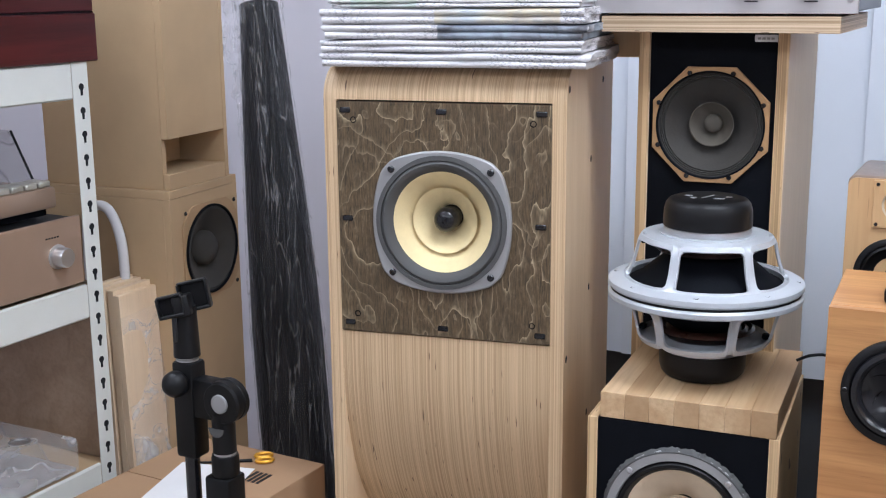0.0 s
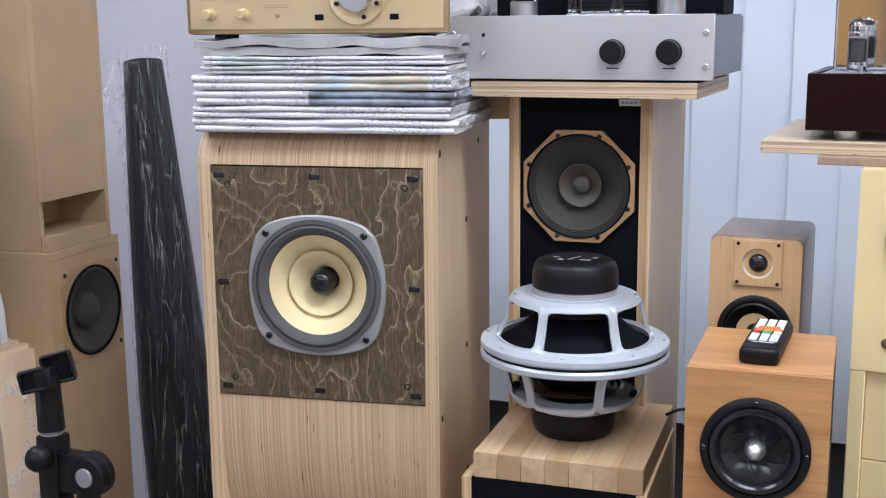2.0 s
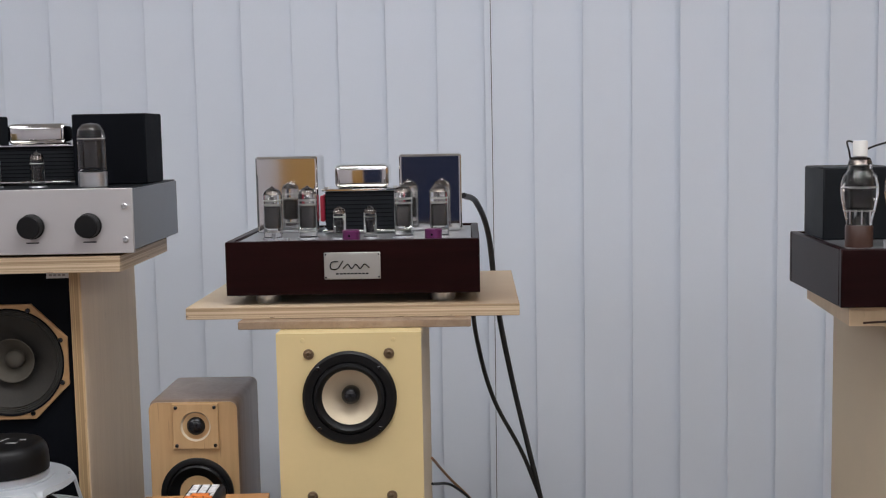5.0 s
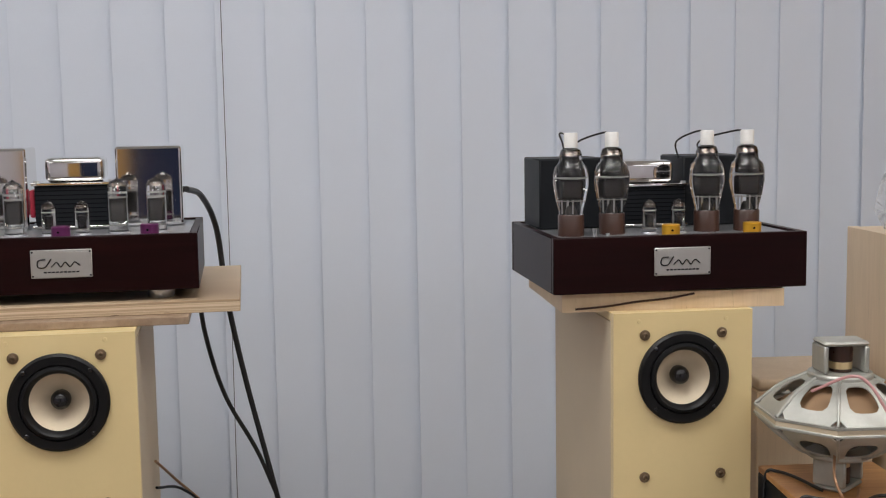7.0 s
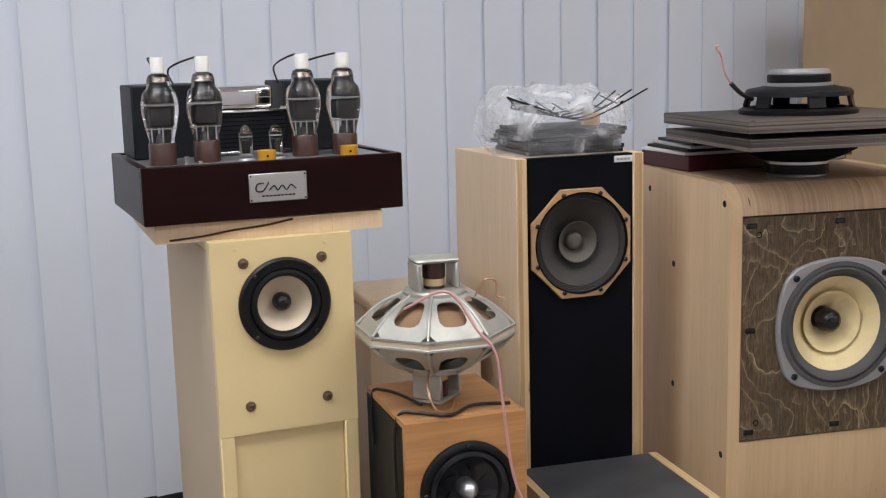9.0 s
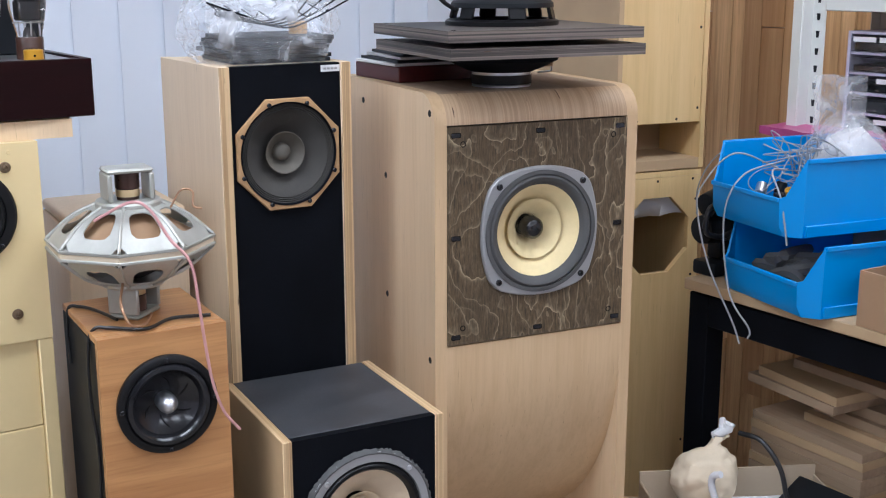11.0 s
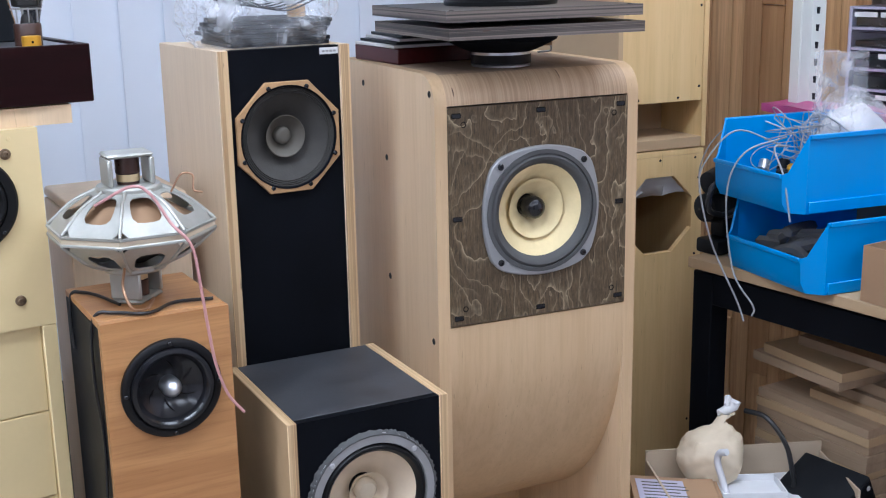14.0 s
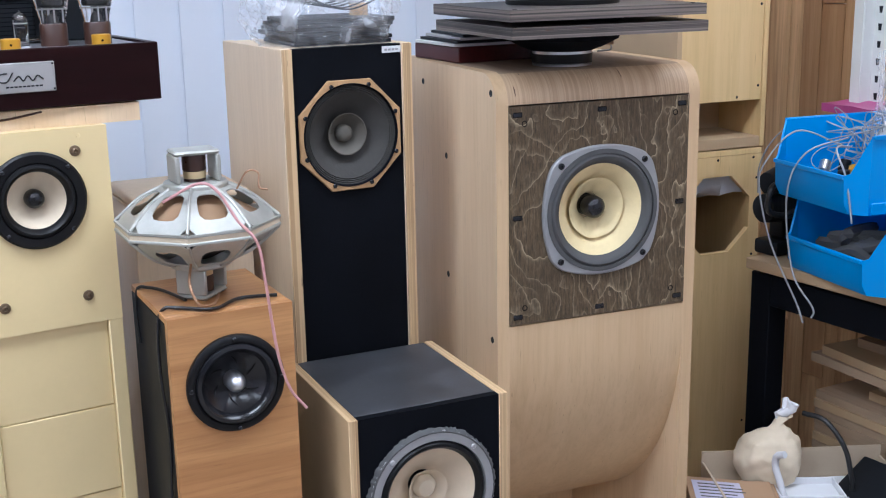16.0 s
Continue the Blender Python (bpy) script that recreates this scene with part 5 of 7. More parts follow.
def woofer(m, label):
    """Ten-inch woofer lying on its magnet: black boot, pale cast basket with six windows, dark cone."""
    t = thing("woofer", label, "loudspeaker", m, "coupled woofers")
    part("magnet_boot", lathe([(0.0, 0), (0.046, 0), (0.052, 0.002), (0.0565, 0.007), (0.0590, 0.016), (0.0595, 0.026), (0.0595, 0.036), (0.0, 0.036)], 56), M["black_soft"], t, "black rubber magnet boot")
    part("top_plate", lathe([(0.0575, 0.0362), (0.0588, 0.037), (0.0588, 0.0445), (0.0, 0.0445)], 56), M["steel"], t, "bare steel top plate")
    rim = part("basket_rim", lathe([(0.104, 0.1030), (0.112, 0.1035), (0.1275, 0.1055), (0.1315, 0.1075), (0.132, 0.111), (0.132, 0.1135), (0.129, 0.1165), (0.108, 0.1165), (0.104, 0.112), (0.104, 0.1030)], 80), M["white_cast"], t, "pale grey cast basket rim")
    part("collar", lathe([(0.050, 0.0447), (0.064, 0.0450), (0.064, 0.049), (0.050, 0.052), (0.050, 0.0447)], 56), M["white_cast"], t)
    basket_shell(t, [(0.062, 0.0470), (0.078, 0.0485), (0.088, 0.0505), (0.0925, 0.057), (0.0955, 0.070), (0.0995, 0.085), (0.105, 0.098), (0.112, 0.1045)], 6, radians(30), 0.37, 0.95, 0.435, M["white_cast"])
    part("spider", lathe([(0.030, 0.062)] + [(0.034 + 0.0045 * k, 0.066 + (0.002 if k % 2 else -0.001)) for k in range(9)], 48), M["bakelite"], t)
    part("cone", lathe([(0.030, 0.058), (0.045, 0.068), (0.070, 0.086), (0.092, 0.104), (0.108, 0.111), (0.116, 0.111)], 64), M["black"], t, "dark cone")
    part("gasket", lathe([(0.1285, 0.1167), (0.1285, 0.118), (0.106, 0.118)], 72), M["black_soft"], t)
    for k in range(8):
        a = radians(45 * k + 10)
        o = part("bolt_hole", lathe([(0.0032, 0.0), (0.0028, -0.0008), (0, -0.0008)], 12, Matrix.Rotation(math.pi, 4, "X")), M["charcoal"], rim)
        o.matrix_basis = at(0.1225 * math.cos(a), 0.1225 * math.sin(a), 0.1046)
    for sx in (-1, 1):
        part("terminal", box(sx * 0.084 - 0.005, -0.008, 0.055, sx * 0.084 + 0.005, 0.008, 0.061, 0.002), M["black"], t)
        part("terminal_post", lathe([(0.0025, 0), (0.0025, 0.010), (0, 0.010)], 10, at(sx * 0.084, 0.004, 0.046)), M["steel"], t)


WX, WY = -0.234, 1.575
STRETCH = Matrix.Diagonal((1, 1, 1.058, 1))
woofer(pose(WX, WY, 0.7473, 0, 0, 8) @ STRETCH, "woofer with black magnet boot, facing up on the block")
woofer(pose(WX, WY, 0.9973, 180, 0, 20) @ STRETCH, "woofer with white basket, face down on another woofer")
_boot = thing("boot_print", "pale worn print on the magnet boot", "print", pose(WX, WY, 0.9975))
part("print_bar", box(-0.032, -0.004, 0, -0.022, 0.002, 0.0004, 0), M["frame_grey"], _boot)
part("print_bar", box(-0.020, -0.020, 0, -0.013, -0.012, 0.0004, 0), M["frame_grey"], _boot)
part("print_bar", box(-0.003, -0.015, 0, 0.000, 0.016, 0.0004, 0, m=Matrix.Rotation(-0.3, 4, "Z")), M["frame_grey"], _boot)
part("print_bar", box(0.010, -0.013, 0, 0.024, -0.006, 0.0004, 0), M["frame_grey"], _boot)
part("print_bar", box(0.022, 0.006, 0, 0.030, 0.011, 0.0004, 0), M["frame_grey"], _boot)
_w = thing("speaker_wire", "grey wire looping from the wooden block", "wire", pose(-0.095, 1.68, 0.749))
part("wire", hose([(-0.03, 0.0, 0.002), (-0.01, 0.0, 0.012), (0.012, 0.01, 0.010), (0.02, 0.02, -0.02), (0.012, 0.03, -0.07), (0.01, 0.04, -0.3)], 0.0022, 8), M["charcoal"], _w)


def remote(m):
    t = thing("remote_control", "black remote control with white, orange and green keys", "remote control", m)
    part("body", box(-0.024, 0, 0, 0.024, 0.155, 0.021, 0.006, 3), M["black_soft"], t)
    part("face", box(-0.021, 0.028, 0.0208, 0.021, 0.150, 0.0216, 0.0003), M["charcoal"], t)
    for r in range(3):
        for c in range(3):
            part("white_key", box(-0.018 + 0.0125 * c, 0.035 + 0.0115 * r, 0.0216, -0.0075 + 0.0125 * c, 0.044 + 0.0115 * r, 0.0238, 0.0008), M["paper"], t)
    for x0, x1, y0, mt in ((-0.018, -0.008, 0.072, "red"), (-0.006, 0.006, 0.072, "green"), (0.008, 0.018, 0.072, "paper"), (-0.018, -0.007, 0.084, "orange_key"), (-0.006, 0.006, 0.082, "orange_key"), (0.007, 0.018, 0.084, "orange_key"), (-0.012, 0.012, 0.095, "orange_key"), (-0.018, -0.013, 0.096, "paper"), (0.013, 0.018, 0.096, "paper")):
        part("key", box(x0, y0, 0.0216, x1, y0 + 0.009, 0.0242, 0.001), M[mt], t)
    for r in range(3):
        for c in range(3):
            part("white_key", box(-0.018 + 0.0125 * c, 0.109 + 0.0125 * r, 0.0216, -0.0075 + 0.0125 * c, 0.1185 + 0.0125 * r, 0.0238, 0.0008), M["paper"], t)
    part("print_bar", box(-0.014, 0.0295, 0.0216, 0.014, 0.0325, 0.0219, 0), M["paper"], t)


M["green"] = paint("green_rubber", (0.06, 0.40, 0.12), 0.5)
M["orange_key"] = paint("orange_rubber", (0.75, 0.20, 0.03), 0.5)
remote(pose(0.036, 1.455, 0.9052, 0, 0, 1))

# cables behind the cream speaker
for name, label, pts, r, mt in (
    ("power_cable", "black power cable hanging from the amplifier", [(0.383, 1.93, 1.295), (0.403, 1.99, 1.28), (0.423, 2.06, 1.22), (0.436, 2.08, 1.10), (0.463, 2.10, 0.95), (0.518, 2.12, 0.70), (0.563, 2.13, 0.45), (0.588, 2.15, 0.006)], 0.0048, "cable"),
    ("power_cable", "black power cable hanging from the amplifier", [(0.393, 1.93, 1.17), (0.393, 1.98, 1.14), (0.400, 2.02, 1.05), (0.428, 2.08, 0.93), (0.488, 2.11, 0.80), (0.536, 2.13, 0.62), (0.548, 2.13, 0.3), (0.558, 2.15, 0.006)], 0.0038, "cable"),
    ("speaker_wire", "brown speaker wire behind the cream speaker", [(0.33, 1.80, 0.905), (0.352, 1.9, 0.845), (0.40, 1.95, 0.775), (0.425, 1.97, 0.70), (0.44, 2.0, 0.4), (0.46, 2.0, 0.004)], 0.0022, "copper"),
    ("speaker_wire", "dark speaker wire behind the cream speaker", [(0.33, 1.80, 0.865), (0.36, 1.9, 0.83), (0.41, 1.95, 0.765), (0.435, 1.97, 0.69), (0.45, 2.02, 0.4), (0.47, 2.02, 0.004)], 0.0022, "charcoal"),
):
    t = thing(name, label, "cable", at(*pts[-1]))
    part("cord", hose([tuple(Vector(p) - Vector(pts[-1])) for p in pts], r, 8), M[mt], t)
_fb = thing("floor_box", "black equipment box on the floor behind the speakers", "box", pose(0.44, 1.98, 0))
part("body", box(-0.06, 0, 0, 0.06, 0.16, 0.655, 0.003), M["charcoal"], _fb)
part("lid", box(-0.062, -0.002, 0.6555, 0.062, 0.162, 0.67, 0.003), M["charcoal"], _fb)


# ---- shelf, raw cabinets and stand beside the left speaker ----
def slotted_post(parent, x, y, z0, z1, sx=1):
    """Steel angle post with a row of keyhole slots on the flange that faces +x."""
    p = part("post", box(x - 0.0018, y, z0, x, y + 0.034, z1, 0.0004), M["shelf"], parent)
    part("flange", box(x - 0.034, y + 0.0322, z0, x - 0.002, y + 0.034, z1, 0.0004), M["shelf"], p)
    n = int((z1 - z0) / 0.038)
    for k in range(n):
        zz = z0 + 0.02 + 0.038 * k
        part("keyhole", prism([(0.0055 * math.cos(radians(a)), 0.0055 * math.sin(radians(a)) + 0.004) for a in range(-60, 241, 25)] + [(-0.0022, -0.010), (0.0022, -0.010)], 0.0, 0.0006, at(x, y + 0.018, zz) @ Matrix(((0, 0, 1, 0), (1, 0, 0, 0), (0, 1, 0, 0), (0, 0, 0, 1)))), M["charcoal"], p)
    return p


def shelf_unit(name, label, X, Y0, Y1, depth, levels, top):
    t = thing(name, label, "shelving", at(X, Y1, 0))
    for yy in (0.0, Y0 - Y1):
        slotted_post(t, 0, yy, 0, top)
        slotted_post(t, -depth, yy, 0, top)
    for z in levels:
        b = part("beam", box(-0.006, Y0 - Y1 + 0.036, z - 0.058, 0.002, -0.001, z, 0.003), M["shelf"], t, "white steel beam")
        part("beam_lip", box(-0.020, Y0 - Y1 + 0.036, z - 0.022, -0.0062, -0.001, z - 0.017, 0.001), M["shelf"], b)
        part("shelf_panel", box(-depth + 0.002, Y0 - Y1 + 0.036, z - 0.016, -0.0065, 0.03, z - 0.004, 0.0005), M["mdf"], t, "brown shelf panel")
    return t


shelf_unit("slotted_shelf", "white slotted steel shelf with equipment on it", -1.216, 0.25, 1.413, 0.42, (0.492, 0.805, 1.165), 1.166)
_e = thing("back_board", "grey-brown plywood board standing inside the lower shelf", "board", pose(-1.426, 1.432, 0.489))
part("panel", box(-0.20, 0.0, 0.0, 0.205, 0.012, 0.252, 0.001), M["worn_shaded"], _e)

_rc = thing("red_case", "dark red lacquered wooden case on the shelf", "case", pose(-1.425, 1.0, 1.1655))
part("lower_body", box(-0.19, -0.45, 0, 0.215, 0.468, 0.076, 0.002), M["red_case"], _rc)
part("lid", box(-0.19, -0.45, 0.078, 0.213, 0.466, 0.26, 0.002), M["red_case"], _rc)
part("seam", box(-0.188, -0.448, 0.0755, 0.2125, 0.465, 0.0785, 0), M["black"], _rc)


def tuner(m):
    t = thing("stereo_receiver", "rose-gold stereo receiver with a silver knob, on the shelf", "receiver", m)
    part("case", box(-0.30, -0.40, 0.008, -0.007, 0.0, 0.112, 0.001), M["charcoal"], t)
    fp = part("front_plate", box(-0.0065, -0.402, 0.004, 0.0, 0.002, 0.116, 0.0015), M["gold_beige"], t, "brushed rose-gold front")
    k = part("knob", lathe([(0.020, 0), (0.020, 0.0015), (0.0165, 0.003), (0.016, 0.020), (0.0145, 0.022), (0, 0.0222)], 36, Matrix.Rotation(radians(90), 4, "Y")), M["steel"], t)
    k.matrix_basis = at(0, -0.052, 0.057)
    for kk in range(5):
        part("caption", box(0.0, -0.075 + 0.006 * kk, 0.088, 0.0005, -0.071 + 0.006 * kk, 0.0905, 0), M["charcoal"], fp)
    for y in (-0.36, -0.04):
        part("foot", lathe([(0.015, 0), (0.015, 0.0078), (0, 0.0078)], 20, at(-0.05, y, 0)), M["black"], t)


tuner(pose(-1.219, 1.408, 0.8052))


def turntable(m):
    t = thing("cassette_deck", "beige cassette deck with a tilted clear lid, on the receiver", "deck", m)
    part("body", box(-0.28, -0.42, 0.012, 0.0, 0.0, 0.046, 0.004, 2), M["gold_beige"], t)
    part("plinth", box(-0.27, -0.41, 0.0, -0.012, -0.012, 0.0118, 0.001), M["black"], t)
    for k in range(5):
        part("key", box(-0.045, -0.028 - 0.028 * k, 0.0462, -0.006, -0.004 - 0.028 * k, 0.056, 0.002), M["tin"], t)
    lid = prism([(-0.27, 0.0), (-0.045, 0.0), (-0.09, 0.085), (-0.26, 0.095)], 0, 0.40, at(0, 0.0, 0.0465, FACE))
    part("lid", lid, M["smoke"], t, "smoky clear plastic lid")
    part("lid_edge", hose([(-0.045, -0.001, 0.047), (-0.0675, -0.001, 0.0895), (-0.09, -0.001, 0.132)], 0.002, 6, 3), M["charcoal"], t)


turntable(pose(-1.252, 1.395, 0.9215))

_ac = thing("acrylic_base", "clear acrylic equipment base with round holes, on the shelf", "equipment base", pose(-1.222, 1.37, 0.4925))
part("block", box(-0.28, -0.42, 0, 0.0, 0.0, 0.058, 0.004, 2), M["frost"], _ac)
part("mirror_plate", box(-0.275, -0.415, 0.0005, -0.005, -0.005, 0.006, 0), M["alu"], _ac)
for i in range(2):
    for j in range(4):
        o = part("hole_ring", lathe([(0.018, 0.0), (0.018, 0.0012), (0.014, 0.0016), (0.0138, -0.0005), (0, -0.0005)], 28), M["black_gloss" if (i + j) % 3 else "steel"], _ac)
        o.matrix_basis = at(-0.07 - 0.10 * i, -0.06 - 0.085 * j, 0.0586)

for k, (x, y, w, h, a) in enumerate(((-1.282, 1.495, 0.014, 0.775, -1.0), (-1.264, 1.497, 0.016, 0.772, -1.2), (-1.244, 1.50, 0.014, 0.768, -1.2), (-1.226, 1.50, 0.014, 0.760, -1.6))):
    t = thing("leaning_board", "tall pale plywood board leaning upright beside the shelf", "board", pose(x, y, 0, 0, a, 0), "leaning boards")
    part("panel", box(0, 0, 0.0005, w, 0.095, h, 0.0006), M["veneer_pale"], t)
_pl = thing("plastic_sheet", "milky plastic sheet hanging beside the boards", "plastic sheet", pose(-1.200, 1.50, 0, 0, -3, 0))
_bm = gridbox(0, 0, 0.001, 0.006, 0.10, 0.72, (1, 8, 20))
part("sheet", crumpled(_bm, 0.014, 9, 2.0), M["bag"], _pl)
_hs = thing("white_hose", "white plastic hose bent over behind the shelf", "hose", pose(-1.315, 1.52, 0.0))
part("tube", hose([(-0.06, 0.06, 0.40), (-0.05, 0.05, 0.84), (-0.03, 0.05, 0.895), (0.005, 0.05, 0.895), (0.028, 0.05, 0.85), (0.034, 0.05, 0.78), (0.030, 0.05, 0.60), (0.025, 0.05, 0.002)], 0.009, 10), M["cotton"], _hs)


def mdf_cabinets(m):
    t = thing("mdf_speaker", "raw brown fibreboard speaker with a dark round driver", "speaker", m @ at(-0.009, 0, 0), "raw cabinets")
    W, D, H = 0.216, 0.30, 0.93
    for sx in (-1, 1):
        x0, x1 = sorted((sx * W / 2, sx * (W / 2 - 0.015)))
        part("side_panel", box(x0, 0.0135, 0, x1, D, H - 0.0155, 0.0008), M["mdf"], t)
    part("top_panel", box(-W / 2, 0.0, H - 0.015, W / 2, D, H, 0.0008), M["mdf"], t)
    part("front_panel", plate_hole(-W / 2, 0, W / 2, H - 0.0153, 0.012, 0.805, 0.080, 0, 0.0133), M["mdf"], t)
    # Sheet in shade colour closes the hollow behind this driver.
    part("inside", box(-W / 2 + 0.016, 0.06, 0.6, W / 2 - 0.016, 0.07, H - 0.016, 0), M["dark"], t)
    d = part("driver", ring(0.081, lambda a: min(0.0885 / max(abs(math.cos(a)), abs(math.sin(a))), 0.104), 0, 0.003, 96, FACE), M["mdf_edge"], t, "tan gasket with a dark driver")
    d.matrix_basis = at(0.012, -0.0003, 0.805)
    part("rim", lathe([(0.0835, 0.003), (0.0835, 0.006), (0.080, 0.0065), (0.079, 0.002)], 56, FACE), M["black"], d)
    part("cone", lathe([(0.0795, 0.003), (0.074, 0.004), (0.068, -0.001), (0.045, -0.014), (0.030, -0.022)], 56, FACE), M["cone_grey"], d)
    part("dust_cap", lathe([(0.033, -0.022), (0.032, -0.010), (0.024, 0.0), (0.012, 0.004), (0, 0.005)], 40, FACE), M["cone_grey"], d)
    screws("screw", [(sx * 0.079, sz * 0.079, -0.003) for sx in (-1, 1) for sz in (-1, 1)], 0.004, 0.002, d)
    u = thing("mdf_horn_box", "raw brown fibreboard box with a slot port, standing on another", "speaker", m @ at(-0.013, 0.003, H + 0.0005), "raw cabinets")
    W2, H2 = 0.189, 0.62
    for sx in (-1, 1):
        x0, x1 = sorted((sx * W2 / 2, sx * (W2 / 2 - 0.012)))
        part("side_panel", box(x0, 0.0135 if sx < 0 else 0.0, 0, x1, 0.27, H2 - 0.013, 0.0008), M["mdf"], u)
    part("front_panel", box(-W2 / 2, 0, 0.090, W2 / 2 - 0.0125, 0.0133, H2 - 0.013, 0.0008), M["mdf"], u)
    part("sill", box(-W2 / 2, 0, 0.0, W2 / 2 - 0.0125, 0.0133, 0.028, 0.0008), M["mdf"], u)
    part("port_floor", box(-W2 / 2 + 0.0125, 0.0135, 0.014, W2 / 2 - 0.0125, 0.20, 0.027, 0), M["mdf"], u)
    part("port_roof", box(-W2 / 2 + 0.0125, 0.0135, 0.092, W2 / 2 - 0.0125, 0.20, 0.104, 0), M["mdf"], u)
    part("port_back", box(-W2 / 2 + 0.0125, 0.10, 0.0275, W2 / 2 - 0.0125, 0.11, 0.0915, 0), M["mdf"], u)
    part("top_panel", box(-W2 / 2, 0, H2 - 0.0125, W2 / 2, 0.27, H2, 0.0008), M["mdf"], u)


mdf_cabinets(pose(-1.2045, 1.716, 0, 0, 0, 95.0))

# wrapped roll leaning in the corner
_top3, _bot3 = Vector((-1.352, 2.10, 1.243)), Vector((-1.120, 1.885, 0.0))
_ax = (_top3 - _bot3)
_rm = Matrix.Translation(_bot3) @ _ax.to_track_quat("Z", "Y").to_matrix().to_4x4()
_ln = _ax.length
_rl = thing("wrapped_roll", "black roll wrapped in clear plastic film, leaning in the corner", "roll", _rm)


def girth(f):
    """Radius of the roll from foot to top."""
    return 0.074 - 0.033 * max(0.0, (f - 0.45) / 0.55) ** 1.2


_bm = bmesh.new()
lathe([(0.0, 0.012), (0.074, 0.012)] + [(girth(k / 24), 0.012 + (_ln - 0.012) * k / 24) for k in range(25)] + [(0.036, _ln), (0.035, _ln - 0.12), (0, _ln - 0.12)], 44, None, _bm)
for v in _bm.verts:
    k = noise.noise(Vector((v.co.x * 14, v.co.y * 14, v.co.z * 3)))
    v.co.x *= 1 + 0.03 * k
    v.co.y *= 1 + 0.03 * k
part("roll", _bm, M["roll"], _rl)
_bm = bmesh.new()
bmesh.ops.create_grid(_bm, x_segments=24, y_segments=60, size=0.5)
for v in _bm.verts:
    u, w = v.co.x + 0.5, v.co.y + 0.5
    k = noise.noise(Vector((u * 3, w * 7, 1.3))) + 0.5 * noise.noise(Vector((u * 8, w * 20, 4.1)))
    v.co = _rm.inverted() @ Vector((-1.425 + 0.10 * u * (0.5 + 0.5 * w) + 0.055 * (1 - w), 2.06 + 0.03 * k, 0.90 + 0.35 * w + 0.01 * k))
part("loose_film", _bm, M["bag"], _rl, "loose creased end of the film", 30)
_bm = bmesh.new()
lathe([(girth(k / 90) + 0.003, 0.014 + (_ln + 0.012) * k / 90) for k in range(91)], 160, None, _bm)
for v in _bm.verts:
    a = math.atan2(v.co.y, v.co.x)
    z = v.co.z
    slant = a + 0.55 * math.sin(2.1 * z + 1.0)
    pleat = abs(noise.noise(Vector((5.5 * math.cos(slant), 5.5 * math.sin(slant), z * 1.3)))) + 0.6 * abs(noise.noise(Vector((13 * math.cos(slant), 13 * math.sin(slant), z * 2.6 + 4.0))))
    gather = math.exp(-((z - _ln * 0.86) / 0.035) ** 2)
    frill = max(0.0, (z - _ln * 0.90) / (_ln * 0.10))
    q = 1 + 0.10 * (0.5 - pleat) - 0.05 * gather + 0.35 * frill * pleat
    v.co.x *= q
    v.co.y *= q
part("film", _bm, M["wrap"], _rl, "creased clear film", 30)

# carton with paper and scissors, microphone stand before it
_cb = thing("cardboard_box", "brown cardboard box with a sheet of paper on top", "carton", pose(-1.0, 1.40, 0, 0, 0, -1.5))
part("body", box(-0.137, -0.22, 0, 0.137, 0.163, 0.498, 0.003, 2), M["carton"], _cb)
part("flap", box(-0.1365, -0.2195, 0.4983, 0.1365, -0.016, 0.5, 0.0005), M["carton"], _cb)
part("flap", box(-0.1365, -0.014, 0.4983, 0.1365, 0.1625, 0.5, 0.0005), M["carton"], _cb)
for k in range(4):
    part("print_bar", box(0.055 + 0.009 * k, 0.045, 0.5, 0.061 + 0.009 * k, 0.085, 0.5003, 0, m=at(0.0, 0.0, 0)), M["charcoal"], _cb)
part("print_bar", lathe([(0.008, 0.5), (0.008, 0.5003), (0, 0.5003)], 16, at(0.046, 0.03, 0)), M["charcoal"], _cb)
_sh = thing("paper_sheet", "white paper sheet on the cardboard box", "paper", pose(-0.98, 1.42, 0.5003, 0, 0, 14))
part("sheet", box(-0.085, -0.11, 0, 0.045, 0.06, 0.0008, 0), M["paper"], _sh)
_sc = thing("scissors", "scissors with yellow handles on the cardboard box", "scissors", pose(-0.975, 1.515, 0.5012, 0, 0, 40))
part("blade", prism([(0, 0.004), (-0.09, 0.012), (-0.092, 0.008), (0, -0.006)], 0, 0.002), M["charcoal"], _sc)
for y in (-0.010, 0.012):
    part("handle", hose([(0.02 + 0.014 * math.cos(2 * math.pi * k / 10), y + 0.009 * math.sin(2 * math.pi * k / 10), 0.003) for k in range(11)], 0.003, 6, 3), M["yellow"], _sc)


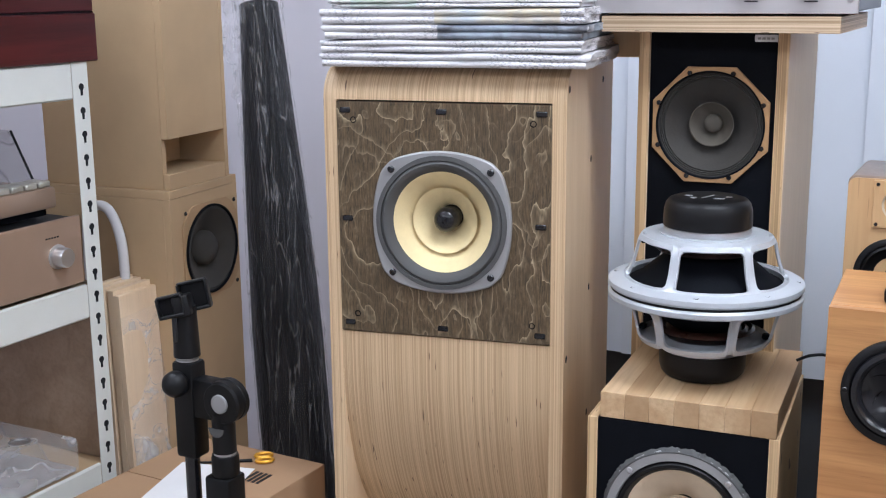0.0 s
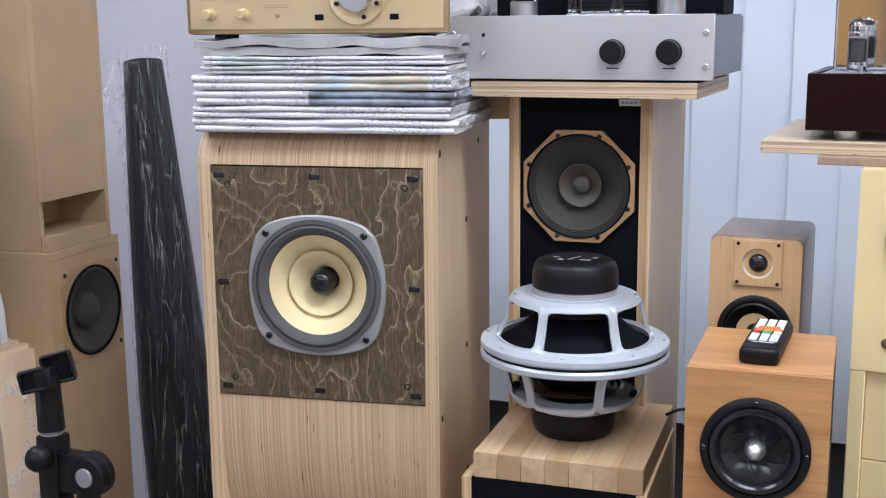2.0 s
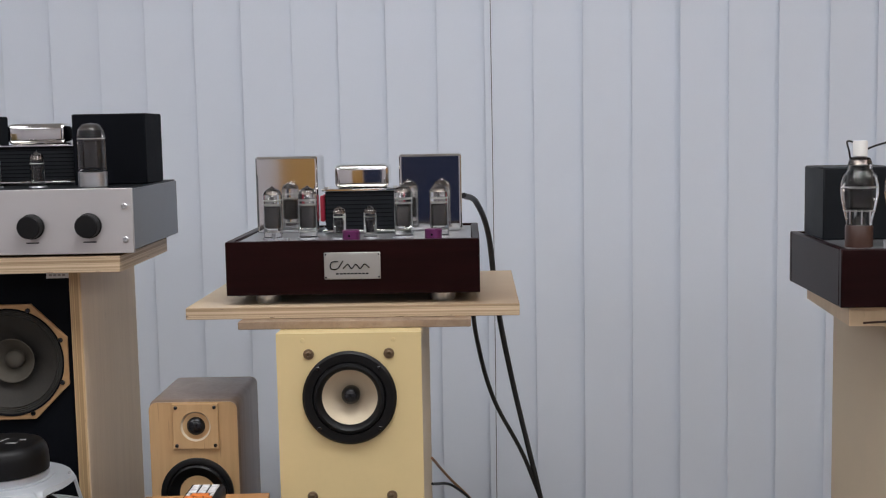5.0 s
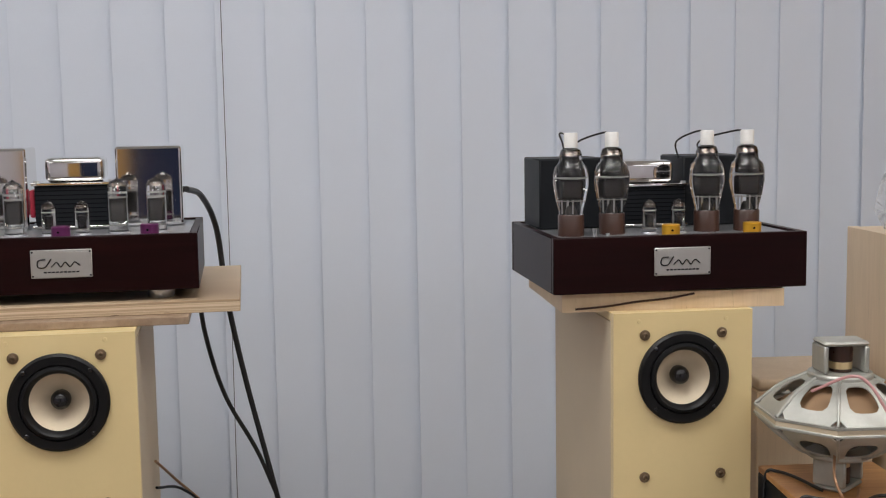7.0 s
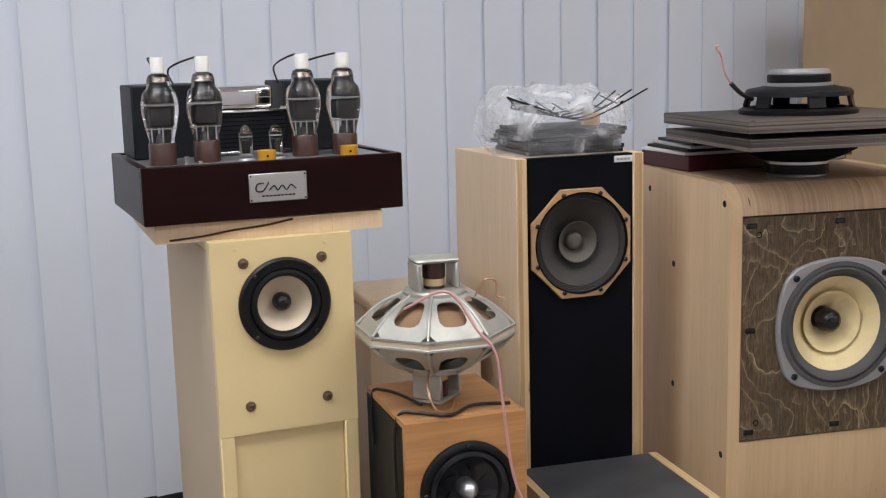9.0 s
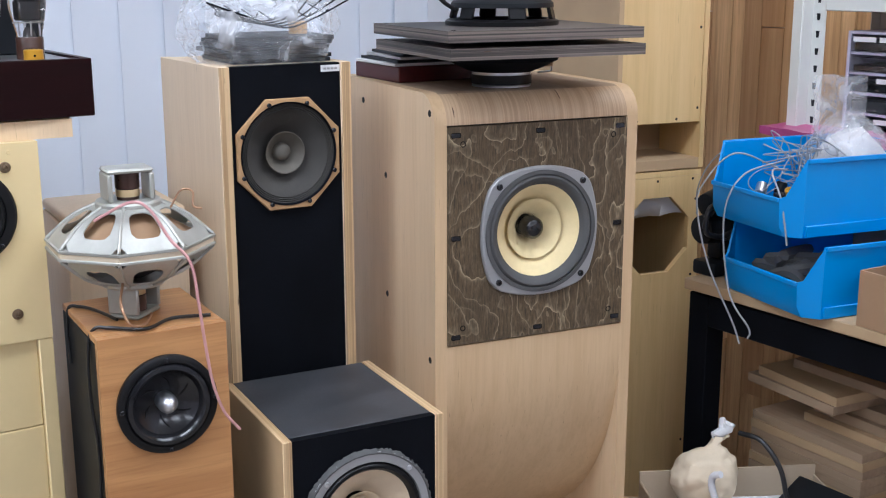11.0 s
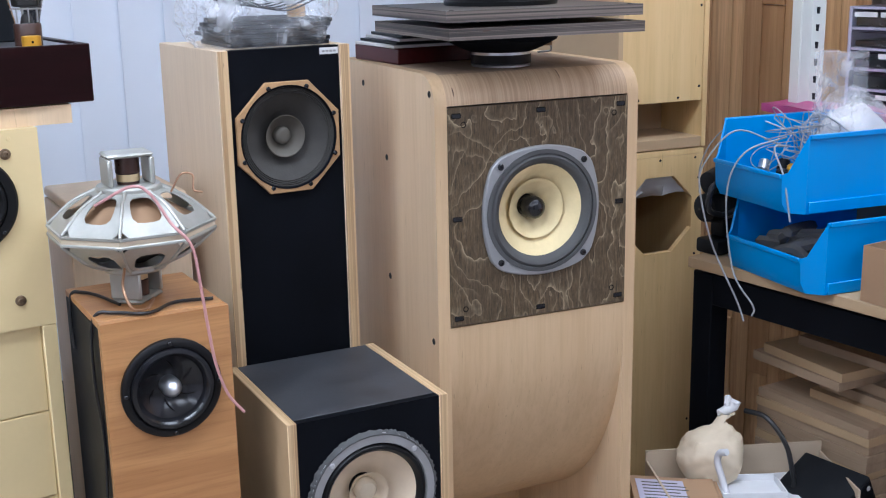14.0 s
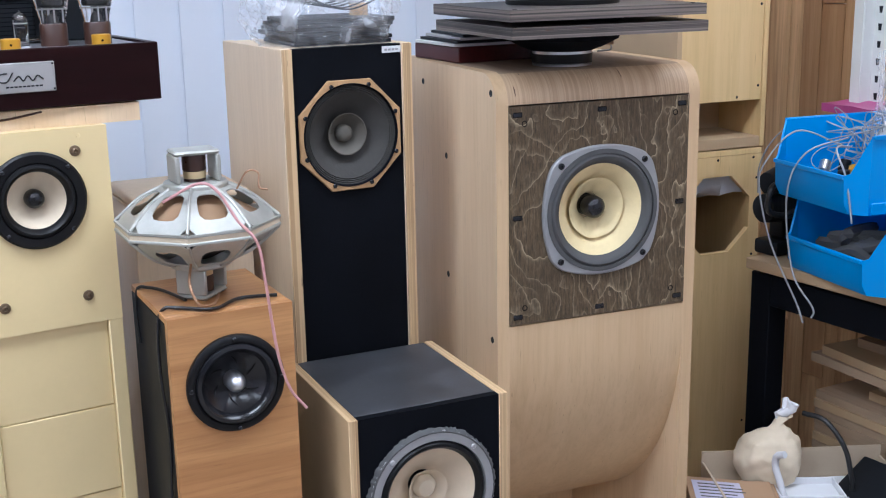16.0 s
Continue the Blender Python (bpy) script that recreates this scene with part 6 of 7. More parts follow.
def mic_stand(m):
    """Stand whose post carries a pivot; the short boom beside it ends in a clip. Local origin under the post."""
    t = thing("microphone_stand", "black microphone stand with a clip, boom folded upright", "microphone stand", m)
    part("base", lathe([(0, 0), (0.125, 0), (0.125, 0.010), (0.118, 0.014), (0.02, 0.020), (0.014, 0.03), (0, 0.03)], 48), M["black_soft"], t)
    part("lower_tube", lathe([(0.0105, 0.025), (0.0105, 0.62), (0, 0.62)], 20), M["black_gloss"], t)
    part("clutch", box(-0.020, -0.017, 0.60, 0.016, 0.017, 0.712, 0.004, 2), M["black_soft"], t, "black clutch sleeve")
    part("clutch_ring", lathe([(0.0, 0.7122), (0.0155, 0.7122), (0.0165, 0.714), (0.0165, 0.734), (0.0155, 0.738), (0, 0.738)], 32), M["black_soft"], t)
    part("collar", lathe([(0.0135, 0.7382), (0.0135, 0.741), (0.0, 0.741)], 24), M["steel"], t)
    part("neck", lathe([(0.0140, 0.7412), (0.0140, 0.790), (0, 0.790)], 24), M["black_soft"], t)
    part("neck_badge", lathe([(0.0, 0.0), (0.011, 0.0), (0.011, 0.0012), (0, 0.0012)], 28, at(0, -0.0138, 0.774, FACE), None, 180.0, 180.0), M["foam"], t, "grey half-round badge")
    j = part("joint", lathe([(0.0, -0.0125), (0.0235, -0.0125), (0.0262, -0.010), (0.0262, -0.003), (0.025, -0.002), (0.025, 0.002), (0.0262, 0.003), (0.0262, 0.010), (0.0235, 0.0125), (0.0, 0.0125)], 44, at(0.006, 0, 0.805, FACE)), M["black_soft"], t, "round black boom joint")
    part("joint_cap", lathe([(0.0115, 0.0125), (0.0115, 0.0145), (0.0105, 0.0155), (0, 0.016)], 32, at(0.006, 0, 0.805, FACE)), M["frame_grey"], j, "grey cap")
    part("bridge", box(-0.040, -0.0115, 0.781, 0.004, 0.0115, 0.829, 0.003, 2), M["black_soft"], t)
    part("boom_grip", box(-0.063, -0.014, 0.728, -0.033, 0.014, 0.848, 0.004, 2), M["black_soft"], t)
    part("clamp_ball", lathe([(0, -0.016), (0.009, -0.013), (0.0145, -0.0065), (0.016, 0.0), (0.0145, 0.0065), (0.009, 0.013), (0, 0.016)], 32, at(-0.047, -0.027, 0.826, FACE)), M["black_soft"], t)
    part("clamp_screw", lathe([(0.004, 0), (0.004, 0.016), (0, 0.016)], 12, at(-0.047, -0.012, 0.826, FACE)), M["black_soft"], t)
    part("rod", lathe([(0.0090, 0.30), (0.0090, 0.729), (0, 0.729)], 18, at(-0.050, 0, 0)), M["black_gloss"], t)
    part("thread", lathe([(0.0135, 0.8482), (0.0135, 0.8505), (0.012, 0.851), (0.012, 0.854)], 24, at(-0.049, 0, 0)), M["steel"], t)
    c = part("clip_stem", lathe([(0.0, 0.8535), (0.0160, 0.8535), (0.0150, 0.880), (0.0135, 0.915), (0.0, 0.915)], 28, at(-0.049, 0, 0)), M["black_soft"], t)
    part("stem_fork", box(-0.0565, -0.0165, 0.872, -0.0485, 0.004, 0.916, 0.0015), M["black_gloss"], c)
    # angled head: a long jaw leaning back and a short jaw before it
    H = at(-0.049, 0.0, 0.915) @ Matrix.Rotation(radians(-14), 4, "Y") @ Matrix.Rotation(radians(30), 4, "Z") @ Matrix.Diagonal((0.75, 0.9, 0.95, 1))
    for y0, x0, x1, z1 in ((0.012, -0.006, 0.040, 0.026), (-0.014, -0.036, 0.004, 0.016)):
        part("clip_jaw", box(x0, y0, -0.008, x1, y0 + 0.004, z1, 0.001, m=H), M["black_soft"], c)
        part("clip_flange", box(x0, y0 - 0.012, -0.010, x1, y0 + 0.004, -0.006, 0.001, m=H), M["black_soft"], c)
        part("clip_flange", box(x0, y0 - 0.009, z1 - 0.002, x1, y0 + 0.004, z1 + 0.002, 0.001, m=H), M["black_soft"], c)
        part("clip_end", box(x1 - 0.003, y0 - 0.012, -0.008, x1 + 0.001, y0 + 0.004, z1, 0.001, m=H), M["black_soft"], c)
        part("clip_end", box(x0 - 0.001, y0 - 0.012, -0.008, x0 + 0.003, y0 + 0.004, z1, 0.001, m=H), M["black_soft"], c)
    part("clip_body", box(-0.013, -0.024, -0.012, 0.013, 0.012, 0.014, 0.003, 2, m=H), M["black_soft"], c)


mic_stand(pose(-0.666, 1.061, 0))


# ---- on and round the right speakers ----
def field_driver(m, label, flip=False):
    """Old eight-sided tin loudspeaker lying on its magnet yoke."""
    t = thing("octagonal_loudspeaker", label, "loudspeaker", m, "coupled tin loudspeakers")
    part("yoke", box(-0.033, -0.024, 0.0, 0.033, 0.024, 0.006, 0.003), M["tin"], t, "bent steel magnet yoke")
    for sx in (-1, 1):
        x0, x1 = sorted((sx * 0.033, sx * 0.026))
        part("yoke_arm", box(x0, -0.024, 0.0062, x1, 0.024, 0.040, 0.002), M["tin"], t)
    part("magnet", lathe([(0.017, 0.0063), (0.017, 0.026), (0.0155, 0.027), (0.0155, 0.040), (0, 0.040)], 28), M["bakelite"], t)
    part("magnet_band", lathe([(0.0165, 0.0272), (0.0165, 0.036), (0.0155, 0.0365)], 28), M["gold"], t)
    part("hub", lathe([(0.0, 0.0405), (0.044, 0.0405), (0.046, 0.043), (0.046, 0.047), (0.0, 0.047)], 40), M["tin"], t)
    k8 = math.pi / 4
    for i in range(8):
        a0, a1 = k8 * i + k8 / 2, k8 * (i + 1) + k8 / 2
        bm = bmesh.new()
        def spot(u, v):
            r0, r1 = 0.046, 0.116
            p0 = Vector((r0 * math.cos(a0) * (1 - u) + r0 * math.cos(a1) * u, r0 * math.sin(a0) * (1 - u) + r0 * math.sin(a1) * u, 0.046))
            p1 = Vector((r1 * math.cos(a0) * (1 - u) + r1 * math.cos(a1) * u, r1 * math.sin(a0) * (1 - u) + r1 * math.sin(a1) * u, 0.088))
            p = p0.lerp(p1, v)
            p.z += 0.006 * math.sin(math.pi * v) * (-1)
            return p
        n = 20
        inner, outerv = [], []
        for q in range(n):
            th = 2 * math.pi * q / n
            c, s = math.cos(th), math.sin(th)
            sq = (abs(c) ** 4 + abs(s) ** 4) ** -0.25
            v_ = 0.47 + 0.31 * s * sq
            wide = 0.31 + 0.06 * (0.5 - v_)
            inner.append(bm.verts.new(spot(0.5 + wide * c * sq, v_)))
            mx = max(abs(c), abs(s))
            outerv.append(bm.verts.new(spot(0.5 + 0.5 * c / mx, 0.5 + 0.5 * s / mx)))
        for q in range(n):
            bm.faces.new((inner[q], inner[(q + 1) % n], outerv[(q + 1) % n], outerv[q]))
        r = bmesh.ops.extrude_face_region(bm, geom=bm.faces[:])
        for v in [e for e in r["geom"] if isinstance(e, bmesh.types.BMVert)]:
            v.co.z += 0.0015
        part("basket_panel", bm, M["tin"], t)
        part("rib", hose([(0.046 * math.cos(a0), 0.046 * math.sin(a0), 0.0455), (0.081 * math.cos(a0), 0.081 * math.sin(a0), 0.0605), (0.1165 * math.cos(a0), 0.1165 * math.sin(a0), 0.0875)], 0.0024, 8, 6), M["tin"], t)
    def octo(a):
        return 0.1195 * math.cos(k8 / 2) / math.cos(((a) % k8) - k8 / 2)
    part("rim", ring(0.090, octo, 0.088, 0.0915, 96, Matrix.Rotation(k8 / 2, 4, "Z"), chamfer=0.001), M["tin"], t, "eight-sided tin rim")
    part("gasket", ring(0.090, lambda a: octo(a) - 0.002, 0.0915, 0.0945, 96, Matrix.Rotation(k8 / 2, 4, "Z")), M["cone_ivory"], t)
    part("cone", lathe([(0.018, 0.050), (0.05, 0.064), (0.085, 0.084), (0.095, 0.0885)], 48), M["cone_grey" if flip is False else "carton"], t)


FX, FY = 1.233, 1.482
TIN = Matrix.Diagonal((0.915, 0.915, 1.045, 1))
field_driver(pose(FX, FY, 0.9055, 0, 0, 39) @ TIN, "old tin octagonal loudspeaker, facing up on the cherry speaker")
field_driver(pose(FX, FY, 1.1030, 180, 0, -6) @ TIN, "old tin octagonal loudspeaker, face down on another", True)
for name, label, pts, r, mt in (
    ("bell_wire", "pink speaker wire trailing down over the cherry speaker", [(1.172, 1.44, 1.046), (1.209, 1.41, 1.07), (1.228, 1.395, 1.06), (1.245, 1.378, 1.024), (1.265, 1.366, 0.994), (1.273, 1.366, 0.941), (1.279, 1.366, 0.887), (1.287, 1.366, 0.832), (1.3, 1.364, 0.79), (1.319, 1.36, 0.762)], 0.0020, "cable_pink"),
    ("speaker_wire", "black cable lying over the cherry speaker", [(1.308, 1.41, 0.9085), (1.26, 1.425, 0.9085), (1.215, 1.40, 0.9085), (1.180, 1.43, 0.9085), (1.162, 1.440, 0.9075), (1.153, 1.440, 0.885), (1.150, 1.435, 0.82), (1.152, 1.425, 0.74), (1.149, 1.430, 0.6), (1.149, 1.435, 0.3), (1.13, 1.44, 0.004)], 0.0023, "cable"),
    ("speaker_wire", "black cable behind the cherry speaker", [(1.20, 1.46, 0.9085), (1.192, 1.52, 0.9085), (1.180, 1.55, 0.9085), (1.169, 1.56, 0.905), (1.165, 1.56, 0.87), (1.166, 1.555, 0.83)], 0.0022, "cable"),
    ("lead_wire", "brown lead wires on the tin loudspeaker", [(1.275, 1.445, 1.050), (1.288, 1.44, 1.072), (1.302, 1.435, 1.070), (1.300, 1.43, 1.052), (1.310, 1.425, 1.048)], 0.0013, "copper"),
    ("lead_wire", "brown lead wires under the tin loudspeaker", [(1.20, 1.43, 0.965), (1.185, 1.40, 0.945), (1.19, 1.385, 0.922), (1.215, 1.40, 0.915), (1.235, 1.43, 0.918)], 0.0018, "copper"),
):
    t = thing(name, label, "wire", at(*pts[-1]))
    part("cord", hose([tuple(Vector(p) - Vector(pts[-1])) for p in pts], r, 8), M[mt], t)
_bx = thing("raw_box", "pale unpainted wooden box behind the loudspeakers", "box", pose(1.285, 1.70, 0, 0, 0, -6))
part("body", box(-0.065, 0.0, 0, 0.115, 0.17, 0.982, 0.002), M["veneer_pale"], _bx)
part("lid", box(-0.065, 0.0, 0.9825, 0.115, 0.17, 1.0, 0.006, 3), M["veneer_pale"], _bx)

# bag with grilles on the right tower
GB = pose(1.531, 1.603, 1.2115, 0, 0, -6)
for k in range(6):
    t = thing("dark_panel", "thin dark grey board in the pile on the tower speaker", "board", GB @ pose(0.012 + random.uniform(-0.006, 0.006), 0.035, 0.0008 + 0.0066 * k, 0, 0, random.uniform(-2, 2)), "dark boards")
    part("panel", box(-0.082, -0.01, 0, 0.075, 0.14, 0.0060, 0.0004), M["charcoal"], t)
_bk = thing("wooden_bush", "turned wooden bush on the dark boards", "bush", GB @ at(0.052, 0.07, 0.041))
part("ring", lathe([(0.008, 0), (0.014, 0), (0.0145, 0.003), (0.0145, 0.018), (0.013, 0.019), (0.008, 0.019), (0.008, 0)], 28), M["maple"], _bk)
_gr = thing("wire_grille", "bent black wire loudspeaker grille on the bag", "grille", GB @ at(0.0, 0.045, 0.042))
for k in range(5):
    y = -0.05 + 0.03 * k
    part("wire", hose([(-0.118 + 0.014 * k, y, 0.050 - 0.004 * k), (-0.06, y, 0.030 - 0.001 * k), (0.0, y, 0.012 + 0.001 * k), (0.05, y, 0.026), (0.112 - 0.012 * k, y, 0.055 - 0.002 * k)], 0.0014, 6), M["black"], _gr)
for k in range(6):
    x = -0.07 + 0.028 * k
    part("wire", hose([(x, -0.05, 0.030 + 1.4 * x * x), (x + 0.014, 0.0, 0.022 + 2.2 * x * x), (x + 0.020, 0.07, 0.032 + 2.0 * x * x)], 0.0012, 6), M["black"], _gr)
_bg2 = thing("plastic_bag", "clear plastic bag over the dark boards", "plastic bag", GB @ at(-0.012, 0.075, 0.001))
_bm = bmesh.new()
bmesh.ops.create_icosphere(_bm, subdivisions=5, radius=1.0, matrix=at(0, 0, 0.034) @ Matrix.Diagonal((0.118, 0.105, 0.064, 1)))
for v in _bm.verts:
    v.co.x *= 1.0 + 0.22 * max(0, v.co.z - 0.03) / 0.06
    if v.co.z > 0.055:
        v.co.z += 0.012 * abs(v.co.x) / 0.1
crumpled(_bm, 0.020, 19, 5.0)
crumpled(_bm, 0.008, 60, 1.0)
for v in _bm.verts:
    v.co.z = max(0.0, v.co.z)
part("film", _bm, M["bag"], _bg2, "creased clear film", 18)

# dark plywood baffles with a driver, on the right horn speaker
HB = pose(1.884, 1.431, 1.1665, 0, 0, -11.0)
_rb = thing("red_box", "dark red wooden box on the horn speaker", "box", HB @ pose(-0.155, 0.20, 0, 0, 0, 6))
part("body", box(0, 0, 0, 0.21, 0.16, 0.026, 0.0015), M["red_case"], _rb)
for k in range(4):
    t = thing("record_sleeve", "thin printed sleeve on the red box", "sleeve", HB @ pose(-0.16 + 0.005 * k, 0.205, 0.0263 + 0.0052 * k, 0, 0, 5 - 2 * k), "sleeves")
    part("card", box(0, 0, 0, 0.19, 0.15, 0.0046, 0.0004), M[("paper", "charcoal", "alu", "charcoal")[k]], t)
_bk = thing("wooden_bush", "turned wooden bush on the sleeves", "bush", HB @ at(-0.105, 0.24, 0.0475))
part("ring", lathe([(0.008, 0), (0.014, 0), (0.0145, 0.003), (0.0145, 0.017), (0.013, 0.018), (0.008, 0.018), (0.008, 0)], 28), M["maple"], _bk)


def baffle_driver(m):
    t = thing("mounted_driver", "black driver bolted through two dark plywood baffles", "loudspeaker", m)
    part("magnet", lathe([(0, 0), (0.047, 0), (0.0475, 0.003), (0.046, 0.0045)], 48), M["steel"], t)
    part("magnet_body", lathe([(0.0485, 0.0048), (0.0485, 0.019), (0, 0.019)], 48), M["black_soft"], t)
    part("magnet_plate", lathe([(0.0475, 0.0192), (0.0475, 0.0235), (0, 0.0235)], 48), M["steel"], t)
    part("lower_basket", lathe([(0.05, 0.0237), (0.066, 0.030), (0.090, 0.042), (0.094, 0.0540), (0.0, 0.0540)], 56), M["black"], t)
    part("terminal_strip", box(0.060, -0.030, 0.030, 0.078, -0.010, 0.038, 0.001), M["carton"], t)
    for z, q in ((0.0545, 0.004), (0.0800, 0.0)):
        bd = part("baffle_board", plate_flat(-0.166 + q, -0.157, 0.164 + q, 0.135, 0.078, z, z + 0.0165), M["dark_board"], t, "dark stained plywood baffle with pale ply lines")
        for sx in (-0.15, 0.15):
            for sy in (-0.14, 0.12):
                part("bolt_hole", lathe([(0.004, 0.0), (0.003, 0.0006), (0, 0.0002)], 12, at(sx, sy, z + 0.0165)), M["black"], bd)
    part("spacer", lathe([(0.095, 0.0712), (0.095, 0.0798), (0.078, 0.0798), (0.078, 0.0712)], 56), M["black"], t)
    part("upper_ring", lathe([(0.0775, 0.0860), (0.090, 0.0972), (0.0905, 0.1030), (0.084, 0.1065), (0.072, 0.1065)], 56), M["black_soft"], t)
    for i in range(6):
        b = box(0.0, -0.014, 0.0, 0.006, 0.014, 0.028, 0.002)
        bmesh.ops.transform(b, matrix=Matrix.Rotation(radians(60 * i + 20), 4, "Z") @ at(0.078, 0, 0.105) @ Matrix.Rotation(radians(-14), 4, "Y"), verts=b.verts)
        part("strut", b, M["black_soft"], t)
    part("crown", lathe([(0.082, 0.1240), (0.081, 0.1310), (0.077, 0.1345), (0.060, 0.1375), (0.054, 0.1390), (0.0, 0.1390)], 56), M["charcoal"], t)
    part("top_plate", lathe([(0.051, 0.1392), (0.051, 0.1440), (0.0, 0.1440)], 48), M["frame_grey"], t)
    part("top_magnet", lathe([(0.047, 0.1442), (0.048, 0.1460), (0.048, 0.1555), (0.0465, 0.1570), (0, 0.1570)], 48), M["charcoal"], t)
    part("top_cap", lathe([(0.046, 0.1572), (0.046, 0.1610), (0.044, 0.1640), (0, 0.1640)], 48), M["frame_grey"], t)
    part("lead", hose([(-0.078, 0.0, 0.1200), (-0.100, -0.005, 0.1300), (-0.120, -0.01, 0.1460)], 0.0035, 8), M["cable"], t)
    part("lead_end", hose([(-0.120, -0.01, 0.1460), (-0.132, -0.012, 0.1640), (-0.138, -0.014, 0.1870), (-0.147, -0.014, 0.2000), (-0.142, -0.012, 0.2040)], 0.0016, 6), M["cable_pink"], t)


def plate_flat(x0, y0, x1, y1, r, z0, z1):
    b = plate_hole(x0, y0, x1, y1, 0, 0, r, z0, z1)
    for v in b.verts:
        v.co = Vector((v.co.x, v.co.z, v.co.y))
    return b


baffle_driver(pose(1.878, 1.522, 1.1668, 0, 0, -11))
_wr = thing("lead_wire", "thin grey wire on top of the horn speaker", "wire", pose(2.02, 1.60, 1.169))
part("cord", hose([(0, 0, 0.02), (0.03, 0.01, 0.022), (0.055, 0.03, 0.005), (0.05, 0.06, 0.0)], 0.0018, 6), M["frame_grey"], _wr)


# raw birch cabinets behind the right horn speaker
def pale_cabinets(m):
    t = thing("birch_cabinet", "raw birch plywood cabinet with an empty octagonal driver cutout", "speaker", m, "raw cabinets")
    W, D, H, zc = 0.222, 0.30, 0.925, 0.785
    for sx in (-1, 1):
        x0, x1 = sorted((sx * W / 2, sx * (W / 2 - 0.012)))
        part("side_panel", box(x0, 0.0135, 0, x1, D, H - 0.0125, 0.0008), M["pale"], t)
    part("top_panel", box(-W / 2, 0.0, H - 0.012, W / 2, D, H, 0.0008), M["pale"], t)
    fp = part("front_panel", plate_hole(-W / 2, 0, W / 2, H - 0.0123, 0, zc, 0.084, 0, 0.0133, 64, 8), M["pale"], t, "plywood front with cutout")
    part("back_panel", box(-W / 2 + 0.0125, D - 0.06, 0, W / 2 - 0.0125, D - 0.05, H - 0.0125, 0), M["mdf"], t)
    part("inner_panel", box(-W / 2 + 0.0125, 0.0135, 0.0, W / 2 - 0.0125, 0.02, 0.6, 0), M["pale"], t)
    bm = gridbox(-0.08, 0.02, 0.83, 0.08, 0.12, 0.91, (8, 6, 4))
    part("wadding", crumpled(bm, 0.02, 25, 2), M["cotton"], t, "white wadding")
    for sx, z in ((-0.09, 0.905), (0.0, 0.905), (0.09, 0.905), (0.10, 0.86), (0.095, 0.69), (0.09, 0.30)):
        o = part("screw", lathe([(0.003, 0.0003), (0.002, 0.0006), (0, 0)], 10, FACE), M["charcoal"], fp)
        o.matrix_basis = at(sx, 0, z)
    u = thing("birch_horn_box", "raw birch plywood box with a slot port, standing on another", "speaker", m @ at(0.004, 0.002, H + 0.003), "raw cabinets")
    W2, H2 = 0.226, 0.66
    for sx in (-1, 1):
        x0, x1 = sorted((sx * W2 / 2, sx * (W2 / 2 - 0.012)))
        part("side_panel", box(x0, 0.0, 0, x1, 0.42, H2 - 0.0125, 0.0008), M["pale"] if sx > 0 else M["mdf"], u)
    fp = part("front_panel", box(-W2 / 2 + 0.0125, 0.003, 0.100, W2 / 2 - 0.0125, 0.0133, H2 - 0.013, 0.0008), M["pale"], u)
    part("sill", box(-W2 / 2 + 0.0125, 0.0, 0.0, W2 / 2 - 0.0125, 0.0133, 0.022, 0.0008), M["mdf"], u)
    part("port_floor", box(-W2 / 2 + 0.0125, 0.0135, 0.010, W2 / 2 - 0.0125, 0.22, 0.0215, 0), M["mdf"], u)
    part("port_roof", box(-W2 / 2 + 0.0125, 0.0135, 0.101, W2 / 2 - 0.0125, 0.22, 0.112, 0), M["mdf"], u)
    part("port_back", box(-W2 / 2 + 0.0125, 0.15, 0.022, W2 / 2 - 0.0125, 0.16, 0.1005, 0), M["mdf"], u)
    part("top_panel", box(-W2 / 2, 0, H2 - 0.012, W2 / 2, 0.42, H2, 0.0008), M["pale"], u)
    for sx, z in ((-0.06, 0.108), (0.04, 0.108), (0.093, 0.13), (0.093, 0.3), (-0.09, 0.108)):
        o = part("screw", lathe([(0.003, 0.0003), (0.002, 0.0006), (0, 0)], 10, FACE), M["charcoal"], fp)
        o.matrix_basis = at(sx, 0.003, z)


pale_cabinets(pose(2.516, 1.787, 0, 0, 0, -11))

# acacia planks on the side wall
_pm = [box(0, 0, 0, 0.014, w - 0.0025, 1.0, 0.0) for w in (0.055, 0.04, 0.068)]
_ws = (0.055, 0.04, 0.068)
_y, _k = 0.35, 0
_mesh = []
for bm in _pm:
    o = part("plank", bm, M["acacia"], wall_east)
    _mesh.append(o.data)
    bpy.data.objects.remove(o)
while _y < 2.5:
    w = _ws[_k % 3]
    z = 0.0
    cut = random.uniform(0.25, 1.1)
    for z0, z1 in ((0.0, cut), (cut, cut + 0.95), (cut + 0.95, RZ - 0.003)):
        o = new("plank", _mesh[_k % 3])
        o.parent = wall_east
        o.matrix_basis = Matrix.Translation((RX1 - 0.0145 - 0.006 * random.random(), _y, z0 + 0.0008)) @ Matrix.Diagonal((1, 1, z1 - z0 - 0.0016, 1))
    _y += w
    _k += 1

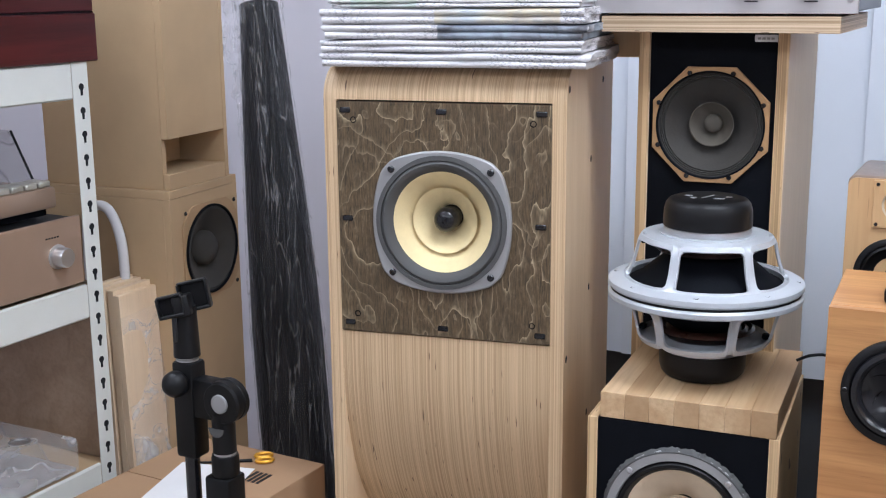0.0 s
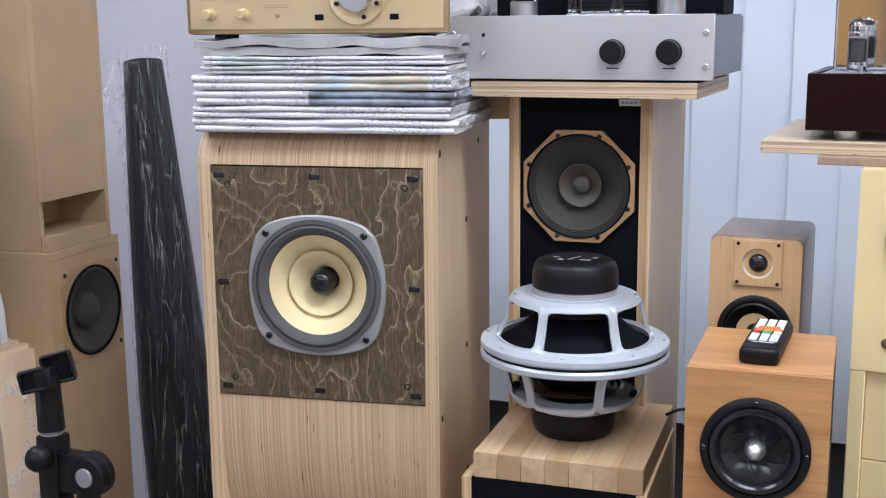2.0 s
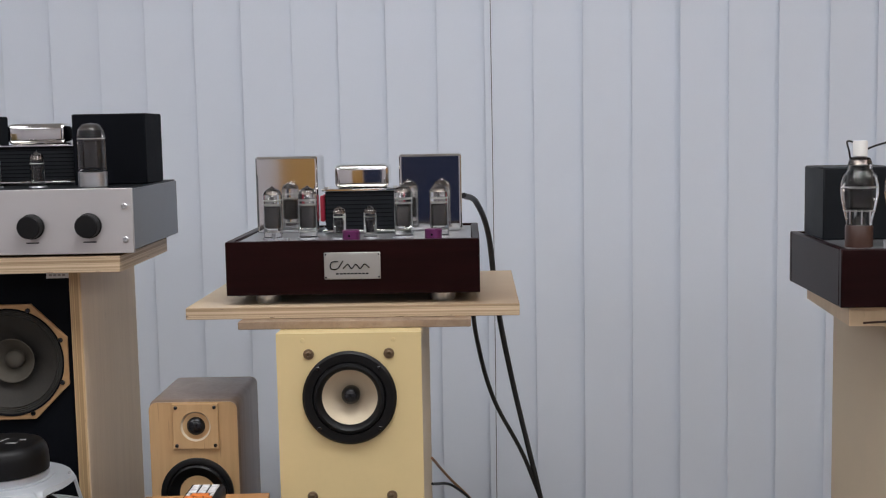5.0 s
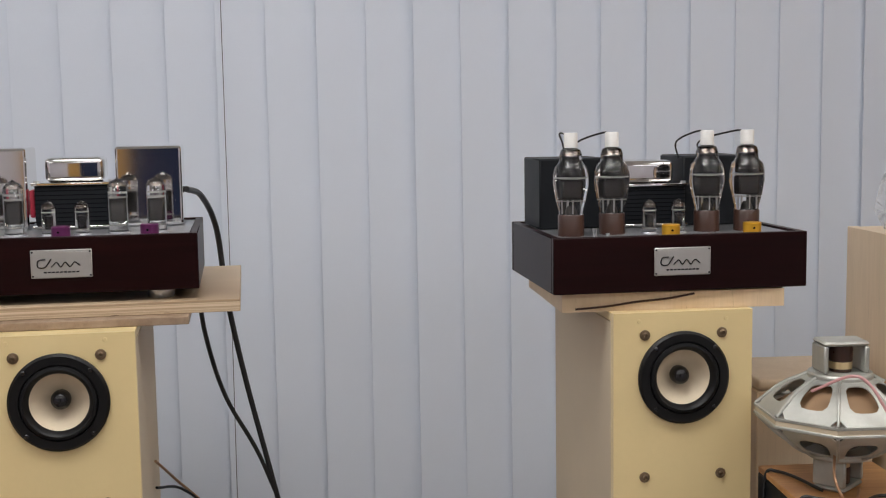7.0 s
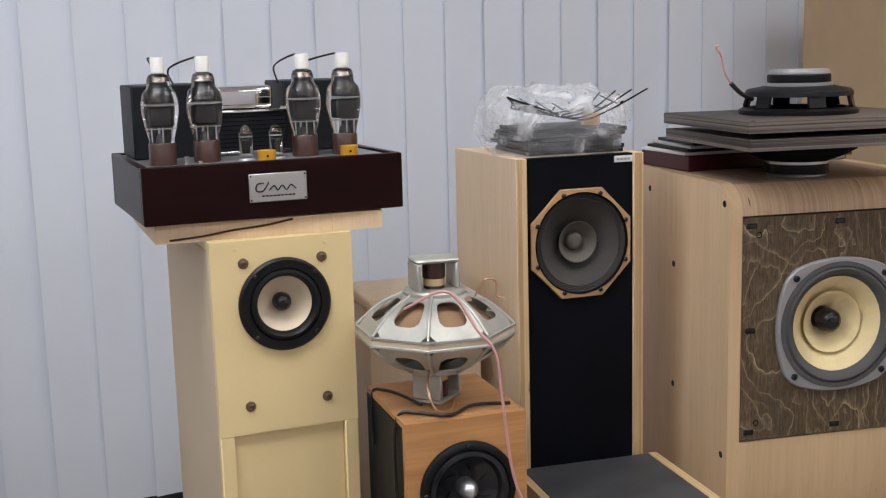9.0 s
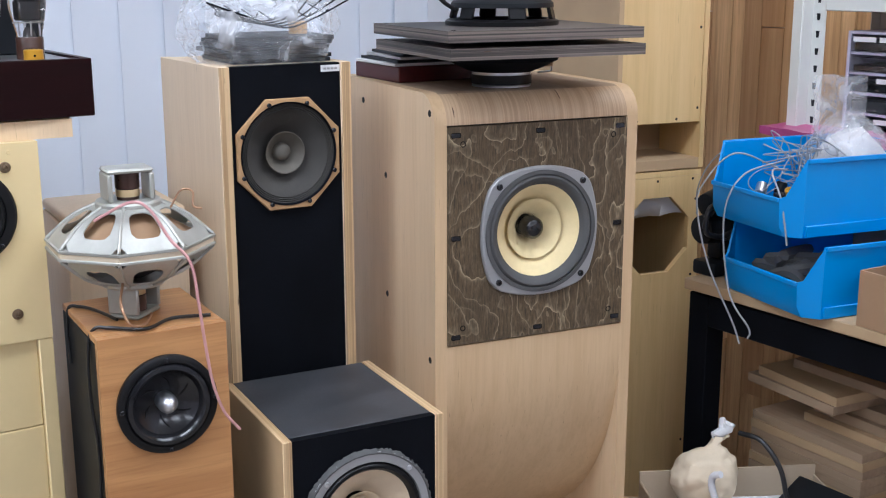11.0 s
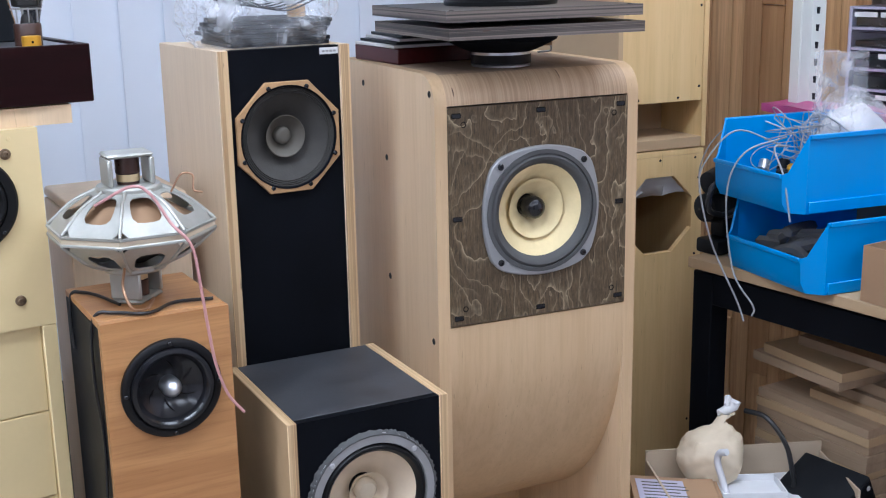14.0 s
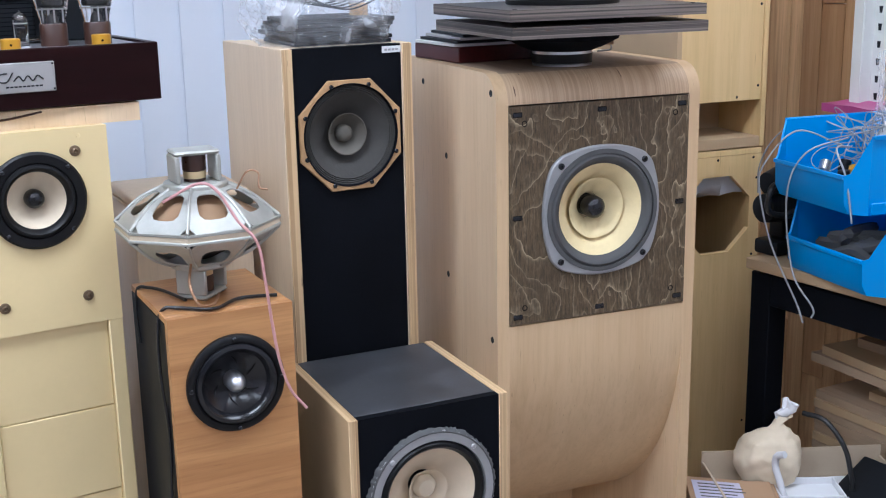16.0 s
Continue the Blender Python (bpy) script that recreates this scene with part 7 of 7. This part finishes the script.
# work bench with bins
_wb = thing("work_bench", "work bench with a wooden top on a black steel frame", "bench", pose(2.394, 0.352, 0, 0, 0, -0.5))
part("bench_top", box(0.0, -0.3, 0.728, 0.640, 1.245, 0.75, 0.002), M["mdf"], _wb, "light brown bench top")
for y in (-0.28, 1.19):
    part("leg", box(0.012, y, 0, 0.062, y + 0.05, 0.7215, 0.002), M["black"], _wb)
    part("leg", box(0.57, y, 0, 0.62, y + 0.05, 0.7215, 0.002), M["black"], _wb)
    part("cross_rail", box(0.0625, y, 0.66, 0.5695, y + 0.05, 0.7215, 0.002), M["black"], _wb)
part("front_rail", box(0.012, -0.2295, 0.66, 0.062, 1.1895, 0.7215, 0.002), M["black"], _wb)


def bin_box(m, label, L=0.34, W=0.262, H=0.129):
    """Open-fronted stacking bin with a raked foot, steep cut cheeks and a folded rim; the front faces -x."""
    t = thing("storage_bin", label, "storage bin", m, "blue bins")
    T, lip, X0, C = 0.0035, H * 0.50, 0.032, 0.024
    XZ = Matrix(((1, 0, 0, 0), (0, 0, -1, 0), (0, 1, 0, 0), (0, 0, 0, 1)))
    for y in (0.0, W - T):
        part("side_wall", box(X0 + 0.0003, y, 0.0, L, y + T, H, 0.0006), M["blue"], t)
    part("bottom", box(0.014, C + 0.001, 0.0005, L - T, W - C - 0.001, T, 0), M["blue"], t)
    part("back_wall", box(L - T, T + 0.0003, T, L, W - T - 0.0003, H, 0), M["blue"], t)
    front = [(0.010, 0.0), (-0.001, 0.020), (-0.004, lip), (-0.004 + T, lip), (-0.001 + T, 0.021), (0.0105 + T, 0.0008)]
    part("front_lip", prism(front, -W + C + 0.0003, -C - 0.0003, XZ), M["blue"], t)
    for y, e in ((0.0, 1), (W, -1)):
        bm = bmesh.new()
        outer = [(X0, y, 0.0), (0.010, y + e * C, 0.0), (-0.001, y + e * C, 0.020), (-0.004, y + e * C, lip), (0.004, y + e * C * 0.75, lip + 0.004), (X0, y, H)]
        a_ = [bm.verts.new(p) for p in outer]
        b_ = [bm.verts.new((p[0] + T, p[1] + e * T * 0.6, p[2])) for p in outer]
        bm.faces.new(a_)
        bm.faces.new(b_[::-1])
        for q in range(6):
            bm.faces.new((a_[q], b_[q], b_[(q + 1) % 6], a_[(q + 1) % 6]))
        part("corner_cheek", bm, M["blue"], t, "", 20)
    for y in (-0.0055, W - 0.0005):
        part("rim", box(X0 + 0.002, y, H - 0.007, L + 0.003, y + 0.006, H + 0.0015, 0.001), M["blue"], t)
        part("skirt", box(X0 + 0.004, y + 0.001, 0.001, L - 0.006, y + 0.0055, 0.022, 0.001), M["blue"], t)
    part("lip_rim", box(-0.0085, C, lip - 0.007, -0.0045, W - C, lip + 0.001, 0.001), M["blue"], t)


bin_box(pose(2.350, 1.261, 0.7505, 0, 0, -13.5), "blue plastic stacking bin holding grey cable")
bin_box(pose(2.361, 1.319, 0.8840, 0, 0, -13.5), "blue plastic stacking bin full of wires, on another bin", W=0.25, H=0.140)


def tangle(m, label, n, r, size, mt, seed, cat="wires"):
    t = thing("wire_tangle", label, cat, m)
    rnd = random.Random(seed)
    for k in range(n):
        pts = [(rnd.uniform(-1, 1) * size[0], rnd.uniform(-1, 1) * size[1], 0.008 + rnd.random() * size[2]) for q in range(6)]
        part("wire", hose(pts, r, 6, 7), M[mt], t)
    return t


tangle(pose(2.545, 1.41, 0.888, 0, 0, -13.5), "tangle of thin grey-white wires in the blue bin", 18, 0.0010, (0.10, 0.085, 0.16), "cable_white", 3)
_tg = tangle(pose(2.485, 1.405, 0.887, 0, 0, -13.5), "small electronic parts with coloured wires in the bin", 5, 0.0015, (0.05, 0.08, 0.05), "red", 8, "electronics")
for k in range(7):
    x, y = random.uniform(-0.05, 0.05), random.uniform(-0.09, 0.09)
    o = part("capacitor", lathe([(0.011, 0), (0.011, 0.02), (0.009, 0.022), (0, 0.022)], 20), M[("charcoal", "yellow", "steel", "green", "charcoal", "black", "yellow")[k]], _tg)
    o.matrix_basis = at(x, y, 0.04) @ Matrix.Rotation(random.uniform(-1, 1), 4, "X") @ Matrix.Rotation(random.uniform(-1, 1), 4, "Y")
tangle(pose(2.475, 1.375, 0.757, 0, 0, -13.5), "grey foam-covered cable in the lower blue bin", 6, 0.011, (0.05, 0.07, 0.07), "foam", 5)
for pts, mt, r in (([(2.50, 1.46, 0.98), (2.42, 1.50, 1.01), (2.37, 1.53, 0.95), (2.36, 1.53, 0.90), (2.365, 1.50, 0.80), (2.372, 1.44, 0.70), (2.37, 1.42, 0.665)], "cable_white", 0.0017), ([(2.45, 1.40, 0.99), (2.385, 1.38, 0.995), (2.37, 1.345, 0.95), (2.375, 1.33, 0.87)], "cable_white", 0.0017), ([(2.48, 1.43, 1.0), (2.40, 1.46, 0.975), (2.372, 1.475, 0.90), (2.368, 1.45, 0.76), (2.37, 1.40, 0.70), (2.368, 1.40, 0.68)], "cable_white", 0.0017), ([(2.56, 1.50, 1.0), (2.52, 1.56, 1.02), (2.49, 1.61, 0.98), (2.48, 1.64, 0.92), (2.49, 1.65, 0.86)], "cable_white", 0.0014)):
    t = thing("loose_wire", "grey-white wire hanging out of the blue bin", "wire", at(*pts[-1]), "loose wires")
    part("cord", hose([tuple(Vector(p) - Vector(pts[-1])) for p in pts], r, 8), M[mt], t)
_bb = thing("plastic_bag", "clear bag of white wadding standing in the bin", "plastic bag", pose(2.600, 1.378, 0.8885, 0, 0, -13.5))
_bm = bmesh.new()
bmesh.ops.create_icosphere(_bm, subdivisions=4, radius=1, matrix=at(0, 0, 0.095) @ Matrix.Diagonal((0.06, 0.076, 0.068, 1)))
crumpled(_bm, 0.02, 22, 3)
for v in _bm.verts:
    v.co.z = max(v.co.z, 0)
part("wadding", _bm, M["cotton"], _bb)
_bm = bmesh.new()
bmesh.ops.create_icosphere(_bm, subdivisions=4, radius=1, matrix=at(0, 0, 0.105) @ Matrix.Diagonal((0.068, 0.084, 0.090, 1)))
for v in _bm.verts:
    v.co.z = max(v.co.z, 0.0)
part("bag_body", crumpled(_bm, 0.016, 22, 4), M["bag"], _bb, "", 20)
_bm = gridbox(-0.02, -0.02, 0.12, 0.02, 0.085, 0.26, (3, 8, 12))
part("film", crumpled(_bm, 0.022, 16, 9), M["bag"], _bb, "", 20)
_tl = thing("power_tool", "dark power tool with coiled cable on the bench", "tool", pose(2.49, 1.585, 0.7505))
part("body", lathe([(0.0, -0.06), (0.028, -0.055), (0.032, -0.02), (0.030, 0.04), (0.022, 0.06), (0, 0.062)], 24, at(0, 0, 0.095) @ Matrix.Rotation(radians(90), 4, "Y")), M["black_soft"], _tl)
part("handle", box(-0.02, -0.018, 0.03, 0.02, 0.018, 0.10, 0.008, 3), M["black_soft"], _tl)
part("foot", box(-0.045, -0.03, 0.0, 0.045, 0.03, 0.03, 0.006, 2), M["charcoal"], _tl)
part("upper_housing", lathe([(0.0, -0.05), (0.024, -0.045), (0.028, 0.0), (0.024, 0.045), (0, 0.05)], 24, at(0.0, 0, 0.150) @ Matrix.Rotation(radians(80), 4, "Y")), M["charcoal"], _tl)
part("cable", hose([(-0.03, -0.02, 0.15), (-0.07, -0.03, 0.14), (-0.075, -0.03, 0.10), (-0.04, -0.035, 0.085), (0.0, -0.035, 0.09)], 0.006, 8), M["cable"], _tl)
part("support", box(-0.015, -0.012, 0.0995, 0.015, 0.012, 0.15, 0.003), M["charcoal"], _tl)

# carton with bubble wrap, pink parcel
_ct = thing("small_carton", "brown carton holding bubble wrap on the bench", "carton", pose(2.392, 1.028, 0.7505, 0, 0, -4))
for a, b in (((0, 0, 0), (0.004, 0.17, 0.098)), ((0.0045, 0, 0), (0.22, 0.004, 0.098)), ((0.0045, 0.166, 0), (0.22, 0.17, 0.098)), ((0.216, 0.0045, 0), (0.22, 0.1655, 0.098)), ((0.0045, 0.0045, 0), (0.2155, 0.1655, 0.004))):
    part("carton_wall", box(*a, *b, 0.0004), M["carton"], _ct)
_bw = thing("bubble_wrap", "clear bubble wrap bulging out of the carton", "bubble wrap", pose(2.510, 1.125, 0.7555))
_bm = bmesh.new()
bmesh.ops.create_icosphere(_bm, subdivisions=5, radius=1, matrix=at(0, 0, 0.09) @ Matrix.Diagonal((0.085, 0.075, 0.10, 1)))
crumpled(_bm, 0.03, 18, 8)
crumpled(_bm, 0.006, 120, 2)
for v in _bm.verts:
    v.co.z = max(v.co.z, 0)
part("film", _bm, M["bag"], _bw, "", 15)
_bm = bmesh.new()
bmesh.ops.create_icosphere(_bm, subdivisions=4, radius=1, matrix=at(0, 0, 0.07) @ Matrix.Diagonal((0.07, 0.06, 0.075, 1)))
part("inner_wadding", crumpled(_bm, 0.02, 30, 4), M["cotton"], _bw)
_pp = thing("pink_box", "pale pink plastic box on the bench", "box", pose(2.42, 0.94, 0.7505, 0, 0, -6))
part("body", box(0, 0, 0, 0.16, 0.075, 0.20, 0.004, 2), M["cable_pink"], _pp)

# shelf with small-parts drawers behind the bench
_sh2 = thing("wall_shelf", "white slotted steel shelf standing on the bench", "shelving", pose(2.80, 1.60, 0.7505))
slotted_post(_sh2, -0.0, 0.0, 0.0, 0.60)
for _k in range(16):
    part("keyhole", prism([(-0.0045, 0.008), (0.0045, 0.008), (0.003, -0.006), (-0.003, -0.006)], 0.0, 0.0008, at(-0.0028, 0.018, 0.03 + 0.036 * _k) @ Matrix(((0, 0, 1, 0), (1, 0, 0, 0), (0, 1, 0, 0), (0, 0, 0, 1)))), M["charcoal"], _sh2)
_pf = part("post_face", box(-0.036, 0.0342, 0, -0.0, 0.058, 0.60, 0.0008), M["shelf"], _sh2)
slotted_post(_sh2, 0.235, 0.0, 0.0, 0.60)
for z in (0.258, 0.54):
    part("beam", box(-0.006, -0.75, z - 0.03 if z < 0.4 else z - 0.028, 0.0, -0.001, z, 0.002), M["shelf"], _sh2)
    part("shelf_panel", box(0.0005, -0.75, z - 0.015, 0.234, 0.032, z - 0.004, 0.0005), M["mdf"], _sh2)
slotted_post(_sh2, 0.0, -0.785, 0.0, 0.60)
_pk = thing("pink_parcel", "magenta plastic parcel lying under the drawers", "parcel", pose(2.70, 1.02, 1.004))
_bm = gridbox(0, -0.1, 0, 0.11, 0.655, 0.017, (4, 20, 2))
part("wrapping", crumpled(_bm, 0.008, 14, 2), M["pink"], _pk)
_pb = thing("parcel_support", "plain boards under the magenta parcel", "board", pose(2.70, 1.05, 0.7505))
part("panel", box(0.02, -0.08, 0, 0.095, 0.55, 0.249, 0.001), M["mdf"], _pb)


def drawers(m):
    t = thing("drawer_cabinet", "small-parts cabinet with clear drawers in a pale lilac frame", "drawer cabinet", m)
    NY, NZ, w, h = 4, 5, 0.142, 0.0405
    W, H = NY * w + 0.01, NZ * h + 0.01
    M["lilac"] = M["lilac"] if "lilac" in M else paint("lilac_plastic", (0.50, 0.48, 0.60), 0.45)
    part("back", box(0.14, -W, 0, 0.15, 0, H, 0.001), M["lilac"], t)
    for k in range(NY + 1):
        y = -k * (W - 0.008) / NY
        part("upright", box(0, y - 0.008, 0, 0.1395, y, H, 0.001), M["lilac"], t)
    for k in range(NZ + 1):
        z = k * (H - 0.006) / NZ
        for j in range(NY):
            y = -j * (W - 0.008) / NY
            part("divider", box(0.0015, y - (W - 0.008) / NY + 0.0003, z, 0.1395, y - 0.0083, z + 0.006, 0.0005), M["lilac"], t)
    rnd = random.Random(4)
    for k in range(NZ):
        for j in range(NY):
            y, z = -j * (W - 0.008) / NY - 0.010, k * (H - 0.006) / NZ + 0.0075
            d = part("drawer", box(-0.003, y - 0.127, z, 0.0, y, z + 0.030, 0.001), M["acrylic"], t, "clear drawer front")
            part("contents", box(0.006, y - 0.122, z, 0.10, y - 0.004, z + 0.012 + 0.012 * rnd.random(), 0.002), M[("charcoal", "crumple", "bakelite", "charcoal", "black")[rnd.randrange(5)]], d)
            for q in range(2):
                if rnd.random() < 0.5:
                    part("label", box(-0.0038, y - 0.060 - 0.062 * q, z + 0.019, -0.0031, y - 0.006 - 0.062 * q, z + 0.029, 0), M["paper"], d)
            part("pull", box(-0.010, y - 0.075, z + 0.004, -0.0032, y - 0.052, z + 0.007, 0.001), M["acrylic"], d)


drawers(pose(2.815, 1.555, 1.0105))

# under the bench: stacked sheets, offcuts, cartons and a small speaker
_zz = 0.0
for q in range(26):
    t = thing("stacked_board", "raw fibreboard sheet in a stack under the bench", "board", pose(2.530 + random.uniform(-0.004, 0.006), 1.380, _zz + 0.0003, 0, 0, -4 + random.uniform(-0.8, 0.8)), "stacked boards")
    part("panel", box(0, -0.138 + random.uniform(-0.004, 0.004), 0, 0.30, 0.140, 0.0173, 0.0006), M["shaded_raw_board" if q % 4 else "mdf"], t)
    _zz += 0.0179
for q, (x, y, y0, y1, w, h, a, mt) in enumerate((
        (2.575, 1.36, -0.150, 0.060, 0.26, 0.018, -4, "mdf"),
        (2.590, 1.36, -0.150, 0.050, 0.25, 0.020, -5, "shaded_raw_board"),
        (2.600, 1.36, -0.170, 0.045, 0.25, 0.022, -4, "shaded_raw_board"),
        (2.515, 1.38, -0.080, 0.150, 0.22, 0.018, -7, "shaded_raw_board"),
        (2.520, 1.38, -0.085, 0.130, 0.22, 0.018, -9, "mdf"),
        (2.580, 1.34, -0.170, 0.120, 0.20, 0.018, -3, "shaded_raw_board"))):
    t = thing("stacked_board", "raw fibreboard offcut lying crooked on the stack", "board", pose(x, y, _zz + 0.0003, 0, 0, a), "stacked boards")
    part("panel", box(0, y0, 0, w, y1, h, 0.0006), M[mt], t)
    _zz += h + 0.0006
_oc = thing("open_carton", "open cardboard carton on the floor", "carton", pose(2.207, 1.505, 0, 0, 0, -30))
for a, b in (((0.0, -0.004, 0), (0.345, 0.0, 0.42)), ((0.0, -0.184, 0), (0.345, -0.18, 0.385)), ((0.0, -0.1797, 0), (0.004, -0.0043, 0.40)), ((0.341, -0.1797, 0), (0.345, -0.0043, 0.40)), ((0.0043, -0.1797, 0), (0.3407, -0.0043, 0.004))):
    part("carton_wall", box(*a, *b, 0.0005), M["buff"], _oc, "buff carton wall")
_bm = gridbox(0.006, -0.178, 0.006, 0.338, -0.006, 0.36, (10, 8, 2))
part("filling", crumpled(_bm, 0.010, 14, 3), M["paper"], _oc, "white crumpled packing")
_tr = thing("white_tray", "white plastic tray lying in the open carton", "tray", pose(2.300, 1.335, 0.372, 0, 0, -34) @ Matrix.Diagonal((0.75, 0.75, 0.9, 1)))
part("tray_floor", box(-0.07, -0.05, 0, 0.08, 0.05, 0.004, 0.001), M["paper"], _tr)
for a, b in (((-0.074, -0.054, 0), (0.084, -0.050, 0.018)), ((-0.074, 0.050, 0), (0.084, 0.054, 0.018)), ((-0.074, -0.0497, 0), (-0.0703, 0.0497, 0.018)), ((0.0803, -0.0497, 0), (0.084, 0.0497, 0.018))):
    part("tray_wall", box(*a, *b, 0.001), M["paper"], _tr)
_sb = thing("knotted_bag", "knotted white plastic bag with beige contents", "plastic bag", pose(2.292, 1.418, 0.366) @ Matrix.Diagonal((0.98, 0.98, 0.80, 1)))
_bm = bmesh.new()
lathe([(p.x, p.z) for p in curve_points([(0.001, 0, 0), (0.030, 0, 0.0), (0.050, 0, 0.018), (0.060, 0, 0.048), (0.060, 0, 0.078), (0.050, 0, 0.104), (0.034, 0, 0.120), (0.017, 0, 0.130), (0.010, 0, 0.138), (0.009, 0, 0.146), (0.014, 0, 0.156)], 5)], 72, None, _bm)
crumpled(_bm, 0.012, 22, 6)
crumpled(_bm, 0.004, 60, 2)
for v in _bm.verts:
    v.co.z = max(v.co.z, 0.0)
    v.co.x += 0.9 * max(0.0, v.co.z - 0.115)
part("bag", _bm, M["cone_ivory"], _sb, "beige stuffed bag", 25)
_bm = bmesh.new()
lathe([(0.008, 0.0), (0.011, 0.012), (0.018, 0.030), (0.024, 0.046), (0.021, 0.047), (0.012, 0.026), (0.005, 0.004)], 28, at(0.030, 0, 0.148) @ Matrix.Rotation(radians(34), 4, "Y") @ Matrix.Diagonal((0.72, 0.72, 0.95, 1)), _bm)
part("knot", crumpled(_bm, 0.016, 55, 9), M["paper"], _sb, "twisted white bag neck", 25)
_pc = thing("printed_carton", "small brown carton with a pale printed lid, leaning", "carton", pose(2.135, 1.470, 0, 0, 0, -38))
part("panel", box(0, -0.115, 0, 0.150, 0.0, 0.395, 0.002), M["carton"], _pc)
_pl2 = part("lid_flap", box(-0.004, -0.122, 0, 0.158, 0.004, 0.004, 0.0008, m=at(0, 0, 0.3965) @ Matrix.Rotation(radians(4), 4, "Y")), M["carton"], _pc)
part("label_panel", box(0.006, -0.100, 0.0045, 0.128, -0.012, 0.0050, 0, m=at(0, 0, 0.3965) @ Matrix.Rotation(radians(4), 4, "Y")), M["lilac"], _pl2, "pale blue printed panel")
for k in range(6):
    part("print_bar", box(0.016, -0.092 + 0.013 * k, 0.0051, 0.110 - 0.014 * (k % 3), -0.088 + 0.013 * k, 0.0054, 0, m=at(0, 0, 0.3965) @ Matrix.Rotation(radians(4), 4, "Y")), M["inner_grey"], _pl2)
_bs = thing("small_black_speaker", "small black two-way speaker lying tilted on the floor", "speaker", pose(2.332, 1.190, 0.0, 0, -27, 0))
part("cabinet", box(0, 0, 0, 0.300, 0.142, 0.307, 0.004, 2), M["charcoal"], _bs)
part("baffle", box(0.135, -0.0035, 0.005, 0.295, -0.0003, 0.302, 0.001), M["black"], _bs, "black front baffle")
for _x, _z in ((0.147, 0.292), (0.284, 0.292), (0.147, 0.184), (0.284, 0.184)):
    part("corner_screw", lathe([(0.005, 0), (0.004, 0.0015), (0.002, 0.0004), (0, 0.0004)], 14, at(_x, -0.0036, _z, FACE)), M["steel"], _bs)
_bd = part("driver", lathe([(0.055, 0.0), (0.055, 0.005), (0.048, 0.006), (0.045, 0.002), (0.03, 0.0012), (0.012, 0.001), (0.010, 0.004), (0, 0.005)], 40, at(0.216, -0.0038, 0.236, FACE)), M["black_gloss"], _bs)
part("driver_ring", lathe([(0.050, 0.0055), (0.0495, 0.0075), (0.046, 0.0075), (0.0455, 0.004)], 40, at(0.216, -0.0038, 0.236, FACE)), M["black_soft"], _bd)
_cc = thing("black_cable", "thick black cable rising from the carton", "cable", at(2.385, 1.298, 0.37))
part("cord", hose([(-0.015, 0.109, 0.121), (-0.01, 0.062, 0.12), (-0.005, 0.02, 0.082), (0.0, 0.004, 0.029), (0.0, 0.0, 0.007), (0.0, 0.0, 0.0)], 0.0048, 8), M["cable"], _cc)
_wc = thing("white_cable", "thick white cable standing up from the carton", "cable", at(2.25, 1.336, 0.3))
part("cord", hose([(0, 0, 0), (0.0, 0.0, 0.063), (0.0, 0.015, 0.102), (0.0, 0.028, 0.131), (0.0, 0.025, 0.151), (0.0, 0.008, 0.16)], 0.0065, 10), M["cotton"], _wc)
